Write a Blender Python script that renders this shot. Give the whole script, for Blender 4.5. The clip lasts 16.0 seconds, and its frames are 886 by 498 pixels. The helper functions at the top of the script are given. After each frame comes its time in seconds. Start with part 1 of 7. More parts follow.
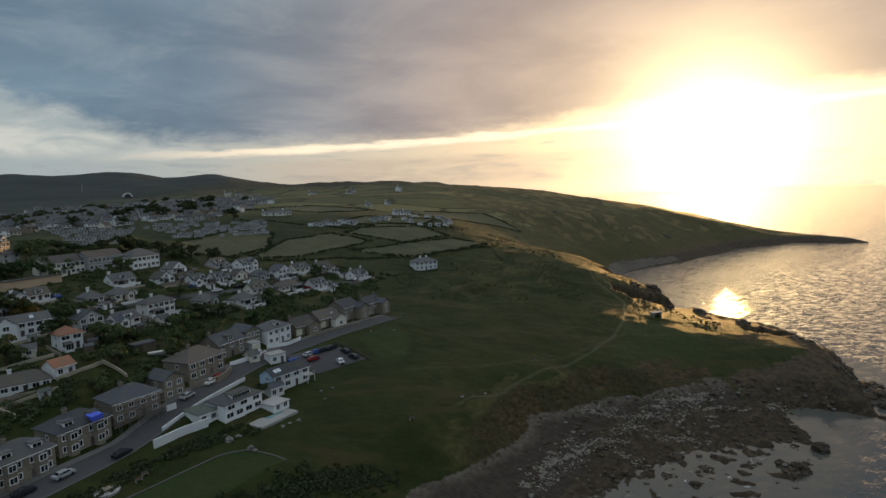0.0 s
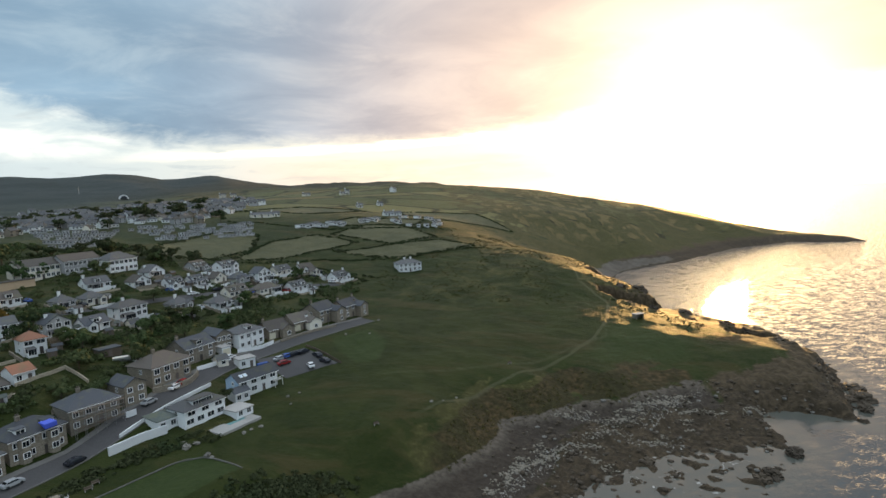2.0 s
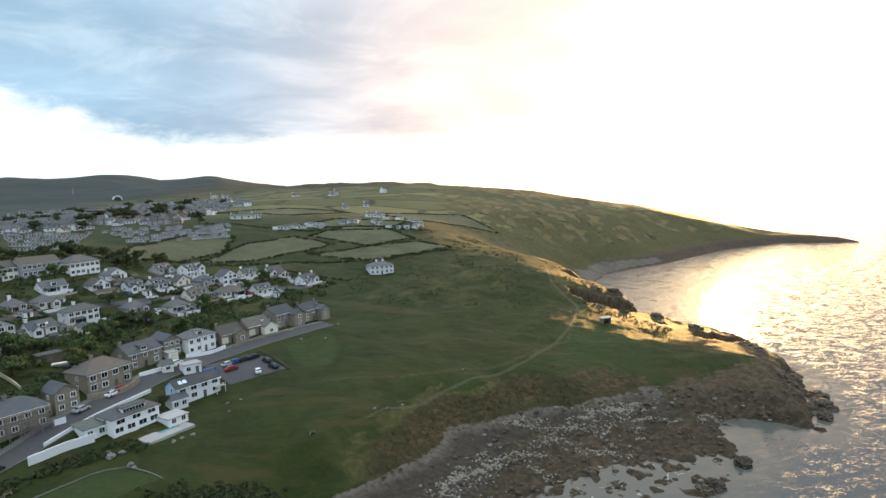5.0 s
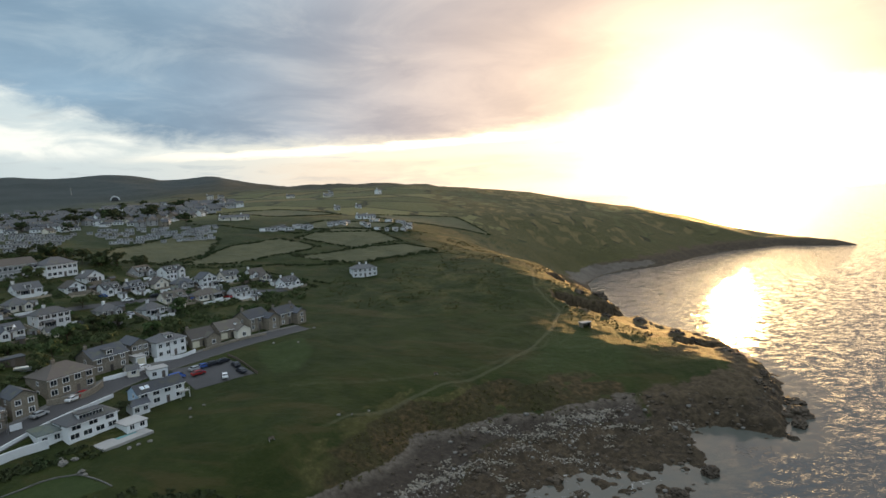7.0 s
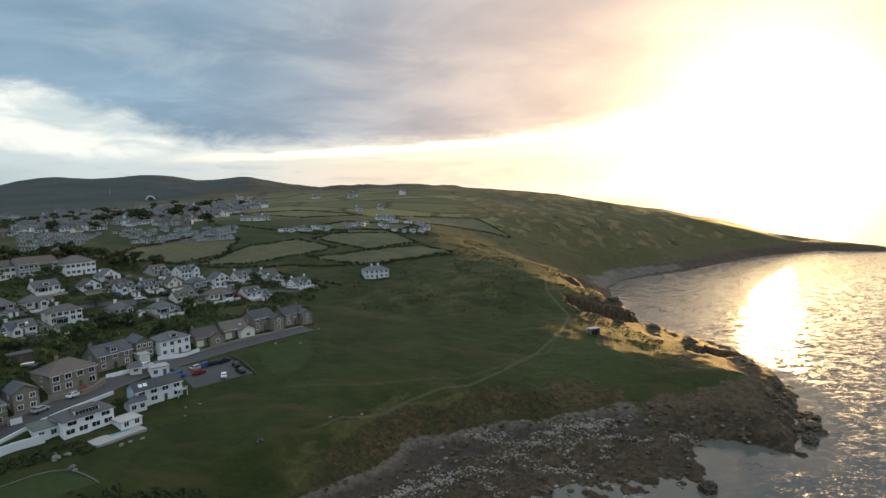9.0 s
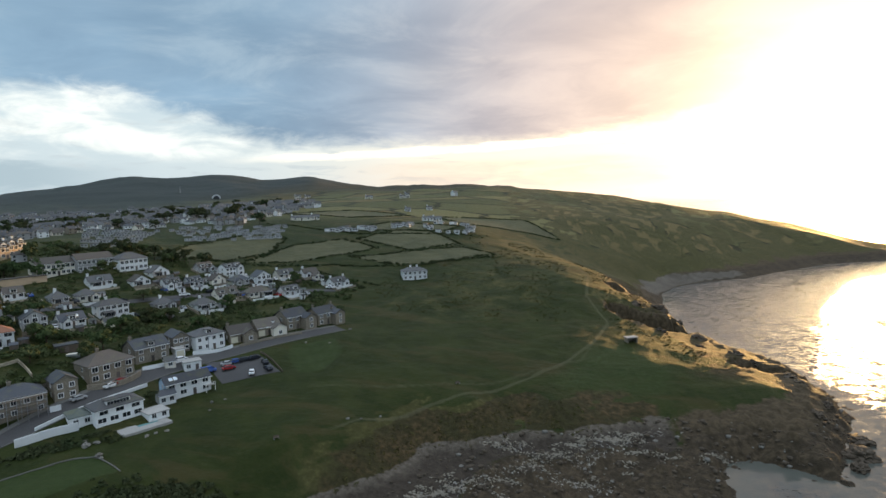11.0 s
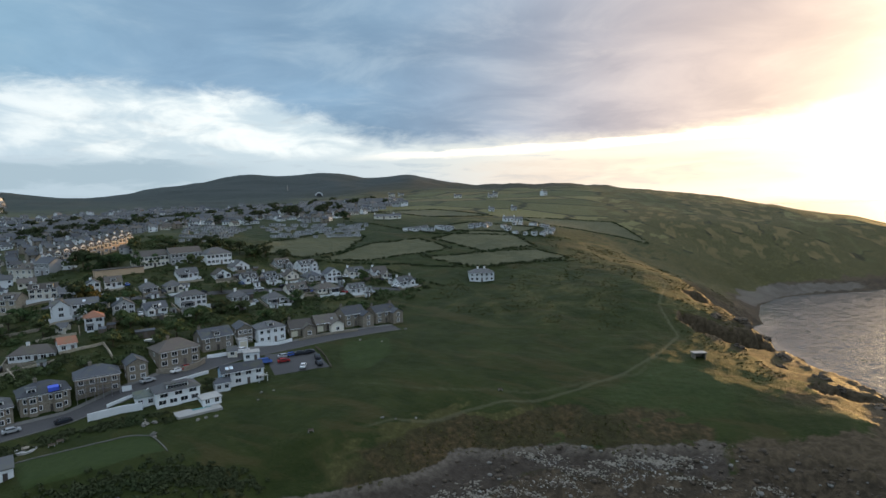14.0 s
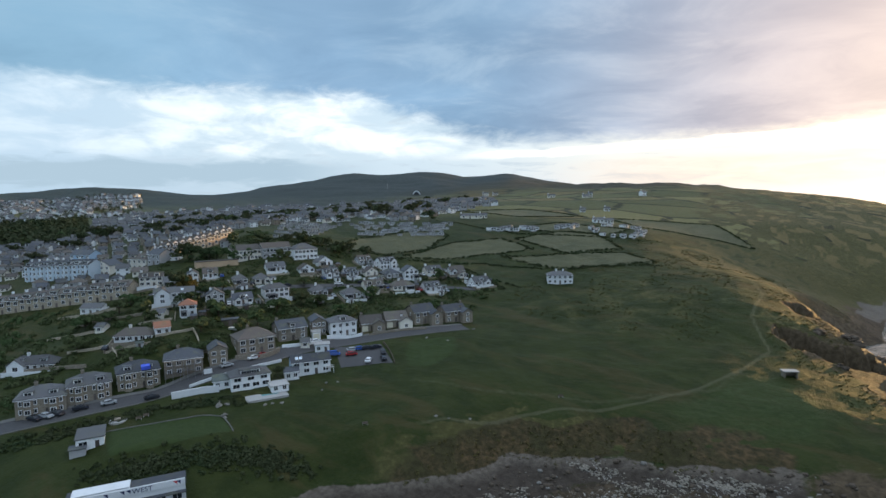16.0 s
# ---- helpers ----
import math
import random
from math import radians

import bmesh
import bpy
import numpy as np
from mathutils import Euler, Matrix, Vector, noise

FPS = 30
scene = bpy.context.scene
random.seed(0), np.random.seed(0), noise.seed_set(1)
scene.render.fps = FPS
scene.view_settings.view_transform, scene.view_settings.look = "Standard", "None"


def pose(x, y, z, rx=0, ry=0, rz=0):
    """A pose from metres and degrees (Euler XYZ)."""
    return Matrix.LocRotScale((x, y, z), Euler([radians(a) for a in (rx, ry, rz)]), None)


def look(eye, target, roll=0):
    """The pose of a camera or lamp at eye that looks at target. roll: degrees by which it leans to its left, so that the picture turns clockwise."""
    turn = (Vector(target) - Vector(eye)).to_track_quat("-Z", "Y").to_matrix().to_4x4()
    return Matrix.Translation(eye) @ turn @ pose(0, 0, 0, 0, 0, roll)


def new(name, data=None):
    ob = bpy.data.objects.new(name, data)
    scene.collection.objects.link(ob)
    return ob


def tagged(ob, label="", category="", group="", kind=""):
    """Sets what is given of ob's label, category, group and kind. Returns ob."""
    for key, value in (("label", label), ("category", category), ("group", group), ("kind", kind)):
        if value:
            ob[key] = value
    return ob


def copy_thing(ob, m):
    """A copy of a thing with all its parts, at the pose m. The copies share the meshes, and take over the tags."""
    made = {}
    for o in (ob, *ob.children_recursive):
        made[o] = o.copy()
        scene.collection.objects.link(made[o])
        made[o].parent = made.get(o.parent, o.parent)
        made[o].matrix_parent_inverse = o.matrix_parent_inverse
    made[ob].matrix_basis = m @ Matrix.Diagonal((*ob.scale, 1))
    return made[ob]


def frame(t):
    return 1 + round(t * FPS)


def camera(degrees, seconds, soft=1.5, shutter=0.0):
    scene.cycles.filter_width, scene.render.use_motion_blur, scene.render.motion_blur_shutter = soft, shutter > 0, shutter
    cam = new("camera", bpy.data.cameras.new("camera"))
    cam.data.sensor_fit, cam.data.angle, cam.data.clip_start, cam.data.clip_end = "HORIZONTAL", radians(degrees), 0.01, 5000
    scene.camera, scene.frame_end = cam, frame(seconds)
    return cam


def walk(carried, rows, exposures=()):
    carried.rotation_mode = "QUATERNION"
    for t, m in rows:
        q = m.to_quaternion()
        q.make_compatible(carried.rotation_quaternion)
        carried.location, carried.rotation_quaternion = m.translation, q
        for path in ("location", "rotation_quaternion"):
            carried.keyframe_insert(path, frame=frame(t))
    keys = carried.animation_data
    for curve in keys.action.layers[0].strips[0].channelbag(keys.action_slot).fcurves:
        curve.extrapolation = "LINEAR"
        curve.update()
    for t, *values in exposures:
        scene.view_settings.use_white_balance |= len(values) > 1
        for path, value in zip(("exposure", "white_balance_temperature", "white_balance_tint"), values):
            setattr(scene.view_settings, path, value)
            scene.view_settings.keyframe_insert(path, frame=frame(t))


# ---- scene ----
cam = camera(76.0, 16.0)
PATH = [
    (0, (-12.54, -7.59, 76.24), (-10.12, 32.15, 72.38), -2.3),
    (0.5, (-10.09, -7.25, 76.31), (-7.67, 32.49, 72.47), -2.4),
    (1, (-7.44, -6.84, 76.3), (-5.08, 32.92, 72.44), -2.5),
    (1.5, (-4.95, -6.24, 76.35), (-2.65, 33.52, 72.47), -2.6),
    (2, (-2.23, -5.79, 76.23), (-0.01, 33.97, 72.39), -2.6),
    (2.5, (0.57, -5.36, 76.26), (2.75, 34.4, 72.42), -2.6),
    (3, (3.55, -5.04, 76.35), (5.67, 34.72, 72.49), -2.7),
    (3.5, (6.81, -4.7, 76.41), (8.87, 35.06, 72.55), -2.7),
    (4, (9.67, -4.34, 76.41), (11.73, 35.42, 72.55), -2.7),
    (6.5, (23.9, -2.45, 76.8), (25.52, 37.33, 73.02), -2.5),
    (7, (26.49, -2.08, 76.97), (28.13, 37.7, 73.19), -2.5),
    (7.5, (29.45, -1.68, 77.04), (31.03, 38.1, 73.24), -2.5),
    (8, (32.02, -1.35, 77.11), (33.38, 38.45, 73.35), -2.3),
    (8.5, (34.94, -1.04, 77.25), (35.3, 38.78, 73.55), -2.3),
    (9, (37.76, -0.79, 77.33), (37.1, 39.05, 73.69), -2.2),
    (11.5, (52.01, 2.72, 78.09), (46.11, 42.14, 74.61), -1.7),
    (12, (54.99, 3.35, 78.27), (48.07, 42.59, 74.79), -1.6),
    (12.5, (58.21, 4.02, 78.53), (50.09, 43.04, 75.07), -1.6),
    (13, (61.26, 4.85, 78.86), (51.9, 43.59, 75.38), -1.5),
    (13.5, (64.4, 5.72, 79.02), (53.76, 44.12, 75.58), -1.4),
    (14, (67.47, 6.75, 79.38), (55.55, 44.77, 75.92), -1.3),
    (14.5, (70.59, 7.95, 79.19), (57.37, 45.53, 75.79), -1.2),
    (15, (73.72, 9.4, 79.61), (59.1, 46.48, 76.17), -1.1),
    (15.5, (76.56, 10.64, 79.67), (60.22, 47.0, 76.23), -1.0),
    (16, (79.44, 11.83, 79.83), (60.92, 47.13, 76.41), -0.8),
]
EXPOSURES = [(0.0, -0.46, 7800, 10), (0.5, -0.31, 7800, 10), (1.0, -0.06, 7800, 10), (1.5, 0.29, 7800, 10), (2.0, 0.49, 7800, 10), (2.5, 0.80, 7800, 10), (3.0, 0.98, 7800, 10), (3.5, 1.20, 7800, 10), (4.0, 1.32, 7800, 10), (5.2, 0.90, 7800, 10), (6.5, 0.38, 7800, 10), (7.5, 0.3, 7800, 10), (9.0, 0.3, 7800, 10), (11.4, 0.4, 7450, 10), (12.5, 0.28, 7450, 10), (14.0, 0.30, 7100, 10), (16.0, 0.45, 6800, 10)]
walk(cam, [(t, look(e, g, r)) for t, e, g, r in PATH], EXPOSURES)

# ---- world and sun ----
SUN_AZ, SUN_EL = 29.0, 3.4          # degrees: clockwise from +y, and above the horizon
SUN_DIR = Vector((math.sin(radians(SUN_AZ)) * math.cos(radians(SUN_EL)), math.cos(radians(SUN_AZ)) * math.cos(radians(SUN_EL)), math.sin(radians(SUN_EL))))


class Nodes:
    """Short hand for building a node tree."""

    def __init__(self, tree):
        self.t = tree
        tree.nodes.clear()

    def put(self, kind, **sets):
        n = self.t.nodes.new(kind)
        if "operation" in sets:
            n.operation = sets["operation"]
        if "use_clamp" in sets:
            n.use_clamp = sets["use_clamp"]
        if "interpolation_type" in sets:
            n.interpolation_type = sets["interpolation_type"]
        if "data_type" in sets:
            n.data_type = sets["data_type"]
        if "blend_type" in sets:
            n.blend_type = sets["blend_type"]
        if "feature" in sets:
            n.feature = sets["feature"]
        if "voronoi_dimensions" in sets:
            n.voronoi_dimensions = sets["voronoi_dimensions"]
        if "layer_name" in sets:
            n.layer_name = sets["layer_name"]
        return n

    def wire(self, a, b):
        self.t.links.new(a, b)

    def feed(self, socket, value):
        if isinstance(value, bpy.types.NodeSocket):
            self.wire(value, socket)
        elif value is not None:
            socket.default_value = value

    def math(self, op, a, b=None, c=None, clamp=False):
        n = self.put("ShaderNodeMath", operation=op, use_clamp=clamp)
        for s, v in zip(n.inputs, (a, b, c)):
            self.feed(s, v)
        return n.outputs[0]

    def vec(self, op, a, b=None, scale=None):
        n = self.put("ShaderNodeVectorMath", operation=op)
        self.feed(n.inputs[0], a)
        self.feed(n.inputs[1], b)
        if scale is not None:
            self.feed(n.inputs["Scale"], scale)
        return n.outputs["Value"] if op in ("DOT_PRODUCT", "LENGTH") else n.outputs["Vector"]

    def span(self, v, lo, hi, a=0.0, b=1.0):
        n = self.put("ShaderNodeMapRange", interpolation_type="SMOOTHSTEP")
        for s, x in zip(n.inputs, (v, lo, hi, a, b)):
            self.feed(s, x)
        return n.outputs[0]

    def mix(self, f, a, b, blend="MIX"):
        n = self.put("ShaderNodeMix", data_type="RGBA", blend_type=blend)
        for s, x in ((n.inputs[0], f), (n.inputs[6], a), (n.inputs[7], b)):
            if isinstance(x, tuple) and len(x) == 3:
                x = (*x, 1)
            self.feed(s, x)
        return n.outputs[2]

    def noise(self, v, scale, detail=3.0, rough=0.5, distort=0.0):
        n = self.put("ShaderNodeTexNoise")
        self.feed(n.inputs["Vector"], v)
        for k, x in (("Scale", scale), ("Detail", detail), ("Roughness", rough), ("Distortion", distort)):
            self.feed(n.inputs[k], x)
        return n.outputs["Fac"]

    def join(self, x, y, z):
        n = self.put("ShaderNodeCombineXYZ")
        for s, v in zip(n.inputs, (x, y, z)):
            self.feed(s, v)
        return n.outputs[0]


def build_world():
    world = bpy.data.worlds.new("sky")
    scene.world = world
    world.use_nodes = True
    k = Nodes(world.node_tree)
    way = k.put("ShaderNodeTexCoord").outputs["Generated"]
    xyz = k.put("ShaderNodeSeparateXYZ")
    k.wire(way, xyz.inputs[0])
    x, y, z = xyz.outputs
    el = k.math("MULTIPLY", k.math("ARCSINE", z), 57.2958)
    az = k.math("MULTIPLY", k.math("ARCTAN2", x, y), 57.2958)
    flat = k.math("ADD", k.math("ABSOLUTE", z), 0.10)
    plane = k.join(k.math("DIVIDE", x, flat), k.math("DIVIDE", y, flat), 0.0)
    s = k.vec("DOT_PRODUCT", way, tuple(SUN_DIR))
    off = k.math("MULTIPLY", k.math("ARCCOSINE", k.math("MINIMUM", s, 0.999999)), 57.2958)
    # clear sky behind the clouds
    sky = k.put("ShaderNodeTexSky")
    sky.sky_type, sky.sun_disc, sky.sun_elevation, sky.sun_rotation, sky.dust_density = "NISHITA", False, radians(SUN_EL), radians(SUN_AZ), 2.0
    clear = k.vec("SCALE", sky.outputs[0], scale=0.12)
    gap = k.mix(k.span(off, 60.0, 12.0), (0.47, 0.62, 0.77), (0.98, 0.90, 0.78))
    clear = k.mix(0.8, clear, gap)
    # broken wisps in the gap
    wisp = k.noise(k.vec("MULTIPLY", way, (5.0, 5.0, 30.0)), 2.4, 5, 0.6, 0.5)
    clear = k.mix(k.math("MULTIPLY", k.span(wisp, 0.52, 0.70), k.span(el, 1.5, 5.0, 0.85, 0.5)), clear, (0.36, 0.45, 0.54))
    puff = k.span(k.noise(k.vec("MULTIPLY", way, (6.0, 6.0, 17.0)), 1.5, 5, 0.58, 0.4), 0.36, 0.68)
    clear = k.mix(k.math("MULTIPLY", k.math("MULTIPLY", puff, k.span(el, 3.8, 5.0)), k.span(az, -15.0, -30.0, 0.0, 0.7)), clear, (0.80, 0.87, 0.91))
    clear = k.mix(k.span(az, -46.0, -64.0, 0.0, 0.55), clear, (0.33, 0.47, 0.62))
    low = k.math("ADD", el, k.math("MULTIPLY", k.math("SUBTRACT", wisp, 0.5), 3.2))
    low = k.math("MULTIPLY", k.math("MULTIPLY", k.span(low, 4.5, 3.3), k.span(low, 1.3, 2.3, 0.35, 1.0)), k.span(az, -32.0, -44.0))
    clear = k.mix(low, clear, (0.29, 0.40, 0.50))
    haze = k.math("MULTIPLY", k.math("MULTIPLY", k.span(el, 4.2, 3.2), k.span(el, 0.4, 1.4)), k.math("MULTIPLY", k.span(az, -20.0, -6.0), k.span(az, 34.0, 16.0)))
    clear = k.mix(k.math("MULTIPLY", haze, k.span(wisp, 0.3, 0.6, 0.35, 0.75)), clear, (0.60, 0.54, 0.50))
    # a thin bright streak of cloud that climbs towards the sun
    lift = k.math("SUBTRACT", el, k.math("ADD", 5.15, k.math("MULTIPLY", az, 0.036)))
    lift = k.math("ADD", lift, k.math("MULTIPLY", k.math("SUBTRACT", wisp, 0.5), 1.2))
    streak = k.math("MULTIPLY", k.math("MULTIPLY", k.span(lift, -0.55, -0.05), k.span(lift, 0.5, 0.1)), k.span(az, -30.0, -8.0))
    # the grey deck with its ragged lower edge
    edge = k.math("ADD", 5.1, k.math("MULTIPLY", k.span(az, -21.0, -38.0), 4.3))
    edge = k.math("ADD", edge, k.math("MULTIPLY", k.span(az, 0.0, 26.0), 2.2))
    rag = k.noise(plane, 0.9, 6, 0.6, 0.3)
    rag2 = k.noise(k.vec("MULTIPLY", way, (9.0, 9.0, 26.0)), 1.6, 5, 0.62, 0.4)
    up = k.math("ADD", k.math("SUBTRACT", el, edge), k.math("MULTIPLY", k.math("SUBTRACT", rag2, 0.5), k.span(az, 0.0, -30.0, 2.0, 3.6)))
    deck = k.span(up, -0.3, k.span(az, 0.0, -35.0, 1.3, 2.0))
    body = k.noise(plane, 0.38, 4, 0.5, 0.4)
    blue = k.mix(k.span(body, 0.35, 0.68), (0.140, 0.243, 0.378), (0.225, 0.380, 0.565))
    near_sun = k.span(off, 57.0, 13.0)
    rose = k.mix(k.span(body, 0.33, 0.66), (0.255, 0.232, 0.285), (0.555, 0.465, 0.465))
    lump = k.noise(plane, 1.3, 6, 0.62, 0.5)
    grey = k.mix(near_sun, blue, rose)
    grey = k.mix(k.math("MULTIPLY", k.span(lump, 0.46, 0.70), 0.32), grey, k.mix(near_sun, (0.40, 0.53, 0.66), (0.74, 0.62, 0.58)))
    grey = k.mix(k.math("MULTIPLY", k.span(lump, 0.50, 0.30), 0.35), grey, k.mix(near_sun, (0.10, 0.19, 0.32), (0.25, 0.235, 0.30)))
    grey = k.mix(k.math("MULTIPLY", k.span(el, 14.0, 26.0), 0.45), grey, k.mix(near_sun, (0.24, 0.38, 0.54), (0.60, 0.56, 0.60)))
    grey = k.mix(k.span(az, -38.0, -64.0, 0.0, 0.6), grey, k.mix(body, (0.105, 0.225, 0.335), (0.185, 0.345, 0.475)))
    grey = k.mix(k.span(el, 24.0, 50.0), grey, (0.71, 0.90, 1.20))
    top = k.mix(deck, clear, grey)
    top = k.mix(k.math("MULTIPLY", streak, 0.9), top, (1.35, 1.22, 1.05))
    # glow of the sun through haze and cloud
    wide = k.math("POWER", 2.71828, k.math("MULTIPLY", off, -0.105))
    core = k.math("POWER", 2.71828, k.math("MULTIPLY", off, -0.32))
    wide = k.math("MULTIPLY", wide, k.span(el, 8.0, 22.0, 1.0, 0.55))
    glow = k.vec("ADD", k.vec("SCALE", (1.62, 1.26, 0.80), scale=wide), k.vec("SCALE", (10.0, 7.8, 4.2), scale=core))
    top = k.vec("ADD", top, glow)
    # below the horizon: the far sea in haze
    deep = k.mix(k.span(off, 8.0, 60.0), (1.0, 0.80, 0.45), (0.30, 0.36, 0.42))
    out = k.mix(k.span(el, -1.4, -0.25), deep, top)
    bg = k.put("ShaderNodeBackground")
    k.wire(out, bg.inputs[0])
    bg.inputs[1].default_value = 1.12
    k.wire(bg.outputs[0], k.put("ShaderNodeOutputWorld").inputs[0])


build_world()
sun = new("sun", bpy.data.lights.new("sun", "SUN"))
sun.data.energy, sun.data.angle, sun.data.color = 4.4, radians(2.0), (1.0, 0.62, 0.25)
sun.matrix_world = look(SUN_DIR * 1000, (0, 0, 0))


# ---- materials ----
def material(name, rough=0.8, spec=0.3, metal=0.0):
    m = bpy.data.materials.new(name)
    m.use_nodes = True
    k = Nodes(m.node_tree)
    b = k.put("ShaderNodeBsdfPrincipled")
    b.inputs["Roughness"].default_value, b.inputs["Specular IOR Level"].default_value, b.inputs["Metallic"].default_value = rough, spec, metal
    k.wire(b.outputs[0], k.put("ShaderNodeOutputMaterial").inputs[0])
    return m, k, b


def place(k, local=False):
    return k.put("ShaderNodeTexCoord").outputs["Object"] if local else k.put("ShaderNodeNewGeometry").outputs["Position"]


def bump(k, b, height, strength, dist):
    n = k.put("ShaderNodeBump")
    n.inputs["Strength"].default_value, n.inputs["Distance"].default_value = strength, dist
    k.wire(height, n.inputs["Height"])
    k.wire(n.outputs[0], b.inputs["Normal"])


def worn(name, colour, dark=0.75, rough=0.8, grain=1.2, stain=0.25, vary=0.1, spec=0.3, metal=0.0, relief=0.2):
    """A plain coloured surface with grain, stains and a shade that varies from thing to thing."""
    m, k, b = material(name, rough, spec, metal)
    p = place(k)
    fine, broad = k.noise(p, grain * 4, 4, 0.6), k.noise(p, stain, 4, 0.6, 0.4)
    c = k.mix(k.span(fine, 0.3, 0.75), tuple(v * dark for v in colour), colour)
    c = k.mix(k.math("MULTIPLY", k.span(broad, 0.45, 0.75), 0.5), c, tuple(v * dark * 0.8 for v in colour))
    own = k.put("ShaderNodeObjectInfo").outputs["Random"]
    hsv = k.put("ShaderNodeHueSaturation")
    k.wire(k.span(own, 0.0, 1.0, 1 - vary, 1 + vary), hsv.inputs["Value"])
    k.wire(c, hsv.inputs["Color"])
    k.wire(hsv.outputs[0], b.inputs["Base Color"])
    bump(k, b, fine, relief, 0.05)
    return m


def stone_wall(name, a, c, size=2.2):
    m, k, b = material(name, 0.85, 0.25)
    p = k.vec("MULTIPLY", place(k, True), (1.0, 1.0, 1.7))
    cells = k.put("ShaderNodeTexVoronoi", feature="F1")
    cells.inputs["Scale"].default_value = size
    k.wire(p, cells.inputs["Vector"])
    joint = k.put("ShaderNodeTexVoronoi", feature="DISTANCE_TO_EDGE")
    joint.inputs["Scale"].default_value = size
    k.wire(p, joint.inputs["Vector"])
    tone = k.put("ShaderNodeSeparateColor")
    k.wire(cells.outputs["Color"], tone.inputs[0])
    col = k.mix(tone.outputs[0], a, c)
    col = k.mix(k.span(joint.outputs[0], 0.08, 0.02), col, tuple(v * 1.25 for v in c))
    col = k.mix(k.math("MULTIPLY", k.noise(place(k), 0.4, 4), 0.6), col, tuple(v * 0.6 for v in a))
    k.wire(col, b.inputs["Base Color"])
    bump(k, b, joint.outputs[0], 0.4, 0.05)
    return m


def roof_cover(name, colour, rows=3.0, moss=(0.10, 0.10, 0.05)):
    m, k, b = material(name, 0.7, 0.35)
    p = place(k, True)
    sep = k.put("ShaderNodeSeparateXYZ")
    k.wire(p, sep.inputs[0])
    course = k.math("FRACT", k.math("MULTIPLY", sep.outputs[2], rows))
    fine = k.noise(k.vec("MULTIPLY", p, (3.0, 3.0, 6.0)), 1.5, 3, 0.6)
    own = k.put("ShaderNodeObjectInfo").outputs["Random"]
    col = k.mix(fine, tuple(v * 0.65 for v in colour), tuple(v * 1.35 for v in colour))
    col = k.mix(k.math("MULTIPLY", k.span(k.noise(place(k), 0.35, 4), 0.5, 0.72), 0.45), col, moss)
    hsv = k.put("ShaderNodeHueSaturation")
    k.wire(k.span(own, 0.0, 1.0, 0.75, 1.3), hsv.inputs["Value"])
    k.wire(col, hsv.inputs["Color"])
    k.wire(hsv.outputs[0], b.inputs["Base Color"])
    bump(k, b, k.math("ADD", course, fine), 0.5, 0.04)
    return m


def leaf_cover(name, a, c, d):
    m, k, b = material(name, 0.9, 0.06)
    isl = k.put("ShaderNodeNewGeometry").outputs["Random Per Island"]
    own = k.put("ShaderNodeObjectInfo").outputs["Random"]
    col = k.mix(isl, a, c)
    col = k.mix(k.math("MULTIPLY", k.span(k.math("FRACT", k.math("ADD", k.noise(place(k), 0.06, 3), k.math("MULTIPLY", own, 0.3))), 0.45, 0.7), 0.7), col, d)
    k.wire(col, b.inputs["Base Color"])
    b.inputs["Subsurface Weight"].default_value = 0.0
    return m


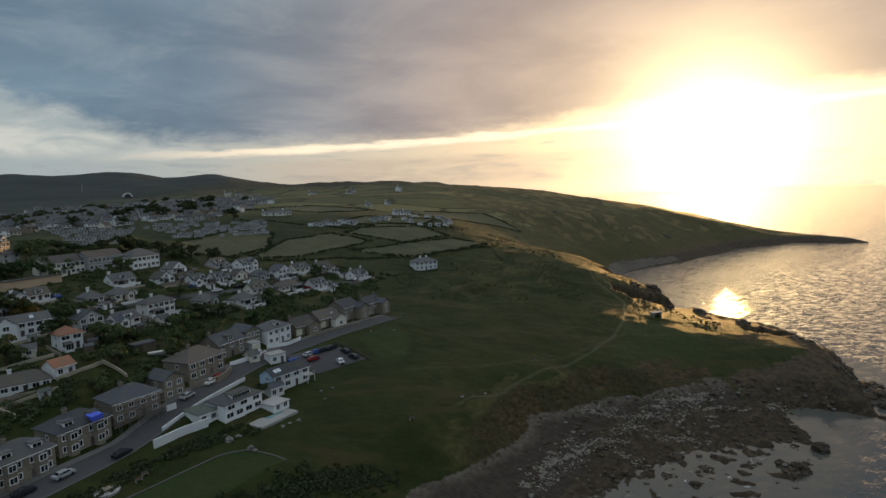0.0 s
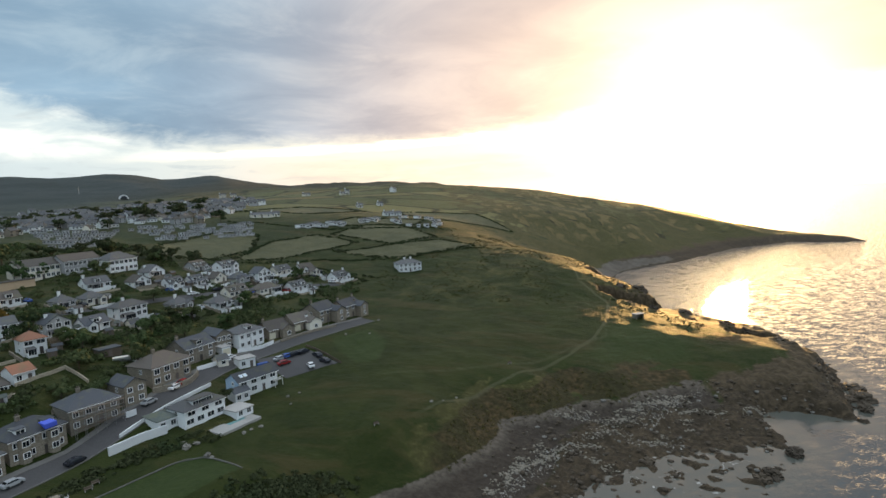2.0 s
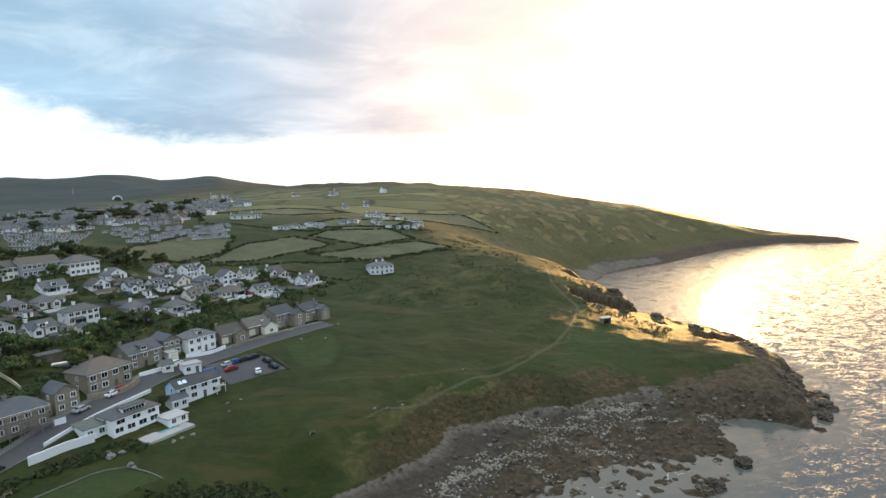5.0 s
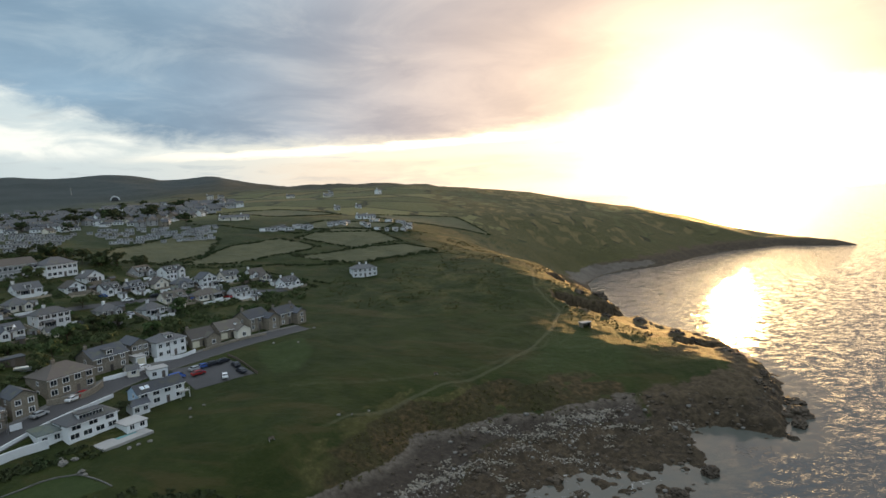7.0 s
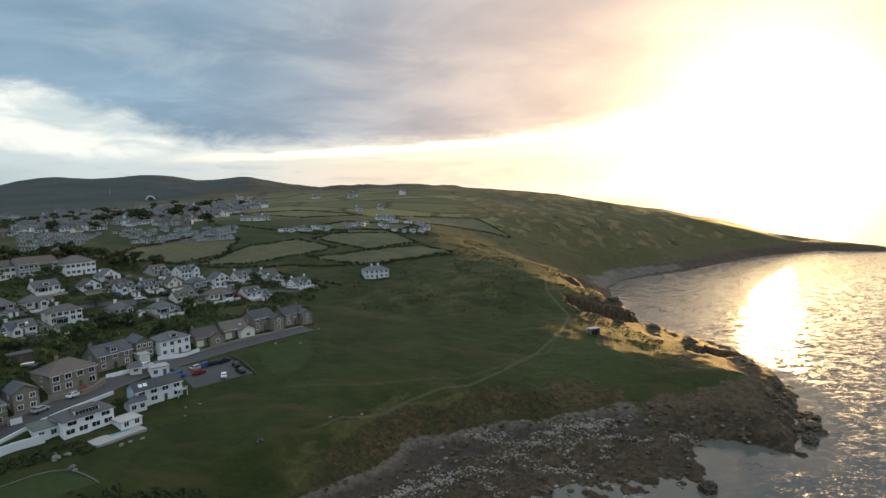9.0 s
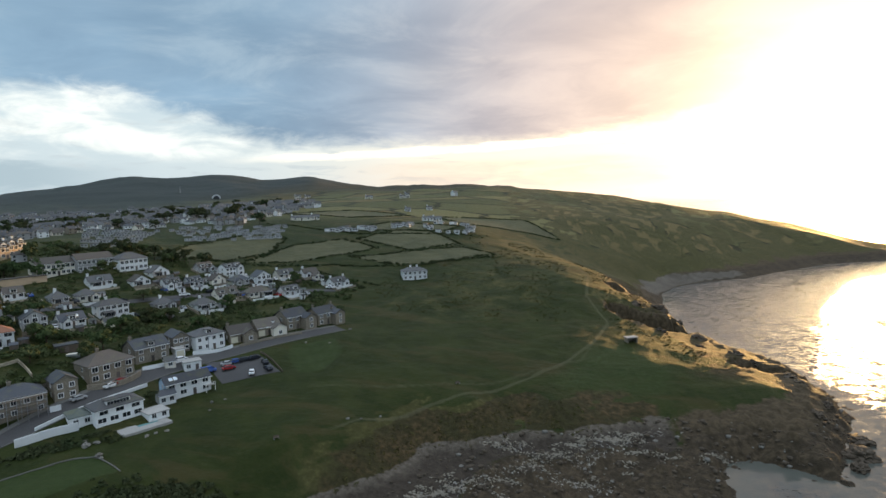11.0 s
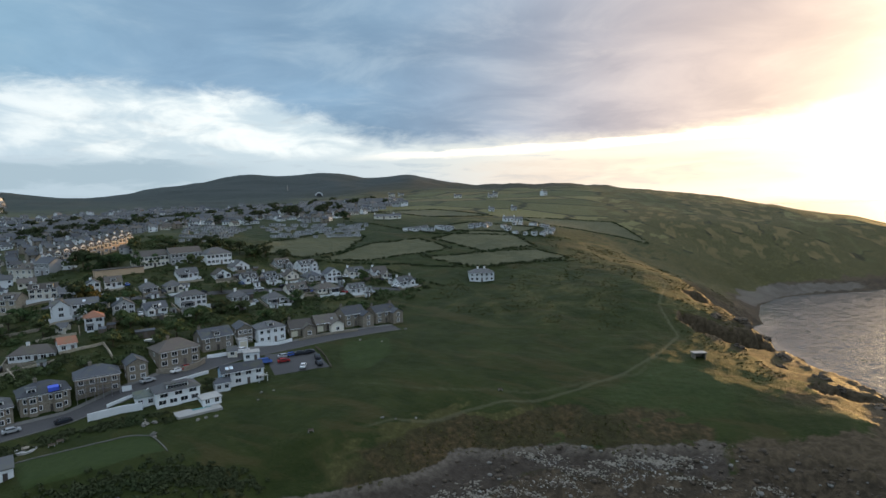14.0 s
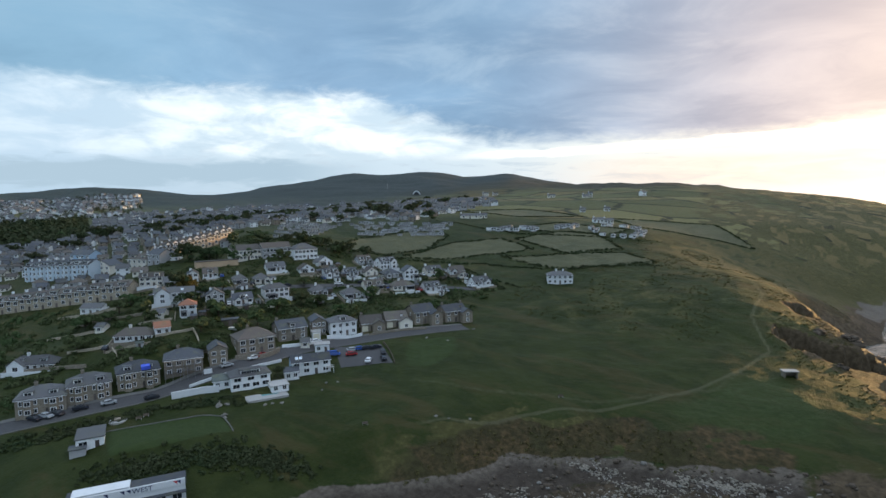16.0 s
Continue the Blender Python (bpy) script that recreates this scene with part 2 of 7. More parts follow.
def ground_cover():
    """Turf, scrub, fields, paths, beach and rock, chosen by the land's zones."""
    m, k, b = material("land", 0.9, 0.2)
    p = place(k)
    za, zb = k.put("ShaderNodeVertexColor", layer_name="zone_a"), k.put("ShaderNodeVertexColor", layer_name="zone_b")
    sa, sb, sc = k.put("ShaderNodeSeparateColor"), k.put("ShaderNodeSeparateColor"), k.put("ShaderNodeSeparateColor")
    k.wire(k.put("ShaderNodeVertexColor", layer_name="zone_c").outputs[0], sc.inputs[0])
    k.wire(za.outputs[0], sa.inputs[0])
    k.wire(zb.outputs[0], sb.inputs[0])
    rock, beach, path = sa.outputs
    field, lawn, scrub = sb.outputs
    n_big, n_mid, n_fine, n_tuft = k.noise(p, 0.012, 5, 0.6, 0.6), k.noise(p, 0.07, 5, 0.62, 0.8), k.noise(p, 0.6, 5, 0.65), k.noise(p, 2.5, 3, 0.6)
    grass = k.mix(k.span(n_mid, 0.32, 0.68), (0.012, 0.021, 0.005), (0.025, 0.034, 0.009))
    grass = k.mix(k.math("MULTIPLY", k.span(n_fine, 0.45, 0.75), 0.5), grass, (0.030, 0.037, 0.011))
    grass = k.mix(k.math("MULTIPLY", k.span(k.noise(k.vec("MULTIPLY", p, (0.5, 1.6, 1.0)), 0.05, 5, 0.65, 1.2), 0.5, 0.66), 0.65), grass, (0.046, 0.038, 0.015))
    wild = k.mix(k.span(n_mid, 0.35, 0.65), (0.055, 0.054, 0.020), (0.102, 0.088, 0.034))
    wild = k.mix(k.span(n_fine, 0.42, 0.7), k.mix(n_tuft, (0.028, 0.032, 0.011), (0.058, 0.052, 0.019)), wild)
    pale = k.mix(k.span(n_mid, 0.3, 0.7), (0.058, 0.061, 0.032), (0.086, 0.083, 0.044))
    turf = k.mix(k.span(n_fine, 0.3, 0.7), (0.021, 0.036, 0.011), (0.031, 0.047, 0.015))
    # field pattern of the far country, with dark hedges between the fields
    warp = k.vec("ADD", p, k.vec("SCALE", k.join(n_mid, n_big, 0.0), scale=26.0))
    cell = k.put("ShaderNodeTexVoronoi", feature="F1", voronoi_dimensions="2D")
    rim = k.put("ShaderNodeTexVoronoi", feature="DISTANCE_TO_EDGE", voronoi_dimensions="2D")
    for v in (cell, rim):
        v.inputs["Scale"].default_value = 0.0125
        k.wire(k.vec("MULTIPLY", warp, (1.0, 1.5, 1.0)), v.inputs["Vector"])
    tone = k.put("ShaderNodeSeparateColor")
    k.wire(cell.outputs["Color"], tone.inputs[0])
    acre = k.mix(tone.outputs[0], (0.046, 0.054, 0.020), (0.118, 0.110, 0.046))
    acre = k.mix(k.span(tone.outputs[1], 0.6, 0.7), acre, (0.110, 0.086, 0.036))
    acre = k.mix(k.span(rim.outputs[0], 0.06, 0.03), acre, (0.016, 0.020, 0.008))
    sep = k.put("ShaderNodeSeparateXYZ")
    k.wire(p, sep.inputs[0])
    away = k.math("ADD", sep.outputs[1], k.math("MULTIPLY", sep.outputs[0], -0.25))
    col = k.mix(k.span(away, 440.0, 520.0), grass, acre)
    # dark moor far off, its colour lowered further to stand for cloud shade
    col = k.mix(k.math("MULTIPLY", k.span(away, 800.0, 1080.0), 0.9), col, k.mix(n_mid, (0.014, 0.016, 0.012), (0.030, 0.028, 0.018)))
    # left hills: dark moor with the blue of distance haze mixed into the colour
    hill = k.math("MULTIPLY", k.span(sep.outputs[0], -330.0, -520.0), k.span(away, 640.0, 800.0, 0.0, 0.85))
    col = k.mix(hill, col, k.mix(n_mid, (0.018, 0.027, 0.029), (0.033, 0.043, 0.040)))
    col = k.mix(k.span(k.math("ADD", scrub, k.math("MULTIPLY", k.math("SUBTRACT", n_mid, 0.5), 0.9)), 0.35, 0.65), col, wild)
    scarp = k.mix(k.span(n_fine, 0.35, 0.7), k.mix(n_tuft, (0.016, 0.016, 0.008), (0.030, 0.025, 0.011)), k.mix(k.span(n_mid, 0.4, 0.62), (0.038, 0.036, 0.015), (0.080, 0.052, 0.026)))
    col = k.mix(k.span(k.math("ADD", sc.outputs[1], k.math("MULTIPLY", k.math("SUBTRACT", n_mid, 0.5), 0.8)), 0.35, 0.65), col, scarp)
    col = k.mix(k.span(k.math("ADD", field, k.math("MULTIPLY", k.math("SUBTRACT", n_fine, 0.5), 0.25)), 0.4, 0.6), col, pale)
    col = k.mix(k.span(k.math("ADD", lawn, k.math("MULTIPLY", k.math("SUBTRACT", n_fine, 0.5), 0.2)), 0.4, 0.6), col, turf)
    col = k.mix(k.math("MULTIPLY", k.span(k.math("ADD", path, k.math("MULTIPLY", k.math("SUBTRACT", n_fine, 0.5), 0.8)), 0.3, 0.85), 0.42), col, k.mix(n_tuft, (0.07, 0.068, 0.040), (0.115, 0.105, 0.062)))
    # shingle and weedy rock with pale sand in the hollows
    shingle = k.mix(k.span(n_fine, 0.35, 0.65), (0.066, 0.054, 0.043), (0.112, 0.095, 0.077))
    shingle = k.mix(k.span(n_tuft, 0.55, 0.75), shingle, (0.060, 0.051, 0.043))
    wet = k.span(k.math("ADD", sep.outputs[2], k.math("MULTIPLY", n_mid, 2.4)), 8.0, 6.5)
    shingle = k.mix(k.math("MULTIPLY", wet, 0.92), shingle, k.mix(k.span(n_fine, 0.3, 0.7), k.mix(n_tuft, (0.018, 0.014, 0.012), (0.036, 0.029, 0.025)), k.mix(n_tuft, (0.034, 0.027, 0.022), (0.062, 0.050, 0.040))))
    col = k.mix(k.span(k.math("ADD", beach, k.math("MULTIPLY", k.math("SUBTRACT", n_fine, 0.5), 0.7)), 0.35, 0.6), col, shingle)
    crag = k.mix(k.span(n_fine, 0.3, 0.7), (0.036, 0.027, 0.017), (0.080, 0.059, 0.037))
    weed = k.mix(k.span(n_fine, 0.35, 0.65), k.mix(n_tuft, (0.018, 0.014, 0.010), (0.045, 0.034, 0.023)), (0.072, 0.053, 0.035))
    weed = k.mix(k.math("MULTIPLY", k.span(k.noise(p, 0.16, 5, 0.68, 1.0), 0.44, 0.6), 0.7), weed, k.mix(n_tuft, (0.014, 0.012, 0.010), (0.036, 0.028, 0.020)))
    weed = k.mix(k.span(sep.outputs[2], 7.5, 5.0), crag, weed)
    spot = k.span(k.math("ADD", k.math("MULTIPLY", k.noise(p, 1.05, 5, 0.74, 0.5), 1.0), k.math("MULTIPLY", sc.outputs[0], 0.25)), 0.80, 0.85)
    col = k.mix(k.span(k.math("ADD", rock, k.math("MULTIPLY", k.math("SUBTRACT", n_fine, 0.5), 0.8)), 0.35, 0.6), col, weed)
    col = k.mix(spot, col, k.mix(n_tuft, (0.20, 0.19, 0.17), (0.36, 0.34, 0.31)))
    col = k.mix(k.span(k.math("ADD", sc.outputs[2], k.math("MULTIPLY", k.math("SUBTRACT", n_fine, 0.5), 0.5)), 0.4, 0.65), col, k.mix(k.span(n_mid, 0.3, 0.7), (0.070, 0.060, 0.050), (0.115, 0.100, 0.082)))
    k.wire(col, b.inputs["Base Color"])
    b.inputs["Roughness"].default_value = 0.7
    b.inputs["Specular IOR Level"].default_value = 0.12
    b.inputs["Specular Tint"].default_value = (1.0, 0.82, 0.50, 1)
    bump(k, b, k.math("ADD", k.math("MULTIPLY", n_fine, 1.2), k.math("MULTIPLY", n_tuft, 0.5)), 0.8, 0.5)
    return m


def sea_cover():
    m, k, b = material("sea_water", 0.12, 0.5)
    p = place(k)
    b.inputs["IOR"].default_value = 1.33
    # slopes of the ripples, in two sizes, crests lying across the wind
    run = k.vec("MULTIPLY", p, (0.75, 1.3, 1.0))
    tilt = (0.0, 0.0, 0.0)
    for size, much in ((0.26, 0.50), (0.85, 0.50), (2.9, 0.70)):
        n = k.put("ShaderNodeTexNoise")
        k.feed(n.inputs["Vector"], run)
        for key, v in (("Scale", size), ("Detail", 3.0), ("Roughness", 0.6), ("Distortion", 0.3)):
            k.feed(n.inputs[key], v)
        tilt = k.vec("ADD", tilt, k.vec("SCALE", k.vec("SUBTRACT", n.outputs["Color"], (0.5, 0.5, 0.5)), scale=much))
    sep = k.put("ShaderNodeVertexColor", layer_name="shallow")
    g = k.put("ShaderNodeSeparateColor")
    k.wire(sep.outputs[0], g.inputs[0])
    calm = k.span(g.outputs[0], 0.0, 0.8, 1.0, 0.35)             # sheltered pools lie flatter
    lean = k.vec("ADD", k.vec("SCALE", k.vec("MULTIPLY", tilt, (0.8, 1.0, 0.0)), scale=calm), (0.0, 0.0, 1.0))
    k.wire(k.vec("NORMALIZE", lean), b.inputs["Normal"])
    col = k.mix(k.math("MULTIPLY", g.outputs[0], 0.9), (0.045, 0.055, 0.056), (0.085, 0.088, 0.074))
    foam = k.noise(k.vec("MULTIPLY", p, (1.0, 1.0, 0.0)), 0.35, 6, 0.7, 1.0)
    froth = k.math("MULTIPLY", k.span(k.math("ADD", g.outputs[1], k.math("MULTIPLY", k.math("SUBTRACT", foam, 0.5), 2.4)), 1.22, 1.5), 0.5)
    col = k.mix(froth, col, (0.70, 0.70, 0.68))
    k.wire(col, b.inputs["Base Color"])
    k.wire(k.math("ADD", 0.06, k.math("MULTIPLY", froth, 0.6)), b.inputs["Roughness"])
    return m


def glass_cover():
    m, k, b = material("window_glass", 0.1, 0.25)
    own = k.put("ShaderNodeObjectInfo").outputs["Random"]
    k.wire(k.mix(own, (0.008, 0.009, 0.011), (0.03, 0.033, 0.036)), b.inputs["Base Color"])
    return m


LAND, SEA, GLASS = ground_cover(), sea_cover(), glass_cover()
PALEGREY = worn("pale_blue_grey_render", (0.52, 0.60, 0.66), 0.9, 0.85)
STONE_TAN = stone_wall("tan_granite_stone", (0.27, 0.225, 0.165), (0.44, 0.375, 0.29))
WHITE = worn("white_render", (0.70, 0.71, 0.71), 0.88, 0.85)
DULLW = worn("dull_white_panel", (0.46, 0.47, 0.48), 0.85, 0.7)
TAN = worn("tan_render", (0.50, 0.36, 0.24), 0.85, 0.85)
CREAM = worn("cream_render", (0.70, 0.65, 0.56), 0.88, 0.85)
GREYR = worn("grey_render", (0.36, 0.36, 0.36), 0.85, 0.85)
PALEBLUE = worn("pale_blue_render", (0.38, 0.52, 0.66), 0.9, 0.85)
STONE = stone_wall("granite_stone", (0.165, 0.140, 0.108), (0.285, 0.240, 0.186))
STONE_DARK = stone_wall("dark_granite_stone", (0.135, 0.118, 0.096), (0.24, 0.208, 0.168))
SLATE = roof_cover("slate_roof", (0.048, 0.052, 0.060))
BROWN = roof_cover("brown_tile_roof", (0.072, 0.060, 0.051))
GREYT = roof_cover("grey_tile_roof", (0.070, 0.070, 0.072))
ORANGE = roof_cover("orange_tile_roof", (0.19, 0.082, 0.048))
GREENR = roof_cover("green_felt_roof", (0.058, 0.070, 0.063))
FRAME = worn("white_window_frame", (0.78, 0.78, 0.77), 0.92, 0.5)
DOORM = worn("painted_door", (0.10, 0.08, 0.07), 0.8, 0.5, vary=0.5)
WOODM = worn("brown_wood", (0.13, 0.10, 0.075), 0.7, 0.7)
GARAGE = worn("cream_garage_door", (0.60, 0.55, 0.42), 0.9, 0.6)
CONC = worn("pale_concrete", (0.36, 0.35, 0.33), 0.8, 0.9)
TARMAC = worn("asphalt", (0.070, 0.068, 0.068), 0.75, 0.9, 0.8, 0.08, 0.0)
PAVING = worn("pavement_concrete", (0.125, 0.12, 0.112), 0.8, 0.9)
LINE = worn("white_road_paint", (0.6, 0.6, 0.58), 0.8, 0.7)
METAL = worn("grey_metal", (0.30, 0.30, 0.31), 0.85, 0.45, metal=0.8)
BLACK = worn("black_rubber", (0.02, 0.02, 0.02), 0.8, 0.8)
BLUEM = worn("blue_plastic_sheet", (0.05, 0.10, 0.55), 0.8, 0.5)
NAVY = worn("navy_paint", (0.02, 0.03, 0.09), 0.8, 0.6)
REDM = worn("red_paint", (0.45, 0.06, 0.06), 0.85, 0.5)
POOLW = worn("turquoise_pool_water", (0.12, 0.27, 0.27), 0.85, 0.1, spec=0.5)
ROCKM = worn("shore_rock", (0.095, 0.071, 0.049), 0.5, 0.85, 0.5, 0.15, 0.25, relief=0.8)
ROCKP = worn("pale_boulder", (0.22, 0.205, 0.18), 0.6, 0.85, 0.6, 0.2, 0.25, relief=0.6)
SLABM = worn("pale_shore_stone", (0.27, 0.238, 0.19), 0.6, 0.85, 0.8, 0.3, 0.0, relief=0.4)
LEAF = leaf_cover("garden_leaves", (0.034, 0.056, 0.022), (0.064, 0.098, 0.040), (0.066, 0.074, 0.034))
LEAF_DARK = leaf_cover("hedge_leaves", (0.022, 0.034, 0.016), (0.044, 0.064, 0.028), (0.046, 0.050, 0.025))
LEAF_GOLD = leaf_cover("dry_leaves", (0.07, 0.055, 0.016), (0.12, 0.09, 0.028), (0.06, 0.05, 0.016))
HEATH = leaf_cover("heath_leaves", (0.045, 0.042, 0.017), (0.105, 0.084, 0.033), (0.055, 0.062, 0.022))
BARK = worn("bark", (0.07, 0.05, 0.035), 0.6, 0.9)
CAR_PAINTS = [worn("car_paint_" + n, c, 0.95, 0.25, vary=0.0, relief=0.0, spec=0.6) for n, c in
              (("white", (0.7, 0.7, 0.7)), ("silver", (0.35, 0.36, 0.37)), ("dark", (0.02, 0.022, 0.03)), ("red", (0.28, 0.02, 0.02)), ("blue", (0.03, 0.08, 0.28)))]


# ---- the land ----
# spot heights of the land: x, y, z
SPOTS_VILLAGE = [
    (-55, 189.2, 25.9), (-51.7, 152.9, 20.4), (-35.2, 172.7, 22.6), (-13.2, 139.7, 16.8), (-41.8, 210.1, 29.2), (-22, 233.2, 27),
    (-17.6, 204.6, 25.9), (-69.3, 122.1, 19.6), (-85.8, 126.5, 20.9), (-101.2, 151.8, 35.2), (-99, 134.2, 30.8), (-92.4, 198, 35.2),
    (-29.7, 275, 34.7), (-80.3, 280.5, 41.2), (-133.1, 181.5, 41.8), (-152.9, 220, 49.5), (-176, 199.1, 50.6), (-205.7, 188.1, 41.8),
    (-190.3, 275, 62.7), (-63.8, 92.4, 15.4), (-46.2, 114.4, 18.2), (-33, 94.6, 8.8), (-110, 66, 12.1), (-165, 132, 28.6), (-117.7, 253, 48.4),
]
SPOTS_HEADLAND = [
    (-3.3, 299.2, 34.7), (5.5, 155.1, 15.4), (16.5, 176, 16.5), (36.3, 176, 14.9), (46.2, 162.8, 5.1), (33, 154, 4.6), (84.7, 170.5, 4.4), (69.3, 150.7, 0.9), (11, 128.7, 3.7),
    (-15.4, 123.2, 6.6), (22, 160.6, 6.6), (49.5, 178.2, 6.6), (88, 182.6, 6.6), (61.6, 181.5, 13.2), (99, 209, 14.3), (95.7, 234.3, 18.2), (89.1, 256.3, 20), (84.7, 297, 31.9), (88, 342.1, 36.3), (56.1, 300.3, 34.7),
    (44, 236.5, 22), (22, 209, 20.9), (135.3, 233.2, 13.5), (132, 243.1, 11.6), (133.1, 198, 12.1), (140.8, 345.4, 16.5), (126.5, 275, 13.2),
]
SPOTS_FAR = [
    (17.6, 336.6, 42.4), (-45.1, 355.3, 49.5), (-82.5, 349.8, 52.3), (11, 433.4, 57.2), (-24.2, 495, 61.6), (-20.9, 690.8, 82.5), (-104.5, 370.7, 58.9), (-110, 447.7, 67.1),
    (-183.7, 352, 63.8), (220, 572, 33), (132, 528, 41.8), (233.2, 760.1, 63.8), (310.2, 716.1, 46.2), (392.7, 672.1, 25.0), (450, 690, 8.0), (124.3, 996.6, 89.1), (-14.3, 1214.4, 102.3), (-341, 1491.6, 117.7),
    (-579.7, 1767.7, 158), (-713.9, 1458.6, 160), (-946, 1309, 154), (-1045, 1224.3, 118.8), (-929.5, 869, 101.2), (-1036.2, 726, 111.1), (-1117.6, 569.8, 102.3),
    (-462, 462, 55), (-704, 473, 68.2), (-330, 275, 55),
]
SPOTS_COVE = [(148, 440, 5.0), (152, 478, 5.5), (176, 508, 5.5), (214, 530, 7.0), (130, 420, 14.0)]
SPOTS_RIM = [(-385, 66, 16.5), (-880, 220, 44), (550, 2750, 44), (-550, 3850, 99), (-2750, 1650, 110), (-3300, -220, 66), (-4950, 4950, 99), (330, 1320, 44), (-385, 770, 77), (500, 650, 6), (-330, -220, 0)]
COAST = [(-5060, -440), (-550, -330), (-165, -44), (-77, 33), (-33, 79.2), (0, 101.2), (44, 118.8), (66, 121), (81.4, 125.4), (103.5, 143), (104.5, 156), (109.0, 167),
    (118.0, 170), (126.0, 163.5), (134.2, 157.8), (146, 178), (161.7, 202.4), (163, 222), (159, 252), (149, 268), (146, 287), (141, 312), (137, 335), (135.3, 368.5), (150, 388),
    (153, 412), (162, 450), (186, 488), (216, 510), (252, 528), (363, 616), (464.2, 654.5), (522.5, 616), (539, 649), (484, 770), (363, 1100), (330, 1760),
    (660, 2860), (660, 5060), (-5060, 5060)]

def tps_fit(pts):
    p = np.array(pts, float); n = len(p); xy = p[:, :2] / 100
    d = np.linalg.norm(xy[:, None] - xy[None], axis=2)
    a = np.zeros((n + 3, n + 3)); a[:n, :n] = d - np.eye(n) * 0.02
    a[:n, n] = a[n, :n] = 1; a[:n, n + 1:] = xy; a[n + 1:, :n] = xy.T
    return xy, np.linalg.solve(a, np.append(p[:, 2], [0, 0, 0]))
TPS = tps_fit(SPOTS_VILLAGE + SPOTS_HEADLAND + SPOTS_FAR + SPOTS_COVE + SPOTS_RIM)
def hills(x, y):
    xy, w = TPS; n = len(xy); x = np.asarray(x, float) / 100; y = np.asarray(y, float) / 100
    z = w[n] + w[n + 1] * x + w[n + 2] * y
    for (px, py), k in zip(xy, w[:n]):
        z = z + k * np.sqrt((x - px) ** 2 + (y - py) ** 2)
    return z
def shore(x, y):
    """Signed distance to the coastline, positive on land."""
    x = np.asarray(x, float); y = np.asarray(y, float)
    best = np.full(x.shape, 1e9); inside = np.zeros(x.shape, bool)
    for (ax, ay), (bx, by) in zip(COAST, COAST[1:] + COAST[:1]):
        dx, dy = bx - ax, by - ay
        k = np.clip(((x - ax) * dx + (y - ay) * dy) / (dx * dx + dy * dy), 0, 1)
        best = np.minimum(best, (x - ax - k * dx) ** 2 + (y - ay - k * dy) ** 2)
        if ay != by:
            inside ^= ((ay > y) != (by > y)) & (x < ax + (y - ay) * dx / dy)
    return np.where(inside, 1, -1) * np.sqrt(best)
def smin(a, b, k):
    h = np.clip(0.5 + 0.5 * (b - a) / k, 0, 1)
    return b + (a - b) * h - k * h * (1 - h)
def ground(x, y):
    h = hills(x, y); s = shore(x, y)
    bank = 0.95 - 0.5 * np.clip((y - 330) / 120, 0, 1)          # cliffs near the point, easier slopes beyond
    land = smin(h, 0.3 + s * bank, 3.0)
    return np.where(s > 0, np.maximum(land, -0.5 + 0.02*s), np.maximum(s * 0.25, -6))


def rough_noise(x, y, size, octaves=4, seed=0.0):
    """Smooth random relief made of turned sine waves, about -1 to 1."""
    z, amp, total = np.zeros(np.shape(x)), 1.0, 0.0
    rng = np.random.RandomState(int(seed * 10) + 7)
    for o in range(octaves):
        for j in range(4):
            a, ph, ph2 = rng.uniform(0, 6.28), rng.uniform(0, 6.28), rng.uniform(0, 6.28)
            k = 6.28 / size * rng.uniform(0.8, 1.3)
            u, v = np.cos(a) * x + np.sin(a) * y, -np.sin(a) * x + np.cos(a) * y
            z = z + amp * np.sin(k * u + ph + 1.3 * np.sin(k * 0.7 * v + ph2)) / 2
        total += amp
        amp, size = amp * 0.5, size * 0.47
    return z / total


def step(a, b, v):
    h = np.clip((v - a) / (b - a), 0, 1)
    return h * h * (3 - 2 * h)


def inside(poly, x, y, soft=1.5):
    """1 within a convex polygon given anticlockwise or clockwise, fading over a soft rim."""
    d = np.full(np.shape(x), 1e9)
    cx, cy = sum(p[0] for p in poly) / len(poly), sum(p[1] for p in poly) / len(poly)
    for (ax, ay), (bx, by) in zip(poly, poly[1:] + poly[:1]):
        nx, ny = by - ay, ax - bx
        ln = math.hypot(nx, ny)
        sgn = 1 if (cx - ax) * nx + (cy - ay) * ny > 0 else -1
        d = np.minimum(d, sgn * ((x - ax) * nx + (y - ay) * ny) / ln)
    return step(-soft, soft, d)


def near_line(line, x, y):
    """Distance to a polyline."""
    best = np.full(np.shape(x), 1e9)
    for (ax, ay), (bx, by) in zip(line, line[1:]):
        dx, dy = bx - ax, by - ay
        k = np.clip(((x - ax) * dx + (y - ay) * dy) / (dx * dx + dy * dy), 0, 1)
        best = np.minimum(best, np.hypot(x - ax - k * dx, y - ay - k * dy))
    return best


PATH_LINE = [(-46, 116), (-35, 124), (-21, 135), (-6, 146), (9, 160), (21, 172), (36, 182), (54, 196), (69, 213), (81, 232), (91, 259), (88, 271), (85, 286), (90, 320), (84, 350), (100, 400), (140, 470)]
PATH_SIDE = [(81, 232), (74, 214), (40, 190), (10, 178), (-15, 170)]
ROAD_LINE = [(-140, 45), (-112, 80), (-94, 101), (-84.5, 115), (-79, 126), (-74.5, 137), (-71, 147), (-66.5, 162), (-61, 175), (-53, 187), (-42, 198), (-31, 208), (-21, 222.5)]
UPPER_ROAD = [(-150, 170), (-128, 186), (-112, 205), (-98, 223), (-84, 238), (-68, 252), (-50, 266), (-38, 270)]
GREEN = [(-74, 102), (-55, 124.5), (-43, 118.5), (-60.5, 95)]
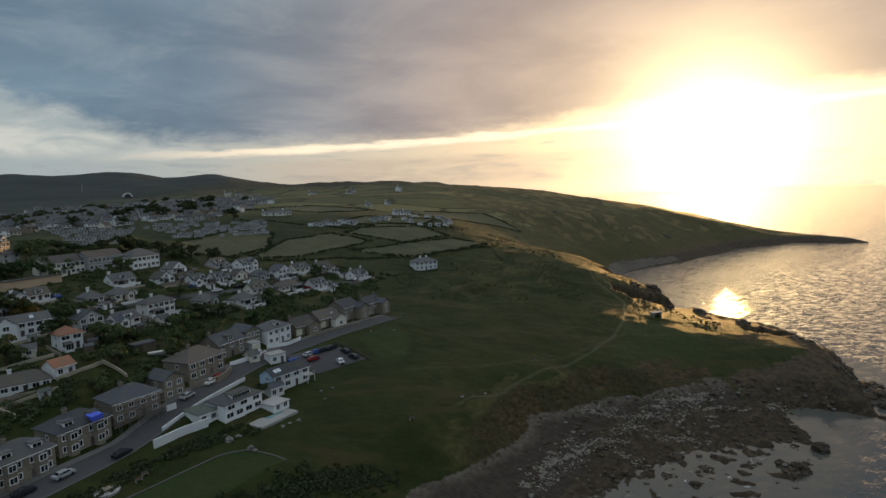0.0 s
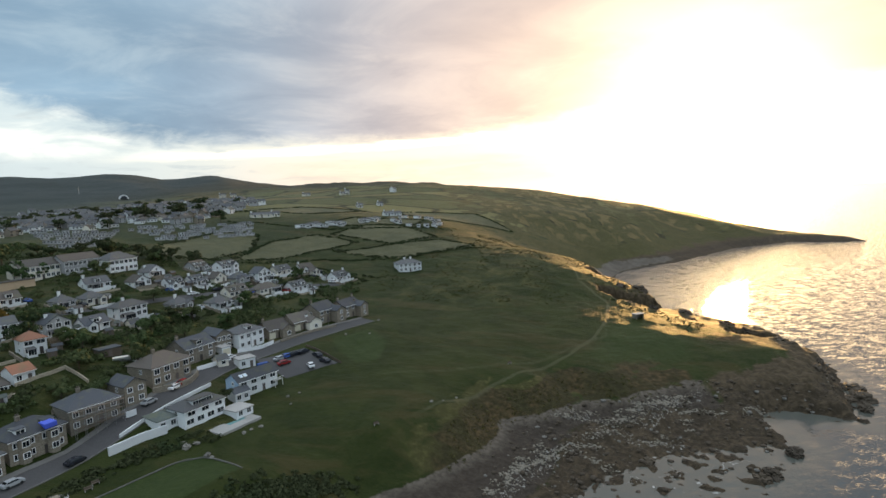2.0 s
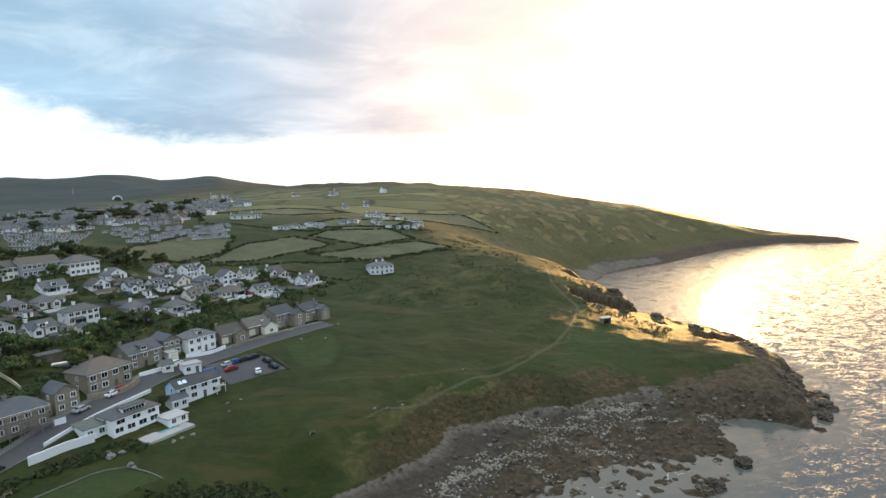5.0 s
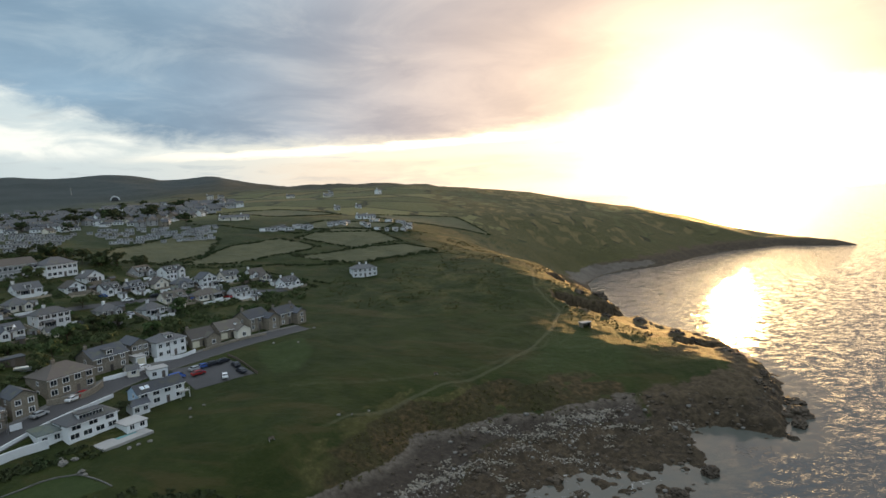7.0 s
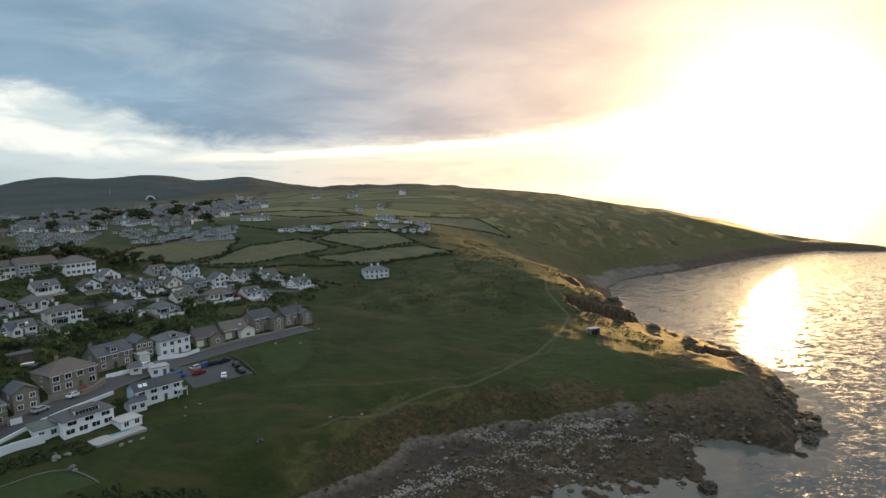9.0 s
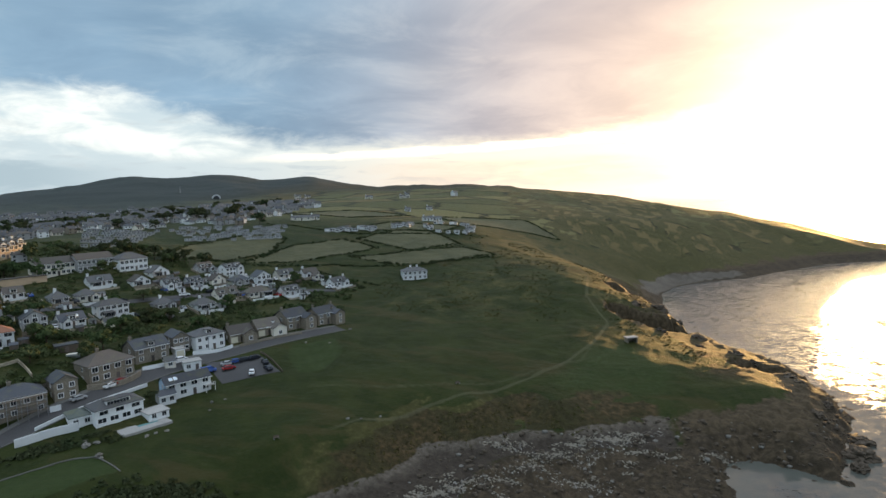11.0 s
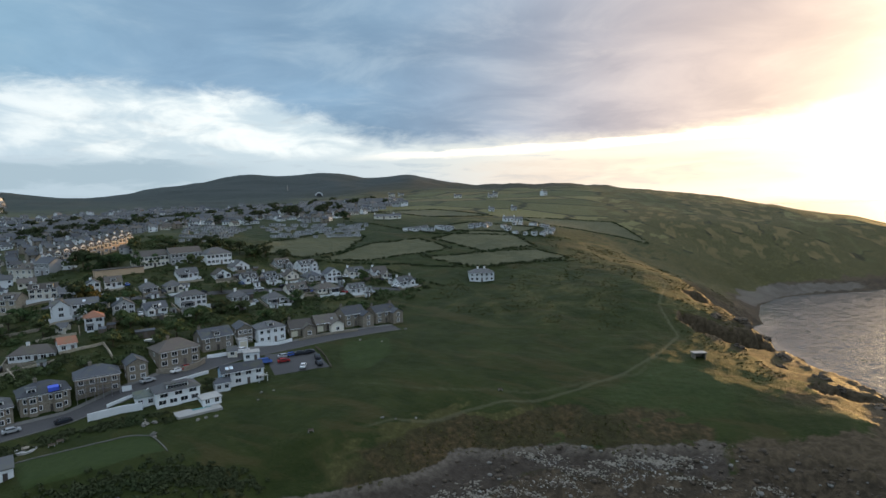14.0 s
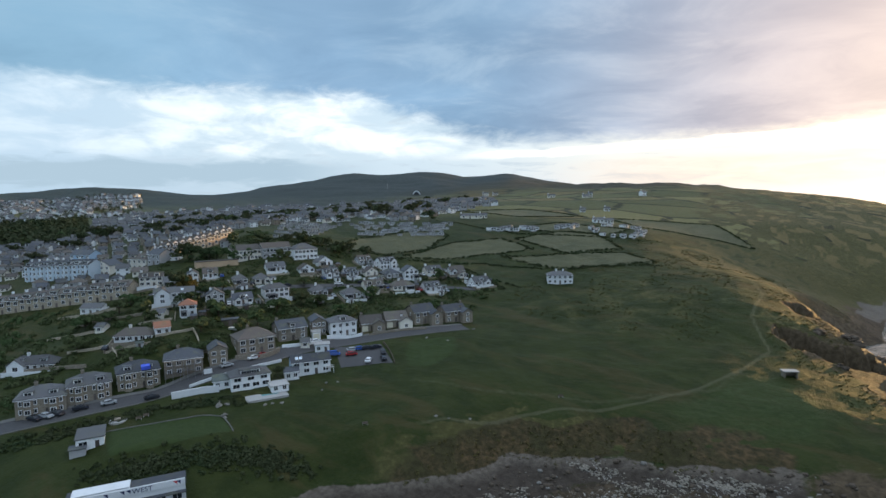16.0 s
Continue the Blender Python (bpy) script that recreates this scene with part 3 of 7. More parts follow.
CAR_PARK = [(-56, 178.5), (-41, 189), (-28, 178), (-40, 167.5), (-50, 168.5)]
FIELDS = [
    [(-132, 280), (-136, 306), (-122, 354), (-98, 358), (-92, 320), (-104, 290)],
    [(-96, 294), (-86, 345), (-62, 369), (-36, 353), (-74, 308)],
    [(-55, 372), (-33, 405), (-8, 407), (15, 376), (-14, 352)],
    [(-48, 330), (18, 368), (38, 352), (-8, 320)],
    [(-70, 395), (-45, 440), (10, 434), (0, 412)],
    [(-20, 505), (60, 540), (90, 500), (10, 470)],
    [(-150, 470), (-100, 520), (-40, 500), (-80, 455)],
]

GULLIES = [([(102, 279), (113, 275), (126, 279), (148, 298)], 9.5, 13.0), ([(108, 318), (122, 326), (142, 342)], 9.0, 10.0), ([(134, 222), (170, 212)], 5.0, 6.0)]


HILLTOPS = [(-48.6, 3.6, -25.0), (-35.5, 2.2, 2.0), (-31.8, 1.5, -1.0), (-24.0, 2.2, -11.0), (-19.6, 1.3, 4.0), (-14.0, 3.2, -11.0), (-59.0, 2.2, 5.0)]


def relief(x, y):
    """The land with its small unevenness, before roads are graded into it."""
    z, s = ground(x, y), shore(x, y)
    low = step(9.0, 4.5, z) * step(-30, -6, s) * step(430, 380, y)          # rock shelf and beach
    shelf = step(12.0, 26.0, x - 0.5 * (y - 130)) * low
    cliff = step(26, 8, s) * step(60, 100, x) * step(3, 7, z) * step(900, 700, y)
    crag = rough_noise(x, y, 17, 5, 0.3)
    z = z + shelf * (np.abs(rough_noise(x, y, 13, 5, 0.1)) * 1.5 - 0.45) + cliff * (np.abs(crag) * 2.0 - 0.6)
    for line, wide, deep in GULLIES:
        d = near_line(line, x, y) + 2.2 * rough_noise(x, y, 11, 3, 0.4)
        z = z + step(wide, wide * 0.45, d) * (np.maximum(z - deep, np.minimum(z, 2.5 + 2.0 * np.abs(crag))) - z)
    hump = step(8, 20, s) * step(2500, 900, np.hypot(x, y)) * (0.3 + 0.7 * step(520, 380, y))
    z = z + hump * (1 - shelf) * (0.45 * rough_noise(x, y, 38, 4, 0.5) + 0.12 * rough_noise(x, y, 9, 3, 0.7))
    far = step(500, 1000, np.hypot(x, y))
    z = z + far * 5.0 * rough_noise(x, y, 260, 4, 0.9) * step(20, 120, s)
    # saddles and crowns of the far hills, by their bearing from the bay
    bearing = np.degrees(np.arctan2(x - 53, y - 5))
    crown = step(1050, 1450, np.hypot(x - 53, y - 5))
    for at, wide, rise in HILLTOPS:
        z = z + crown * rise * np.exp(-((bearing - at) / wide) ** 2)
    return z


def surface(x, y):
    """Height of the finished land."""
    x, y = np.asarray(x, float), np.asarray(y, float)
    z = relief(x, y)
    for line, wide in ((ROAD_LINE, 3.6), (UPPER_ROAD, 2.4)):
        d = near_line(line, x, y)
        z = z + step(wide + 3.5, wide, d) * (ground(x, y) - z)
    for poly in (GREEN, CAR_PARK):
        cx, cy = sum(p[0] for p in poly) / len(poly), sum(p[1] for p in poly) / len(poly)
        flat = float(ground(np.array(cx), np.array(cy)))
        if poly is CAR_PARK:
            flat = hills(x, y)
        z = z + inside(poly, x, y, 2.5) * (flat - z)
    return z


LAND_GRID = {}


def height(x, y):
    return float(on_land(np.array([x]), np.array([y]))[0])


def on_land(x, y):
    """Height of the built land sheet, by its grid."""
    xs, ys, zz = LAND_GRID["xs"], LAND_GRID["ys"], LAND_GRID["z"]
    x, y = np.asarray(x, float), np.asarray(y, float)
    i, j = np.clip(np.searchsorted(xs, x) - 1, 0, len(xs) - 2), np.clip(np.searchsorted(ys, y) - 1, 0, len(ys) - 2)
    u, v = np.clip((x - xs[i]) / (xs[i + 1] - xs[i]), 0, 1), np.clip((y - ys[j]) / (ys[j + 1] - ys[j]), 0, 1)
    return (zz[j, i] * (1 - u) + zz[j, i + 1] * u) * (1 - v) + (zz[j + 1, i] * (1 - u) + zz[j + 1, i + 1] * u) * v


def quick_mesh(name, verts, faces, mats, which=None):
    """A mesh from arrays: faces all of one size."""
    me = bpy.data.meshes.new(name)
    verts, faces = np.asarray(verts, np.float32), np.asarray(faces, np.int32)
    n, k = faces.shape
    me.vertices.add(len(verts))
    me.vertices.foreach_set("co", verts.ravel())
    me.loops.add(n * k)
    me.loops.foreach_set("vertex_index", faces.ravel())
    me.polygons.add(n)
    me.polygons.foreach_set("loop_start", np.arange(0, n * k, k, dtype=np.int32))
    if which is not None:
        me.polygons.foreach_set("material_index", np.asarray(which, np.int32))
    for m in mats:
        me.materials.append(m)
    me.update(calc_edges=True)
    me.validate()
    return me


def paint(me, name, rgb):
    a = me.color_attributes.new(name, "FLOAT_COLOR", "POINT")
    a.data.foreach_set("color", np.column_stack([rgb, np.ones(len(rgb))]).astype(np.float32).ravel())


def spread(lo, hi, a, b, fine, grow):
    """Grid lines: fine between a and b, widening outwards to lo and hi."""
    mid, left, right, s = list(np.arange(a, b, fine)), [], [], fine
    p = a
    while p > lo:
        s *= grow
        p -= s
        left.append(p)
    s, p = fine, mid[-1]
    while p < hi:
        s *= grow
        p += s
        right.append(p)
    return np.array(left[::-1] + mid + right)


def sheet(xs, ys):
    gx, gy = np.meshgrid(xs, ys)
    nx, ny = len(xs), len(ys)
    i = (np.arange(ny - 1)[:, None] * nx + np.arange(nx - 1)[None]).ravel()
    return gx.ravel(), gy.ravel(), np.column_stack([i, i + 1, i + nx + 1, i + nx])


def build_land():
    xs, ys = spread(-4400, 4400, -135, 170, 1.15, 1.04), spread(-900, 4700, 84, 345, 1.15, 1.025)
    x, y, faces = sheet(xs, ys)
    z = surface(x, y)
    LAND_GRID.update(xs=xs, ys=ys, z=z.reshape(len(ys), len(xs)))
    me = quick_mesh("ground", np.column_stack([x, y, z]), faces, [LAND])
    s = shore(x, y)
    gy, gx = np.gradient(LAND_GRID["z"], ys, xs)
    slope = np.hypot(gx, gy).ravel()
    nz = rough_noise(x, y, 30, 4, 0.2)
    right = x - 0.5 * (y - 130)                     # towards the point
    rock = step(4.4, 3.4, z + 0.8 * nz) * step(20.0, 34.0, right + 4 * nz) * step(430, 380, y)
    rock = np.maximum(rock, step(26, 10, s + 5 * nz) * step(84, 106, x))
    rock = np.maximum(rock, step(0.75, 1.15, slope) * step(60, 95, x) * step(60, 30, s))
    for line, wide, deep in GULLIES:
        rock = np.maximum(rock, step(wide + 2, wide - 1, near_line(line, x, y) + 2 * nz))
    rock = np.maximum(rock, step(3, -2, s))
    beach = step(7.8, 6.4, z + 0.5 * nz) * (1 - rock) * step(106, 92, x)
    path = np.maximum(step(1.3, 0.2, near_line(PATH_LINE, x, y)) * (0.4 + 0.6 * step(-8, 8, x)), 0.55 * step(1.8, 0.6, near_line(PATH_SIDE, x, y)))
    field = np.zeros_like(x)
    for f in FIELDS:
        field = np.maximum(field, inside(f, x, y, 2.5))
    lawn = np.maximum(0.55 * inside([(-38, 196), (-18, 210), (-11, 197), (-14, 180), (-26, 175), (-30, 186)], x, y, 2.5), np.maximum(inside(GREEN, x, y, 0.8), 0.52 * inside([(52, 197), (84, 243), (96, 236), (116, 212), (105, 190), (62, 183)], x, y, 12)))
    scrub = 0.8 * step(0.34, 0.56, slope) * step(84, 100, y) * step(-20, 10, x)
    scrub = np.maximum(scrub, step(12.5, 10.5, z) * step(6, 8, z) * step(60, 40, x) * step(-20, 10, x))
    scrub = np.maximum(scrub, inside([(-25, 250), (10, 235), (60, 250), (85, 300), (40, 330), (0, 318)], x, y, 14) * 0.42)
    scrub = np.maximum(scrub, step(75, 100, x + 4 * nz) * step(45, 20, s + 6 * nz) * step(14, 22, y - 180))
    scrub = np.maximum(scrub, step(20, 60, x) * step(330, 380, y) * 0.85 * step(0.1, 0.5, nz + 0.5))
    dirt = step(2, 12, -x - 40) * step(330, 300, y) * step(118, 135, y) * 0.42
    scrub = np.maximum(scrub, dirt)
    pale = np.zeros_like(x)
    for line, wide in (([(44, 164), (54, 161)], 4.0), ([(66, 158), (74, 165), (84, 171), (92, 174)], 6.5), ([(16, 124), (32, 142), (44, 151), (52, 156), (60, 151), (72, 148)], 5.0), ([(24, 118), (46, 128), (66, 134)], 4.0), ([(108, 168), (116, 166)], 3.0)):
        pale = np.maximum(pale, step(wide, wide * 0.2, near_line(line, x, y) + 1.5 * nz))
    pale = np.maximum(pale, 0.45 * step(3.6, 2.2, z) * step(0, 4, s) * step(100, 80, x))
    brow = step(-18, 16, x + 5 * nz) * step(13.6, 11.6, z + 1.2 * nz) * step(5.5, 7.0, z) * step(100, 88, x) * step(205, 185, y) * step(0.16, 0.30, slope + 0.05 * nz)
    sand = 0.9 * step(7.5, 4.5, z + 1.5 * nz) * step(0.5, 3, s) * step(425, 445, y) * step(560, 530, y) * step(280, 240, x)
    brow = np.maximum(brow, step(90, 104, x + 4 * nz) * step(52, 26, s + 8 * nz) * step(192, 214, y) * step(430, 380, y))
    paint(me, "zone_c", np.column_stack([pale, brow, sand]))
    paint(me, "zone_a", np.column_stack([rock, beach, path]))
    paint(me, "zone_b", np.column_stack([field, lawn, scrub * (1 - lawn) * (1 - field)]))
    me.polygons.foreach_set("use_smooth", np.ones(len(me.polygons), bool))
    tagged(new("ground", me), "grassy coastal hillside with fields, scrub, shingle and dark shore rock", "ground", kind="structure")


def build_sea():
    xs, ys = spread(-4400, 4600, -60, 260, 2.5, 1.06), spread(-900, 4800, 60, 420, 2.5, 1.05)
    x, y, faces = sheet(xs, ys)
    s = shore(x, y)
    z = 0.12 * rough_noise(x, y, 22, 3, 0.4) * step(1500, 300, np.hypot(x, y))
    me = quick_mesh("sea", np.column_stack([x, y, z]), faces, [SEA])
    deep = on_land(x, y)
    paint(me, "shallow", np.column_stack([step(-4.5, -0.6, deep) * step(470, 400, y), step(-2.6, -0.1, deep) * step(560, 420, y), 0 * x]))
    me.polygons.foreach_set("use_smooth", np.ones(len(me.polygons), bool))
    tagged(new("water", me), "rippled grey-green sea glittering under a low sun", "sea", kind="structure")


build_land()
build_sea()


# ---- builders ----
def box(x0, x1, y0, y1, z0, z1):
    v = [(x, y, z) for z in (z0, z1) for x, y in ((x0, y0), (x1, y0), (x1, y1), (x0, y1))]
    return v, [(3, 2, 1, 0), (4, 5, 6, 7), (0, 1, 5, 4), (1, 2, 6, 5), (2, 3, 7, 6), (3, 0, 4, 7)]


def solid(name, pieces, mats, smooth=False):
    """One mesh from (verts, faces) or (verts, faces, material index) pieces."""
    vs, fs, ms = [], [], []
    for pc in pieces:
        o = len(vs)
        vs += pc[0]
        fs += [tuple(i + o for i in f) for f in pc[1]]
        ms += [pc[2] if len(pc) > 2 else 0] * len(pc[1])
    me = bpy.data.meshes.new(name)
    me.from_pydata(vs, [], fs)
    for m in mats:
        me.materials.append(m)
    me.polygons.foreach_set("material_index", ms)
    if smooth:
        me.polygons.foreach_set("use_smooth", [True] * len(fs))
    me.update()
    return me


def part(name, me, parent, at=(0, 0, 0), turn=0.0, label=""):
    ob = new(name, me)
    ob.parent = parent
    ob.location = at
    ob.rotation_euler = (0, 0, radians(turn))
    if label:
        tagged(ob, label)
    return ob


def thing(name, x, y, turn=0.0, z=None, label="", category="", group="", kind=""):
    ob = new(name)
    ob.empty_display_size = 0.5
    ob.matrix_world = pose(x, y, height(x, y) if z is None else z, 0, 0, turn)
    return tagged(ob, label, category, group, kind)


CACHE = {}


def holed(xs, zs, holes, y0, y1):
    """A plate between y0 and y1 over a grid of lines, with some cells left open; one connected piece."""
    nx, nz = len(xs), len(zs)
    v = [(x, y, z) for y in (y0, y1) for z in zs for x in xs]
    at = lambda i, j, s: s * nx * nz + j * nx + i
    f = []
    full = lambda i, j: 0 <= i < nx - 1 and 0 <= j < nz - 1 and (i, j) not in holes
    for i in range(nx - 1):
        for j in range(nz - 1):
            if not full(i, j):
                continue
            f.append((at(i, j, 0), at(i + 1, j, 0), at(i + 1, j + 1, 0), at(i, j + 1, 0)))
            for di, dj, e in ((-1, 0, ((i, j + 1), (i, j))), (1, 0, ((i + 1, j), (i + 1, j + 1))), (0, -1, ((i, j), (i + 1, j))), (0, 1, ((i + 1, j + 1), (i, j + 1)))):
                if not full(i + di, j + dj):
                    (p0, q0), (p1, q1) = e
                    f.append((at(p1, q1, 0), at(p0, q0, 0), at(p0, q0, 1), at(p1, q1, 1)))
    return v, f


def window_mesh(w, h):
    """A frame with mullions, standing 6 cm proud of the wall, centred at its foot."""
    key = ("win", w, h)
    if key not in CACHE:
        t, n = 0.14, max(2, round(w / 0.8))
        xs, holes = [-w / 2 - t], set()
        for i in range(n):
            a, c = -w / 2 + w * i / n, -w / 2 + w * (i + 1) / n
            xs += [a + (0.035 if i else 0), c - (0.035 if i < n - 1 else 0)]
            holes.add((2 * i + 1, 1))
        xs.append(w / 2 + t)
        CACHE[key] = solid("window", [holed(xs, [-t, 0, h, h + t], holes, -0.06, 0.02)], [FRAME])
        CACHE[("pane", w, h)] = solid("pane", [box(-w / 2, w / 2, -0.02, 0.02, 0, h)], [GLASS])
    return CACHE[key], CACHE[("pane", w, h)]


def add_window(parent, x, y, z, w=1.1, h=1.2, turn=0.0):
    a, p = window_mesh(w, h)
    ob = part("window", a, parent, (x, y, z), turn)
    part("pane", p, ob)
    return ob


def gable_roof(w, d, z, rise, over=0.35, thick=0.16):
    """Ridge along x."""
    x0, x1, y0, y1 = -w / 2 - over, w / 2 + over, -over, d + over
    drop = rise * over / (d / 2)
    a = [(x0, y0, z - drop), (x1, y0, z - drop), (x1, d / 2, z + rise), (x0, d / 2, z + rise), (x1, y1, z - drop), (x0, y1, z - drop)]
    v = a + [(p[0], p[1], p[2] + thick) for p in a]
    f = [(6, 7, 8, 9), (9, 8, 10, 11), (1, 0, 3, 2), (2, 3, 5, 4), (0, 1, 7, 6), (4, 5, 11, 10), (1, 2, 8, 7), (2, 4, 10, 8), (3, 0, 6, 9), (5, 3, 9, 11)]
    return v, f


def hip_roof(w, d, z, rise, over=0.4, thick=0.16):
    x0, x1, y0, y1 = -w / 2 - over, w / 2 + over, -over, d + over
    r = min(w, d) / 2 * 0.95
    if w >= d:
        p, q = (-w / 2 + r, d / 2), (w / 2 - r, d / 2)
    else:
        p, q = (0, r), (0, d - r)
    v = [(x0, y0, z), (x1, y0, z), (x1, y1, z), (x0, y1, z), (x0, y0, z + thick), (x1, y0, z + thick), (x1, y1, z + thick), (x0, y1, z + thick), (*p, z + rise + thick), (*q, z + rise + thick)]
    f = [(3, 2, 1, 0), (0, 1, 5, 4), (1, 2, 6, 5), (2, 3, 7, 6), (3, 0, 4, 7)]
    f += [(4, 5, 9, 8), (5, 6, 9), (6, 7, 8, 9), (7, 4, 8)] if w >= d else [(4, 5, 8), (5, 6, 9, 8), (6, 7, 9), (7, 4, 8, 9)]
    return v, f


def turned(piece, w, d):
    """The same piece with ridge along y: x and y exchanged about the plan's centre."""
    v = [((q[1] - w / 2), (q[0] + d / 2), q[2]) for q in piece[0]]
    return (v, [tuple(reversed(f)) for f in piece[1]], *piece[2:])


def rings(levels):
    """One square stack from (half x, half y, z) levels."""
    v = [(sx * a, sy * c, z) for a, c, z in levels for sx, sy in ((-1, -1), (1, -1), (1, 1), (-1, 1))]
    n = len(levels)
    f = [(3, 2, 1, 0), tuple(4 * (n - 1) + i for i in range(4))]
    for k in range(n - 1):
        f += [(4 * k + i, 4 * k + (i + 1) % 4, 4 * k + 4 + (i + 1) % 4, 4 * k + 4 + i) for i in range(4)]
    return v, f


def chimney_mesh(h, m):
    key = ("chim", h, m.name)
    if key not in CACHE:
        CACHE[key] = solid("chimney", [rings([(0.45, 0.3, -1.2), (0.45, 0.3, h - 0.2), (0.53, 0.38, h - 0.18), (0.53, 0.38, h), (0.4, 0.22, h + 0.06)])], [m])
        CACHE["pot"] = solid("pot", [rings([(0.14, 0.14, 0), (0.11, 0.11, 0.34), (0.13, 0.13, 0.36), (0.13, 0.13, 0.42)])], [BROWN])
    return CACHE[key]


def dormer(parent, x, y, z, w, roof, wall, flat=True):
    key = ("dorm", w, roof.name, wall.name, flat)
    if key not in CACHE:
        dd, h = 2.6, 1.45
        if flat:
            CACHE[key] = solid("dormer", [box(-w / 2, w / 2, 0, dd, -0.5, h)], [wall])
            CACHE[key + (1,)] = solid("roof", [box(-w / 2 - 0.2, w / 2 + 0.2, -0.25, dd, h + 0.004, h + 0.16)], [roof])
        else:
            CACHE[key] = solid("dormer", [turned(gabled(dd, w, h, w * 0.38, -0.5), w, dd)], [wall])
            CACHE[key + (1,)] = solid("roof", [turned(gable_roof(dd, w, h, w * 0.38, 0.22), w, dd)], [roof])
    ob = part("dormer", CACHE[key], parent, (x, y, z))
    part("roof", CACHE[key + (1,)], ob)
    a, p = window_mesh(round(w - 0.55, 2), 0.95)
    part("window", a, ob, (0, 0, 0.25))
    part("pane", p, ob, (0, 0, 0.25))


def gabled(w, d, eave, rise, foot):
    """A body with gable ends under a ridge along x."""
    v = [(x, y, z) for x in (-w / 2, w / 2) for y, z in ((0, foot), (d, foot), (d, eave), (d / 2, eave + rise), (0, eave))]
    return v, [(4, 3, 2, 1, 0), (5, 6, 7, 8, 9), (0, 5, 9, 4), (1, 2, 7, 6), (2, 3, 8, 7), (3, 4, 9, 8), (0, 1, 6, 5)]


def house(x, y, turn, w, d, floors, roof="gable", wall=None, cover=None, label="", name="house", wins=3, dorm=0, flat=True, chim=1, rise=None, door=True, side=True, group="", bay=0, wall_label="", garage=False, category="house", sink=2.6, top_wins=None, win_w=1.15, win_h=1.2, dorm_w=2.2, z=None, storey=2.6, clad=None, front=None):
    wall, cover = wall or WHITE, cover or SLATE
    base = min(height(x, y), height(x - w / 2 * math.cos(radians(turn)), y - w / 2 * math.sin(radians(turn))) + 0.8) if z is None else z
    h = thing(name, x, y, turn, base, label, category, group)
    eave = storey * floors + 0.25
    rise = rise or (d if roof != "cross" else w) * 0.29
    body = box(-w / 2, w / 2, 0, d, -sink, eave)
    if roof == "gable":
        body, top = gabled(w, d, eave, rise, -sink), gable_roof(w, d, eave, rise)
    elif roof == "cross":
        body, top = turned(gabled(d, w, eave, rise, -sink), w, d), turned(gable_roof(d, w, eave, rise), w, d)
    elif roof == "flat":
        top = box(-w / 2 - 0.25, w / 2 + 0.25, -0.25, d + 0.25, eave + 0.004, eave + 0.25)
    else:
        top = hip_roof(w, d, eave, rise)
    part("wall", solid("wall", [body], [wall]), h, label=wall_label)
    part("roof", solid("roof", [top], [cover]), h)
    part("gutter", solid("gutter", [box(-w / 2 - 0.3, w / 2 + 0.3, -0.52, -0.40, eave - 0.16, eave - 0.04)], [FRAME]), h) if roof in ("gable", "hip") else None
    if front:
        part("front_terrace", solid("front_terrace", [box(-w / 2, w / 2, -2.4, -0.004, -sink, 0.05)], [PAVING]), h)
        part("front_wall", solid("front_wall", [box(-w / 2 - 0.6, w / 2 + 0.6, -2.65, -2.404, -sink, 0.75)], [front]), h)
    if clad:
        x = -w / 2 - 0.02
        part("gable_cladding", solid("gable_cladding", [([(x, -0.02, -sink), (x, d + 0.02, -sink), (x, d + 0.02, eave), (x, d / 2, eave + rise), (x, -0.02, eave), (x + 0.018, -0.02, -sink), (x + 0.018, -0.02, eave)], [(4, 3, 2, 1, 0), (0, 5, 6, 4)])], [clad]), h, label="pale blue painted gable end")
    n = wins
    for fl in range(floors):
        k = top_wins if (fl == floors - 1 and top_wins) else n
        for i in range(k):
            px = -w / 2 + w * (i + 0.5) / k
            if fl == 0 and door and i == k // 2:
                part("door", door_mesh(), h, (px, 0, 0.05))
                continue
            if fl == 0 and garage and i == 0:
                part("garage_door", garage_mesh(), h, (px, 0, 0.05))
                continue
            add_window(h, px, 0, storey * fl + 1.0, min(win_w, w / k * 0.66), win_h)
    if roof == "cross" and rise > 2.2:
        add_window(h, 0, 0, eave + 0.25, 0.9, 1.0)
    if side:
        for fl in range(floors):
            add_window(h, -w / 2, d * 0.45, storey * fl + 1.05, 0.9, 1.05, -90)
    for i in range(dorm):
        px = -w / 2 + w * (i + 0.5) / dorm
        dormer(h, px, 0.55 if roof != "hip" else 0.9, eave + 0.35, min(dorm_w, w / dorm * 0.62), cover, wall if wall in (CREAM, STONE_DARK) else WHITE, flat)
    for i in range(bay):
        px = -w / 2 + w * (i + 0.5) / bay
        bh = storey * floors - 0.15 if floors > 1 else storey
        bv = [(-1.35, 0, -sink), (-0.8, -0.9, -sink), (0.8, -0.9, -sink), (1.35, 0, -sink), (-1.35, 0, bh), (-0.8, -0.9, bh), (0.8, -0.9, bh), (1.35, 0, bh), (0, 0, bh + 0.5)]
        b = part("bay", solid("bay", [(bv, [(0, 1, 5, 4), (1, 2, 6, 5), (2, 3, 7, 6)]), (bv, [(4, 5, 8), (5, 6, 8), (6, 7, 8)], 1)], [wall, cover]), h, (px, 0, 0))
        for fl in range(floors):
            add_bay_window(b, storey * fl + 0.95)
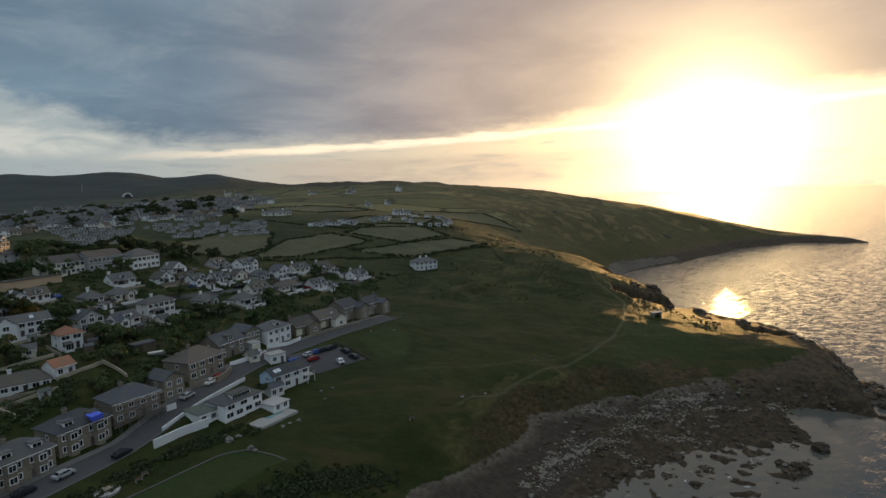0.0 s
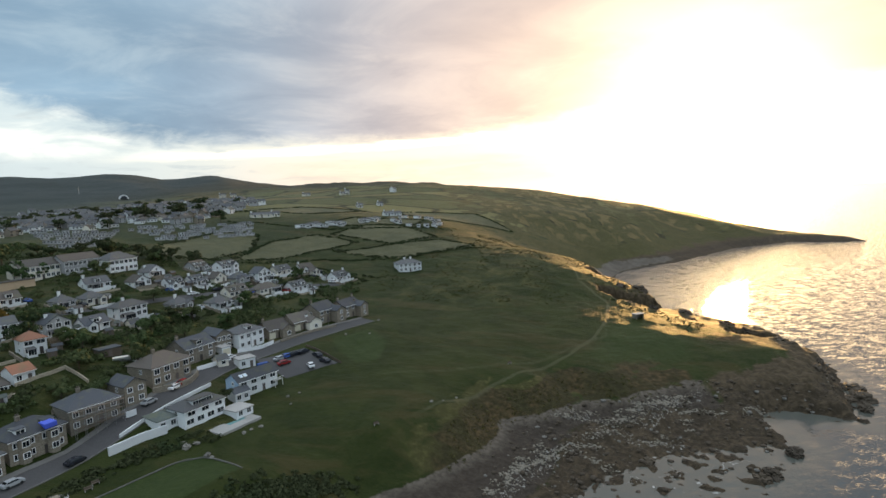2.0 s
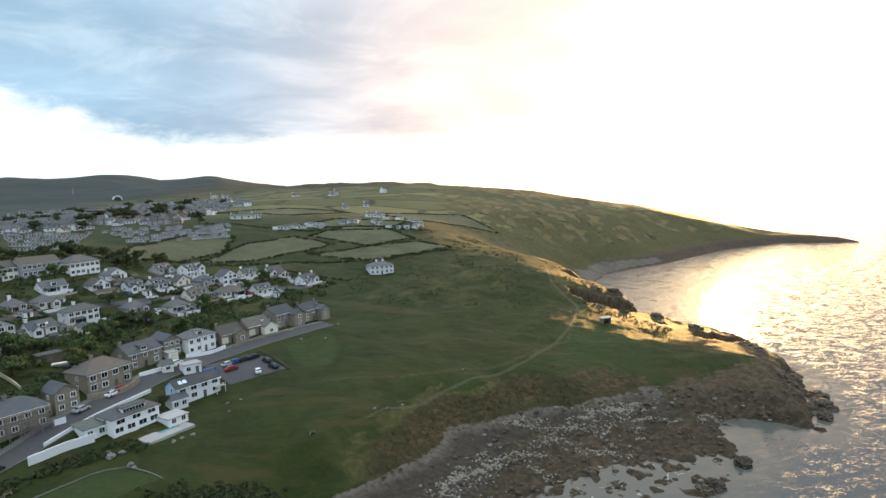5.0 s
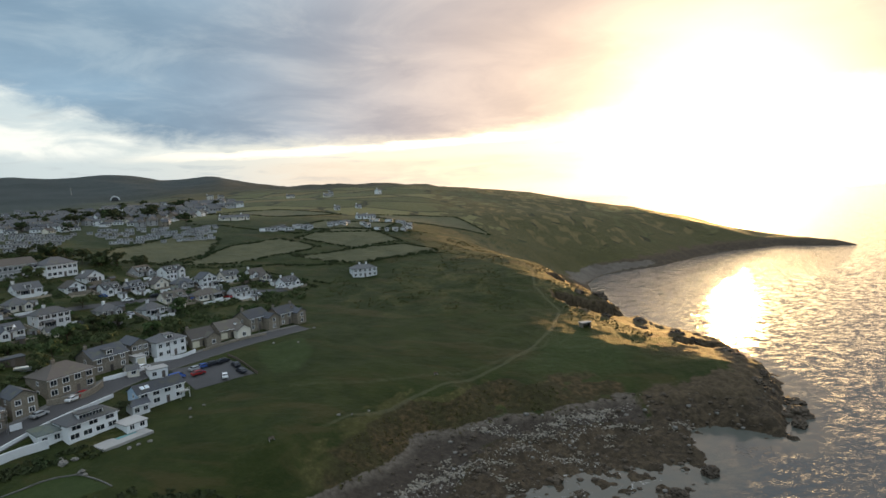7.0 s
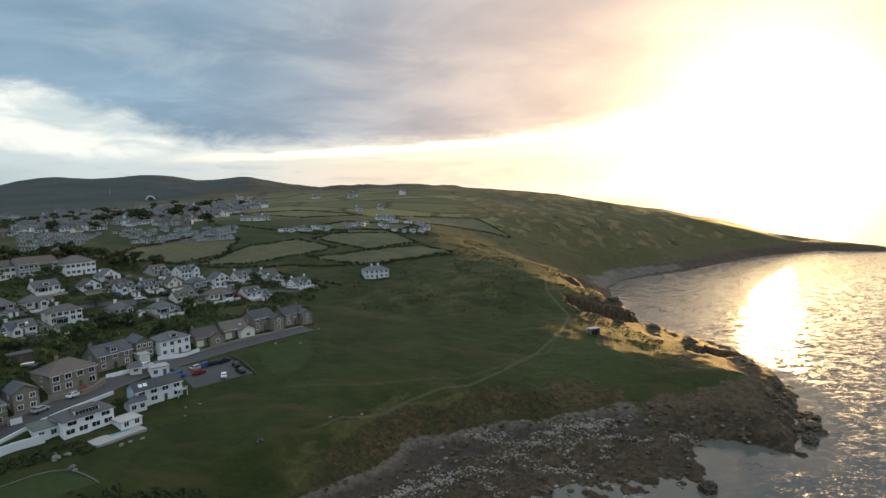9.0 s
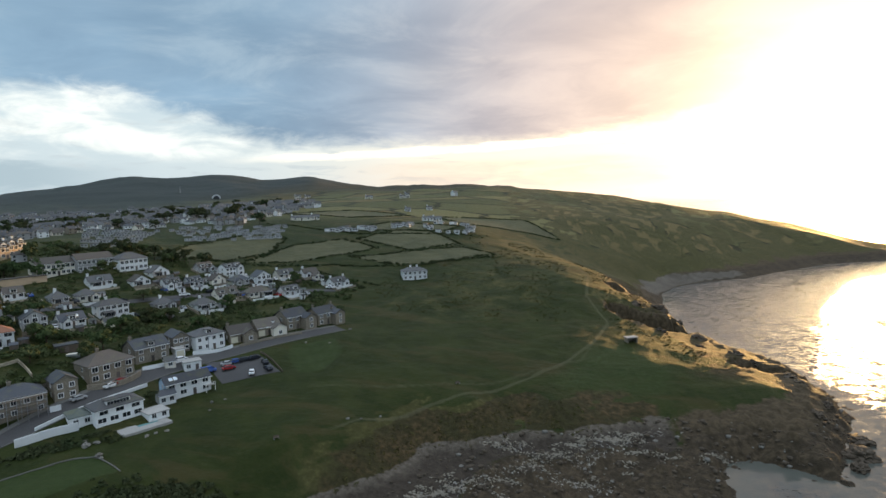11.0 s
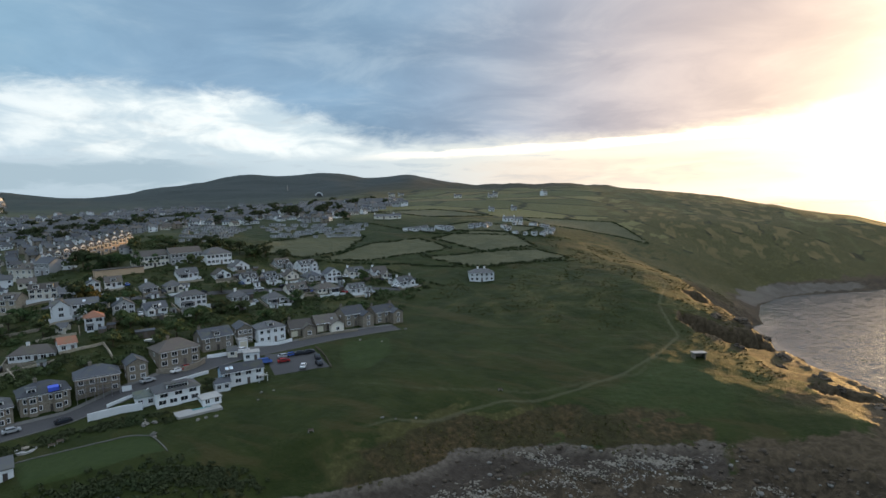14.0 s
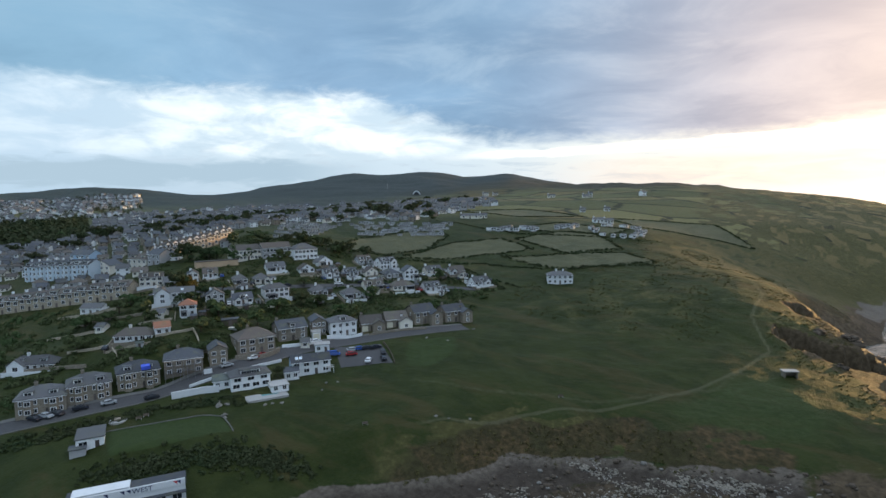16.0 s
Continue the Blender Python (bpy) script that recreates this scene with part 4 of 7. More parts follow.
    for i in range(chim):
        px = (-w / 2 + 0.6) if i == 0 else (w / 2 - 0.6)
        py = d / 2
        if roof == "hip":
            px *= 0.3
        if roof == "cross":
            px, py = px * 0.5, d * (0.75 if i == 0 else 0.4)
        stack = part("chimney", chimney_mesh(1.1, STONE_DARK if wall in (STONE, STONE_DARK) else WHITE), h, (px, py, eave + (rise if roof != "cross" else rise * 0.55) * (1 if roof != "flat" else 0.2)))
        part("pot", CACHE["pot"], stack, (-0.22, 0, 1.14))
        part("pot", CACHE["pot"], stack, (0.22, 0, 1.14))
    return h


def front_wing(h, px, w, deep, eave, rise, wall, cover, wide=1.5, back=3.0):
    """A gabled wing standing out of the front of a house."""
    d = deep + back
    g = part("front_gable", solid("front_gable", [turned(gabled(d, w, eave, rise, -2.6), w, d)], [wall]), h, (px, -deep, 0))
    part("roof", solid("roof", [turned(gable_roof(d, w, eave, rise, 0.25), w, d)], [cover]), g)
    add_window(g, 0, 0, 0.75, min(wide, w * 0.6), 1.3)
    if eave > 3.2:
        add_window(g, 0, 0, 3.0, min(wide, w * 0.6), 1.2)


def conservatory(h, px, w, deep=2.3):
    c = part("conservatory", solid("conservatory", [box(px - w / 2, px + w / 2, -deep, -0.004, -2.0, 0.55)], [WHITE]), h)
    n = max(3, round(w / 0.75))
    for i in range(n):
        add_pane(c, px - w / 2 + w * (i + 0.5) / n, -deep, w / n - 0.09)
    v = [(px - w / 2 - 0.1, -deep - 0.1, 2.1), (px + w / 2 + 0.1, -deep - 0.1, 2.1), (px + w / 2 + 0.1, -0.004, 2.5), (px - w / 2 - 0.1, -0.004, 2.5)]
    v += [(a, b, z + 0.08) for a, b, z in v]
    part("roof", solid("roof", [(v, [(3, 2, 1, 0), (4, 5, 6, 7), (0, 1, 5, 4), (1, 2, 6, 5), (2, 3, 7, 6), (3, 0, 4, 7)])], [GREYT]), c)
    posts = [box(px + s * (w / 2 - 0.05) - 0.05, px + s * (w / 2 - 0.05) + 0.05, y, y + 0.1, 0.554, 2.1) for s in (-1, 1) for y in (-deep, -0.12)]
    part("frame", solid("frame", posts, [FRAME]), c)


def add_pane(c, x, y, w):
    key = ("tall_pane", round(w, 2))
    if key not in CACHE:
        CACHE[key] = solid("pane", [box(-w / 2, w / 2, 0.02, 0.06, 0.56, 2.08)], [GLASS])
    part("pane", CACHE[key], c, (x, y, 0))


def skylight(h, px, d, eave, rise, run=0.5):
    """A roof window lying on the front slope of a gabled roof."""
    a = math.atan2(rise, d / 2)
    if "skylight" not in CACHE:
        CACHE["skylight"] = solid("skylight", [box(-0.5, 0.5, -0.6, 0.6, -0.05, 0.10)], [FRAME])
        CACHE["skylight_pane"] = solid("pane", [box(-0.4, 0.4, -0.5, 0.5, 0.05, 0.115)], [PALEGREY])
    s = part("skylight", CACHE["skylight"], h, (px, d / 2 * run, eave + rise * run + 0.17))
    s.rotation_euler = (a, 0, 0)
    part("pane", CACHE["skylight_pane"], s)


def door_mesh():
    if "door" not in CACHE:
        CACHE["door"] = solid("door", [box(-0.48, 0.48, -0.05, 0.02, 0, 2.05)], [DOORM])
    return CACHE["door"]


def garage_mesh():
    if "garage" not in CACHE:
        CACHE["garage"] = solid("garage_door", [box(-1.2, 1.2, -0.05, 0.02, 0, 2.1)], [GARAGE])
    return CACHE["garage"]


def add_bay_window(parent, z):
    a, p = window_mesh(1.3, 1.2)
    part("window", a, parent, (0, -0.9, z))
    part("pane", p, parent, (0, -0.9, z))


# ---- the stone houses along the shore road ----
STONES = "large granite semi-detached house with white bay windows by the road"
house(-99.1, 99.3, 52, 12.5, 9, 2, "hip", STONE, GREYT, STONES, wins=4, dorm=2, storey=2.5, chim=1, bay=2)
house(-93.3, 110.0, 60, 11.5, 9, 2, "hip", STONE, GREYT, STONES, wins=4, dorm=2, storey=2.5, chim=1, bay=2)
blue_dormer = house(-88.0, 122.4, 60, 12.0, 9, 2, "hip", STONE, SLATE, "granite semi-detached house with blue sheet over one dormer", wins=4, dorm=2, chim=1, bay=2)
house(-81.6, 133.9, 52, 11.6, 9, 2, "hip", STONE_DARK, SLATE, "dark granite house under repair with scaffolding in front", wins=4, chim=1, side=False)
house(-76.3, 143.5, 55, 5.8, 8, 2, "cross", STONE, SLATE, "narrow granite house with a gable towards the road", wins=2, chim=0, bay=0, door=False)
house(-72.4, 157.1, 62, 13.0, 10, 2, "hip", STONE, BROWN, "big square granite villa with hipped brown roof on a terrace", wins=4, chim=1, win_w=1.6, win_h=1.4)
house(-69.8, 172.9, 60, 11.0, 9, 2, "gable", STONE_DARK, SLATE, "dark stone house with low walls beside the road", wins=3, chim=1, dorm=1, storey=2.3)
house(-66.0, 183.3, 50, 5.4, 9, 2, "cross", STONE_DARK, SLATE, "narrow house with a tall glazed gable and white frames", wins=3, chim=0, door=False, win_w=1.0)
house(-58.7, 189.6, 56, 10.6, 8, 2, "hip", WHITE, GREYT, "tall white rendered house with slate roof and roof dormer", wins=4, dorm=1, chim=0, storey=2.6, rise=2.0)
house(-51.2, 198.3, 45, 8.6, 9, 1, "gable", STONE, BROWN, "low stone cottage with white garage front by the road", wins=3, chim=1, garage=True, storey=2.9)
house(-47.8, 198.4, 45, 5.0, 6, 1, "cross", STONE, BROWN, "stone gabled cottage wing with arched window", wins=1, chim=0, door=False, side=False, storey=3.1)
house(-43.5, 205.0, 46, 9.0, 9, 1, "gable", STONE, BROWN, "low stone cottage with wooden gates", wins=3, chim=0, garage=True, storey=2.9)
house(-39.2, 205.2, 46, 5.2, 6, 1, "cross", CREAM, BROWN, "cream gabled cottage wing beside the road", wins=1, chim=1, door=False, side=False, storey=3.1)
house(-36.2, 215.2, 56, 9.6, 9, 2, "gable", STONE, SLATE, "grey stone cottage pair with slate roof", wins=3, chim=1, storey=2.4)
house(-31.0, 216.4, 56, 5.0, 6, 2, "cross", STONE, SLATE, "stone gabled wing with tall window", wins=1, chim=0, door=False, side=False, storey=2.4)
house(-27.6, 227.0, 58, 10.5, 8, 2, "gable", STONE, SLATE, "end stone cottage with slate roof where the road stops", wins=3, chim=2, storey=2.3)
house(-23.0, 229.0, 58, 5.0, 6, 2, "cross", STONE, SLATE, "small stone gable wing at the road's end", wins=1, chim=1, door=False, side=False, storey=2.3)

# ---- white houses below the road ----
house(-57.4, 139.6, 56, 12.0, 7.5, 2, "hip", WHITE, GREYT, "white modern seaside house with wide windows and slate roof", wins=4, dorm=1, dorm_w=6.0, chim=0, top_wins=3, win_w=2.0, door=False, rise=1.9, storey=2.1)
house(-64.8, 134.6, 50, 5.2, 7, 1, "hip", WHITE, GREENR, "low white annexe with green felt roof", wins=2, chim=0, door=False, side=False, rise=1.0)
house(-48.6, 143.2, 56, 5.4, 5.5, 1, "flat", WHITE, CONC, "low white flat-roofed pool room below the terrace", wins=2, chim=0, door=False, side=False, storey=2.0, z=height(-48.6, 143.2) - 0.2)
slate_house = house(-48.6, 158.2, 50, 13.0, 6.5, 2, "gable", WHITE, SLATE, "white two-storey house with slate roof and pale blue gable", wins=4, chim=0, win_w=1.7, clad=PALEBLUE, storey=2.15)
for sx in (-4.6, -3.3):
    skylight(slate_house, sx, 6.5, 4.55, 6.5 * 0.29)
balcony = part("balcony", solid("balcony", [box(4.4, 7.4, -1.5, -0.004, 2.05, 2.2)], [CONC]), slate_house)
part("railing", solid("railing", [box(4.4, 7.4, -1.5, -1.46, 2.95, 3.02)] + [box(4.4 + 0.59 * i, 4.44 + 0.59 * i, -1.5, -1.46, 2.2, 2.95) for i in range(6)], [FRAME]), balcony)
for px in (4.5, 7.2):
    part("post", solid("post", [box(px, px + 0.12, -1.45, -1.33, -2.0, 2.05)], [FRAME]), balcony)
house(-51.5, 151.8, 50, 4.5, 4.0, 1, "gable", WHITE, SLATE, "white single-storey porch with slate lean-to roof", name="porch", wins=2, chim=0, side=False, door=False, category="porch")
house(-55.6, 172.4, 40, 5.2, 4.5, 1, "flat", WHITE, CONC, "small white flat-roofed store beside the car park", name="store", wins=2, chim=0, side=False, category="store")

# ---- the rows of houses up the hillside: x, y, turn, width, floors ----
YARD = random.Random(31)
GARDENS = []


def row(table, group, pick):
    for i, (x, y, turn, w, floors) in enumerate(table):
        o = pick[i % len(pick)]
        w *= 0.85
        h = house(x, y, turn, w, o.get("d", 6.4), floors, o["roof"], o["wall"], o["cover"], o["label"], wins=o.get("wins", 3), dorm=o.get("dorm", 0), flat=o.get("flat", True), chim=o.get("chim", 1), win_w=o.get("win_w", 1.4), front=(WHITE, STONE, None)[i % 3], storey=o.get("storey", 2.1), win_h=1.3, group=group, side=o.get("side", True), top_wins=o.get("top_wins"), rise=o.get("rise", (2.4 if floors == 1 else 2.0) if o["roof"] != "cross" else w * 0.33))
        eave, lot = o.get("storey", 2.1) * floors + 0.25, YARD.random()
        if o["roof"] != "cross" and w > 6.5 and lot < 0.5:
            side = YARD.choice((-1, 1))
            front_wing(h, side * w * 0.28, w * 0.36, 1.5, eave, w * 0.36 * 0.42, o["wall"], o["cover"])
            if lot < 0.15 and o["roof"] == "gable":
                skylight(h, -side * w * 0.2, o.get("d", 6.4), eave, 2.4 if floors == 1 else 2.0)
        elif lot < 0.72:
            conservatory(h, YARD.choice((-1, 1)) * w * 0.24, w * 0.36)
        GARDENS.append((x, y, turn, w))


ROW_B = [(-129.4, 112.0, 36, 17.0, 1), (-110.1, 135.6, 36, 15.0, 1), (-110.3, 158.8, 50, 7.0, 2), (-129.0, 167.0, 48, 18.0, 2), (-112.4, 173.7, 52, 8.5, 2), (-105.1, 181.8, 60, 9.5, 1), (-101.1, 197.4, 60, 12.5, 2), (-90.1, 213.2, 60, 8.4, 1), (-77.9, 221.5, 58, 9.4, 1)]
LOOK_B = [
    dict(roof="hip", wall=WHITE, cover=GREYT, label="long white bungalow with roof dormers and grey tiles", wins=6, dorm=2, chim=1),
    dict(roof="hip", wall=WHITE, cover=BROWN, label="long low white bungalow with brown roof on a lawn", wins=6, chim=1),
    dict(roof="hip", wall=WHITE, cover=ORANGE, label="white two-storey house with an orange tiled roof", wins=2, chim=0, win_w=2.0),
    dict(roof="gable", wall=WHITE, cover=GREYT, label="long white two-storey row with low grey roof", wins=7, chim=1, d=7),
    dict(roof="cross", wall=GREYR, cover=SLATE, label="grey rendered house with a gable and slate roof", wins=3, chim=1),
    dict(roof="gable", wall=WHITE, cover=SLATE, label="white bungalow with wide windows and dark slate roof", wins=3, dorm=1, win_w=2.2, chim=1),
    dict(roof="hip", wall=WHITE, cover=GREYT, label="white rendered house with conservatory windows", wins=5, chim=1, win_w=1.7),
    dict(roof="hip", wall=GREYR, cover=GREYT, label="grey hipped bungalow among shrubs", wins=3, chim=1),
    dict(roof="hip", wall=WHITE, cover=GREYT, label="pale hipped bungalow with tall front windows", wins=4, chim=1),
]
row(ROW_B, "houses on the lower hillside", LOOK_B)
ROW_C = [(-157.5, 176.8, 45, 11.5, 2), (-149.0, 180.0, 52, 6.0, 1), (-141.5, 186.5, 52, 5.4, 2), (-141.2, 196.0, 53, 7.5, 1), (-123.8, 198.1, 58, 7.0, 1), (-117.9, 205.8, 60, 8.0, 1), (-125.5, 222.5, 56, 10.8, 1), (-112.4, 230.5, 56, 8.6, 1), (-100.8, 235.7, 60, 8.4, 1), (-94.7, 243.6, 59, 7.6, 1), (-88.3, 251.9, 64, 8.6, 1), (-80.3, 258.7, 60, 9.6, 1), (-72.1, 264.9, 55, 9.0, 2)]
LOOK_C = [
    dict(roof="gable", wall=CREAM, cover=BROWN, label="cream terrace pair with brown roof and dormers", wins=4, dorm=2, chim=1),
    dict(roof="gable", wall=GREYR, cover=GREYT, label="grey roofed wing of the gabled white house", wins=2, chim=0),
    dict(roof="cross", wall=WHITE, cover=SLATE, label="white house whose tall gable catches the evening sun", wins=2, chim=1),
    dict(roof="gable", wall=WHITE, cover=BROWN, label="low white bungalow with one small dormer", wins=3, dorm=1, chim=0),
    dict(roof="hip", wall=GREYR, cover=GREYT, label="small hipped bungalow with grey tiles", wins=3, chim=1),
    dict(roof="hip", wall=CREAM, cover=GREYT, label="cream hipped bungalow with wide windows", wins=3, chim=0),
    dict(roof="gable", wall=WHITE, cover=GREYT, label="white chalet bungalow with dormer window", wins=4, dorm=1, chim=1),
    dict(roof="cross", wall=WHITE, cover=BROWN, label="white bungalow with a broad gable", wins=3, chim=0),
    dict(roof="gable", wall=WHITE, cover=GREYT, label="white chalet house with two dormers", wins=3, dorm=2, chim=0),
    dict(roof="gable", wall=WHITE, cover=SLATE, label="white chalet house with flat dormers", wins=3, dorm=2, chim=1),
    dict(roof="cross", wall=CREAM, cover=BROWN, label="cream bungalow with brown gabled roof", wins=2, chim=1),
    dict(roof="hip", wall=GREYR, cover=SLATE, label="grey hipped bungalow with slate roof", wins=3, chim=0),
    dict(roof="cross", wall=WHITE, cover=SLATE, label="white two-storey house with broad glazed gable", wins=3, chim=0, win_w=1.6),
]
row(ROW_C, "houses on the upper hillside", LOOK_C)
ROW_D = [(-89.7, 269.9, 64, 11.5, 2), (-113.0, 245.3, 64, 10.0, 1), (-101.6, 265.5, 64, 8.8, 1), (-65.9, 278.3, 52, 10.5, 1), (-55.7, 286.2, 48, 9.5, 1), (-51.0, 283.5, 50, 5.0, 1), (-37.1, 277.0, 58, 11.0, 1), (-75.9, 236.4, 54, 11.0, 1), (-65.6, 246.5, 55, 13.0, 1), (-53.8, 254.9, 54, 10.0, 1)]
LOOK_D = [
    dict(roof="gable", wall=WHITE, cover=GREYT, label="large white two-storey house with balcony windows", wins=5, dorm=2, chim=0, win_w=1.6),
    dict(roof="cross", wall=WHITE, cover=GREYT, label="white house with steep side gable", wins=2, chim=1),
    dict(roof="gable", wall=GREYR, cover=BROWN, label="low brown roofed bungalow with dormers", wins=3, dorm=2, chim=0),
    dict(roof="gable", wall=CREAM, cover=GREYT, label="cream bungalow with dormers at the edge of the village", wins=3, dorm=1, chim=1),
    dict(roof="gable", wall=WHITE, cover=BROWN, label="white bungalow near the fields", wins=3, chim=1),
    dict(roof="cross", wall=CREAM, cover=BROWN, label="small cream gabled bungalow", wins=2, chim=0),
    dict(roof="gable", wall=WHITE, cover=GREYT, label="white chalet house at the end of the upper road", wins=4, dorm=1, chim=2),
    dict(roof="gable", wall=CREAM, cover=BROWN, label="cream chalet bungalow with two wide dormers", wins=4, dorm=2, chim=1),
    dict(roof="hip", wall=CREAM, cover=BROWN, label="long low bungalow with brown hipped roof", wins=5, chim=1),
    dict(roof="gable", wall=WHITE, cover=GREYT, label="white chalet bungalow with paired dormers", wins=3, dorm=2, chim=0),
]
row(ROW_D, "houses on the upper hillside", LOOK_D)

# hotel blocks, the long wall building and the lone white house
house(-149.0, 226.0, 62, 15.0, 9, 2, "gable", CREAM, BROWN, "long two-storey apartment block with brown roof", name="apartment_block", wins=8, chim=0, category="building", win_w=1.5)
house(-139.5, 238.0, 62, 15.0, 9, 2, "gable", GREYR, BROWN, "two-storey apartment block with balcony front", name="apartment_block", wins=8, chim=0, category="building", win_w=1.5)
house(-127.1, 246.8, 62, 12.8, 10, 2, "hip", WHITE, GREYT, "two-storey white hotel with hipped grey roof", name="hotel", wins=6, chim=0, category="hotel", win_w=1.5)
house(-150.8, 208.6, 61, 20.0, 4.5, 1, "flat", TAN, BROWN, "long low tan building with a flat brown roof", name="garage_row", wins=0, chim=0, side=False, category="building", storey=2.8)
house(-3.3, 301.3, 21, 13.1, 8, 2, "hip", WHITE, GREYT, "lone white two-storey house with hipped roof and chimneys in the fields", wins=5, chim=2, storey=2.2, rise=2.0)
house(-159.2, 150.0, 25, 9.0, 6, 1, "gable", WHITE, GREYT, "low white chalet with grey roof", wins=3, chim=0)
house(-69.4, 95.6, 56, 6.4, 8.5, 1, "flat", WHITE, GREYT, "white flat-roofed clubhouse beside the bowling green", name="clubhouse", wins=2, chim=0, side=False, category="clubhouse", win_w=1.8)

house(-69.2, 92.2, 56, 3.6, 3.0, 1, "flat", GREYR, SLATE, "low grey lean-to store in front of the clubhouse", name="store", wins=0, chim=0, side=False, door=False, category="store", storey=1.7)

# ---- terraces of the town ----
def terrace(n, x0, y0, x1, y1, floors, wall, cover, label, group, depth=8.5, dorm=1, gable=False, bay=0, wins=2):
    turn = math.degrees(math.atan2(y1 - y0, x1 - x0))
    w = math.hypot(x1 - x0, y1 - y0) / n
    for i in range(n):
        k = (i + 0.5) / n
        house(x0 + (x1 - x0) * k, y0 + (y1 - y0) * k, turn, w - 0.004, depth, floors, "gable", wall, cover, label, name="terraced_house", win_w=1.45, win_h=1.45, dorm_w=3.2, wins=wins, dorm=dorm, flat=not gable, chim=1, group=group, side=(i == 0), bay=bay, sink=4)


terrace(10, -214, 139, -158, 166, 2, STONE_TAN, BROWN, "granite terraced house with white windows and roof dormer", "stone terrace")
terrace(11, -194, 207, -187, 252, 2, TAN, BROWN, "tan terraced house with gabled dormer facing the evening sun", "terrace on the hill", gable=True)
terrace(8, -262, 176, -217, 184, 3, PALEGREY, SLATE, "tall pale blue-grey terraced house with bay and roof dormer", "pale terrace", dorm=1, bay=1)
house(-263.0, 206.0, 12, 14.0, 9, 2, "gable", PALEBLUE, SLATE, "blue rendered house with slate roof", wins=4, chim=2)
house(-217.5, 191.0, 15, 9.5, 9, 2, "cross", CREAM, SLATE, "cream house with a gable turned to the sun", wins=3, chim=1)
house(-200.0, 199.0, 8, 13.0, 9, 2, "hip", CREAM, BROWN, "cream house with brown hipped roof and lit front", wins=4, dorm=2, chim=1)
house(-187.0, 199.5, 8, 8.0, 9, 2, "gable", GREYR, SLATE, "grey house beside the lit terrace", wins=3, chim=1)


# ---- the town behind: simple houses built once and repeated ----
def town_house(kind):
    wall, cover, w, d, floors, roof = kind
    h = new("house")
    eave = 2.35 * floors + 0.2
    rise = d * 0.34
    body = gabled(w, d, eave, rise, -4) if roof == "gable" else box(-w / 2, w / 2, 0, d, -4, eave)
    part("wall", solid("wall", [body], [wall]), h)
    part("roof", solid("roof", [gable_roof(w, d, eave, rise) if roof == "gable" else hip_roof(w, d, eave, rise)], [cover]), h)
    part("chimney", chimney_mesh(1.0, STONE_DARK), h, (w / 2 - 0.7 if roof == "gable" else 0.5, d / 2, eave + rise))
    rows = [box(-w / 2 + w * (i + 0.5) / 3 - 0.6, -w / 2 + w * (i + 0.5) / 3 + 0.6, -0.04, 0.02, 2.35 * f + 0.85, 2.35 * f + 1.95) for f in range(floors) for i in ((0, 2) if floors > 1 else (0, 1, 2))]
    for r in rows:
        part("window", solid("window", [r], [GLASS]), h)
    return h


KINDS = [(WHITE, GREYT, 7, 6.5, 2, "gable"), (CREAM, BROWN, 8, 6.5, 1, "gable"), (GREYR, SLATE, 6.5, 6.5, 2, "gable"), (WHITE, SLATE, 8.5, 6.5, 1, "hip"), (STONE, SLATE, 6.5, 7, 2, "gable"), (GREYR, BROWN, 8, 6.5, 2, "hip")]
KIND_LABELS = ["white two-storey town house with grey roof", "cream bungalow with brown roof", "grey town house with slate roof", "white hipped bungalow with slate roof", "granite town house with slate roof", "grey hipped house with brown roof"]
BUILT = []                                              # footprints already taken: x, y, radius
for ob in scene.objects:
    if ob.parent is None and ob.type == "EMPTY":
        BUILT.append((ob.location.x, ob.location.y, 9.0))


def is_free(x, y, r):
    return all((x - a) ** 2 + (y - b) ** 2 > (r + c) ** 2 for a, b, c in BUILT)


FAR_SPOTS = []


def in_park(x, y):
    """The caravan parks, and the village slope below them."""
    return x > -224 and 258 < y < (348 if x < -176 else 362 + (x + 176) * 0.63) or x > -176 and y < 300


def in_wood(side, far):
    """The dark wooded slope between the town and the suburb behind it."""
    return side < -59.5 and 560 < far < 850 or -57 < side < -52 and 905 < far < 960



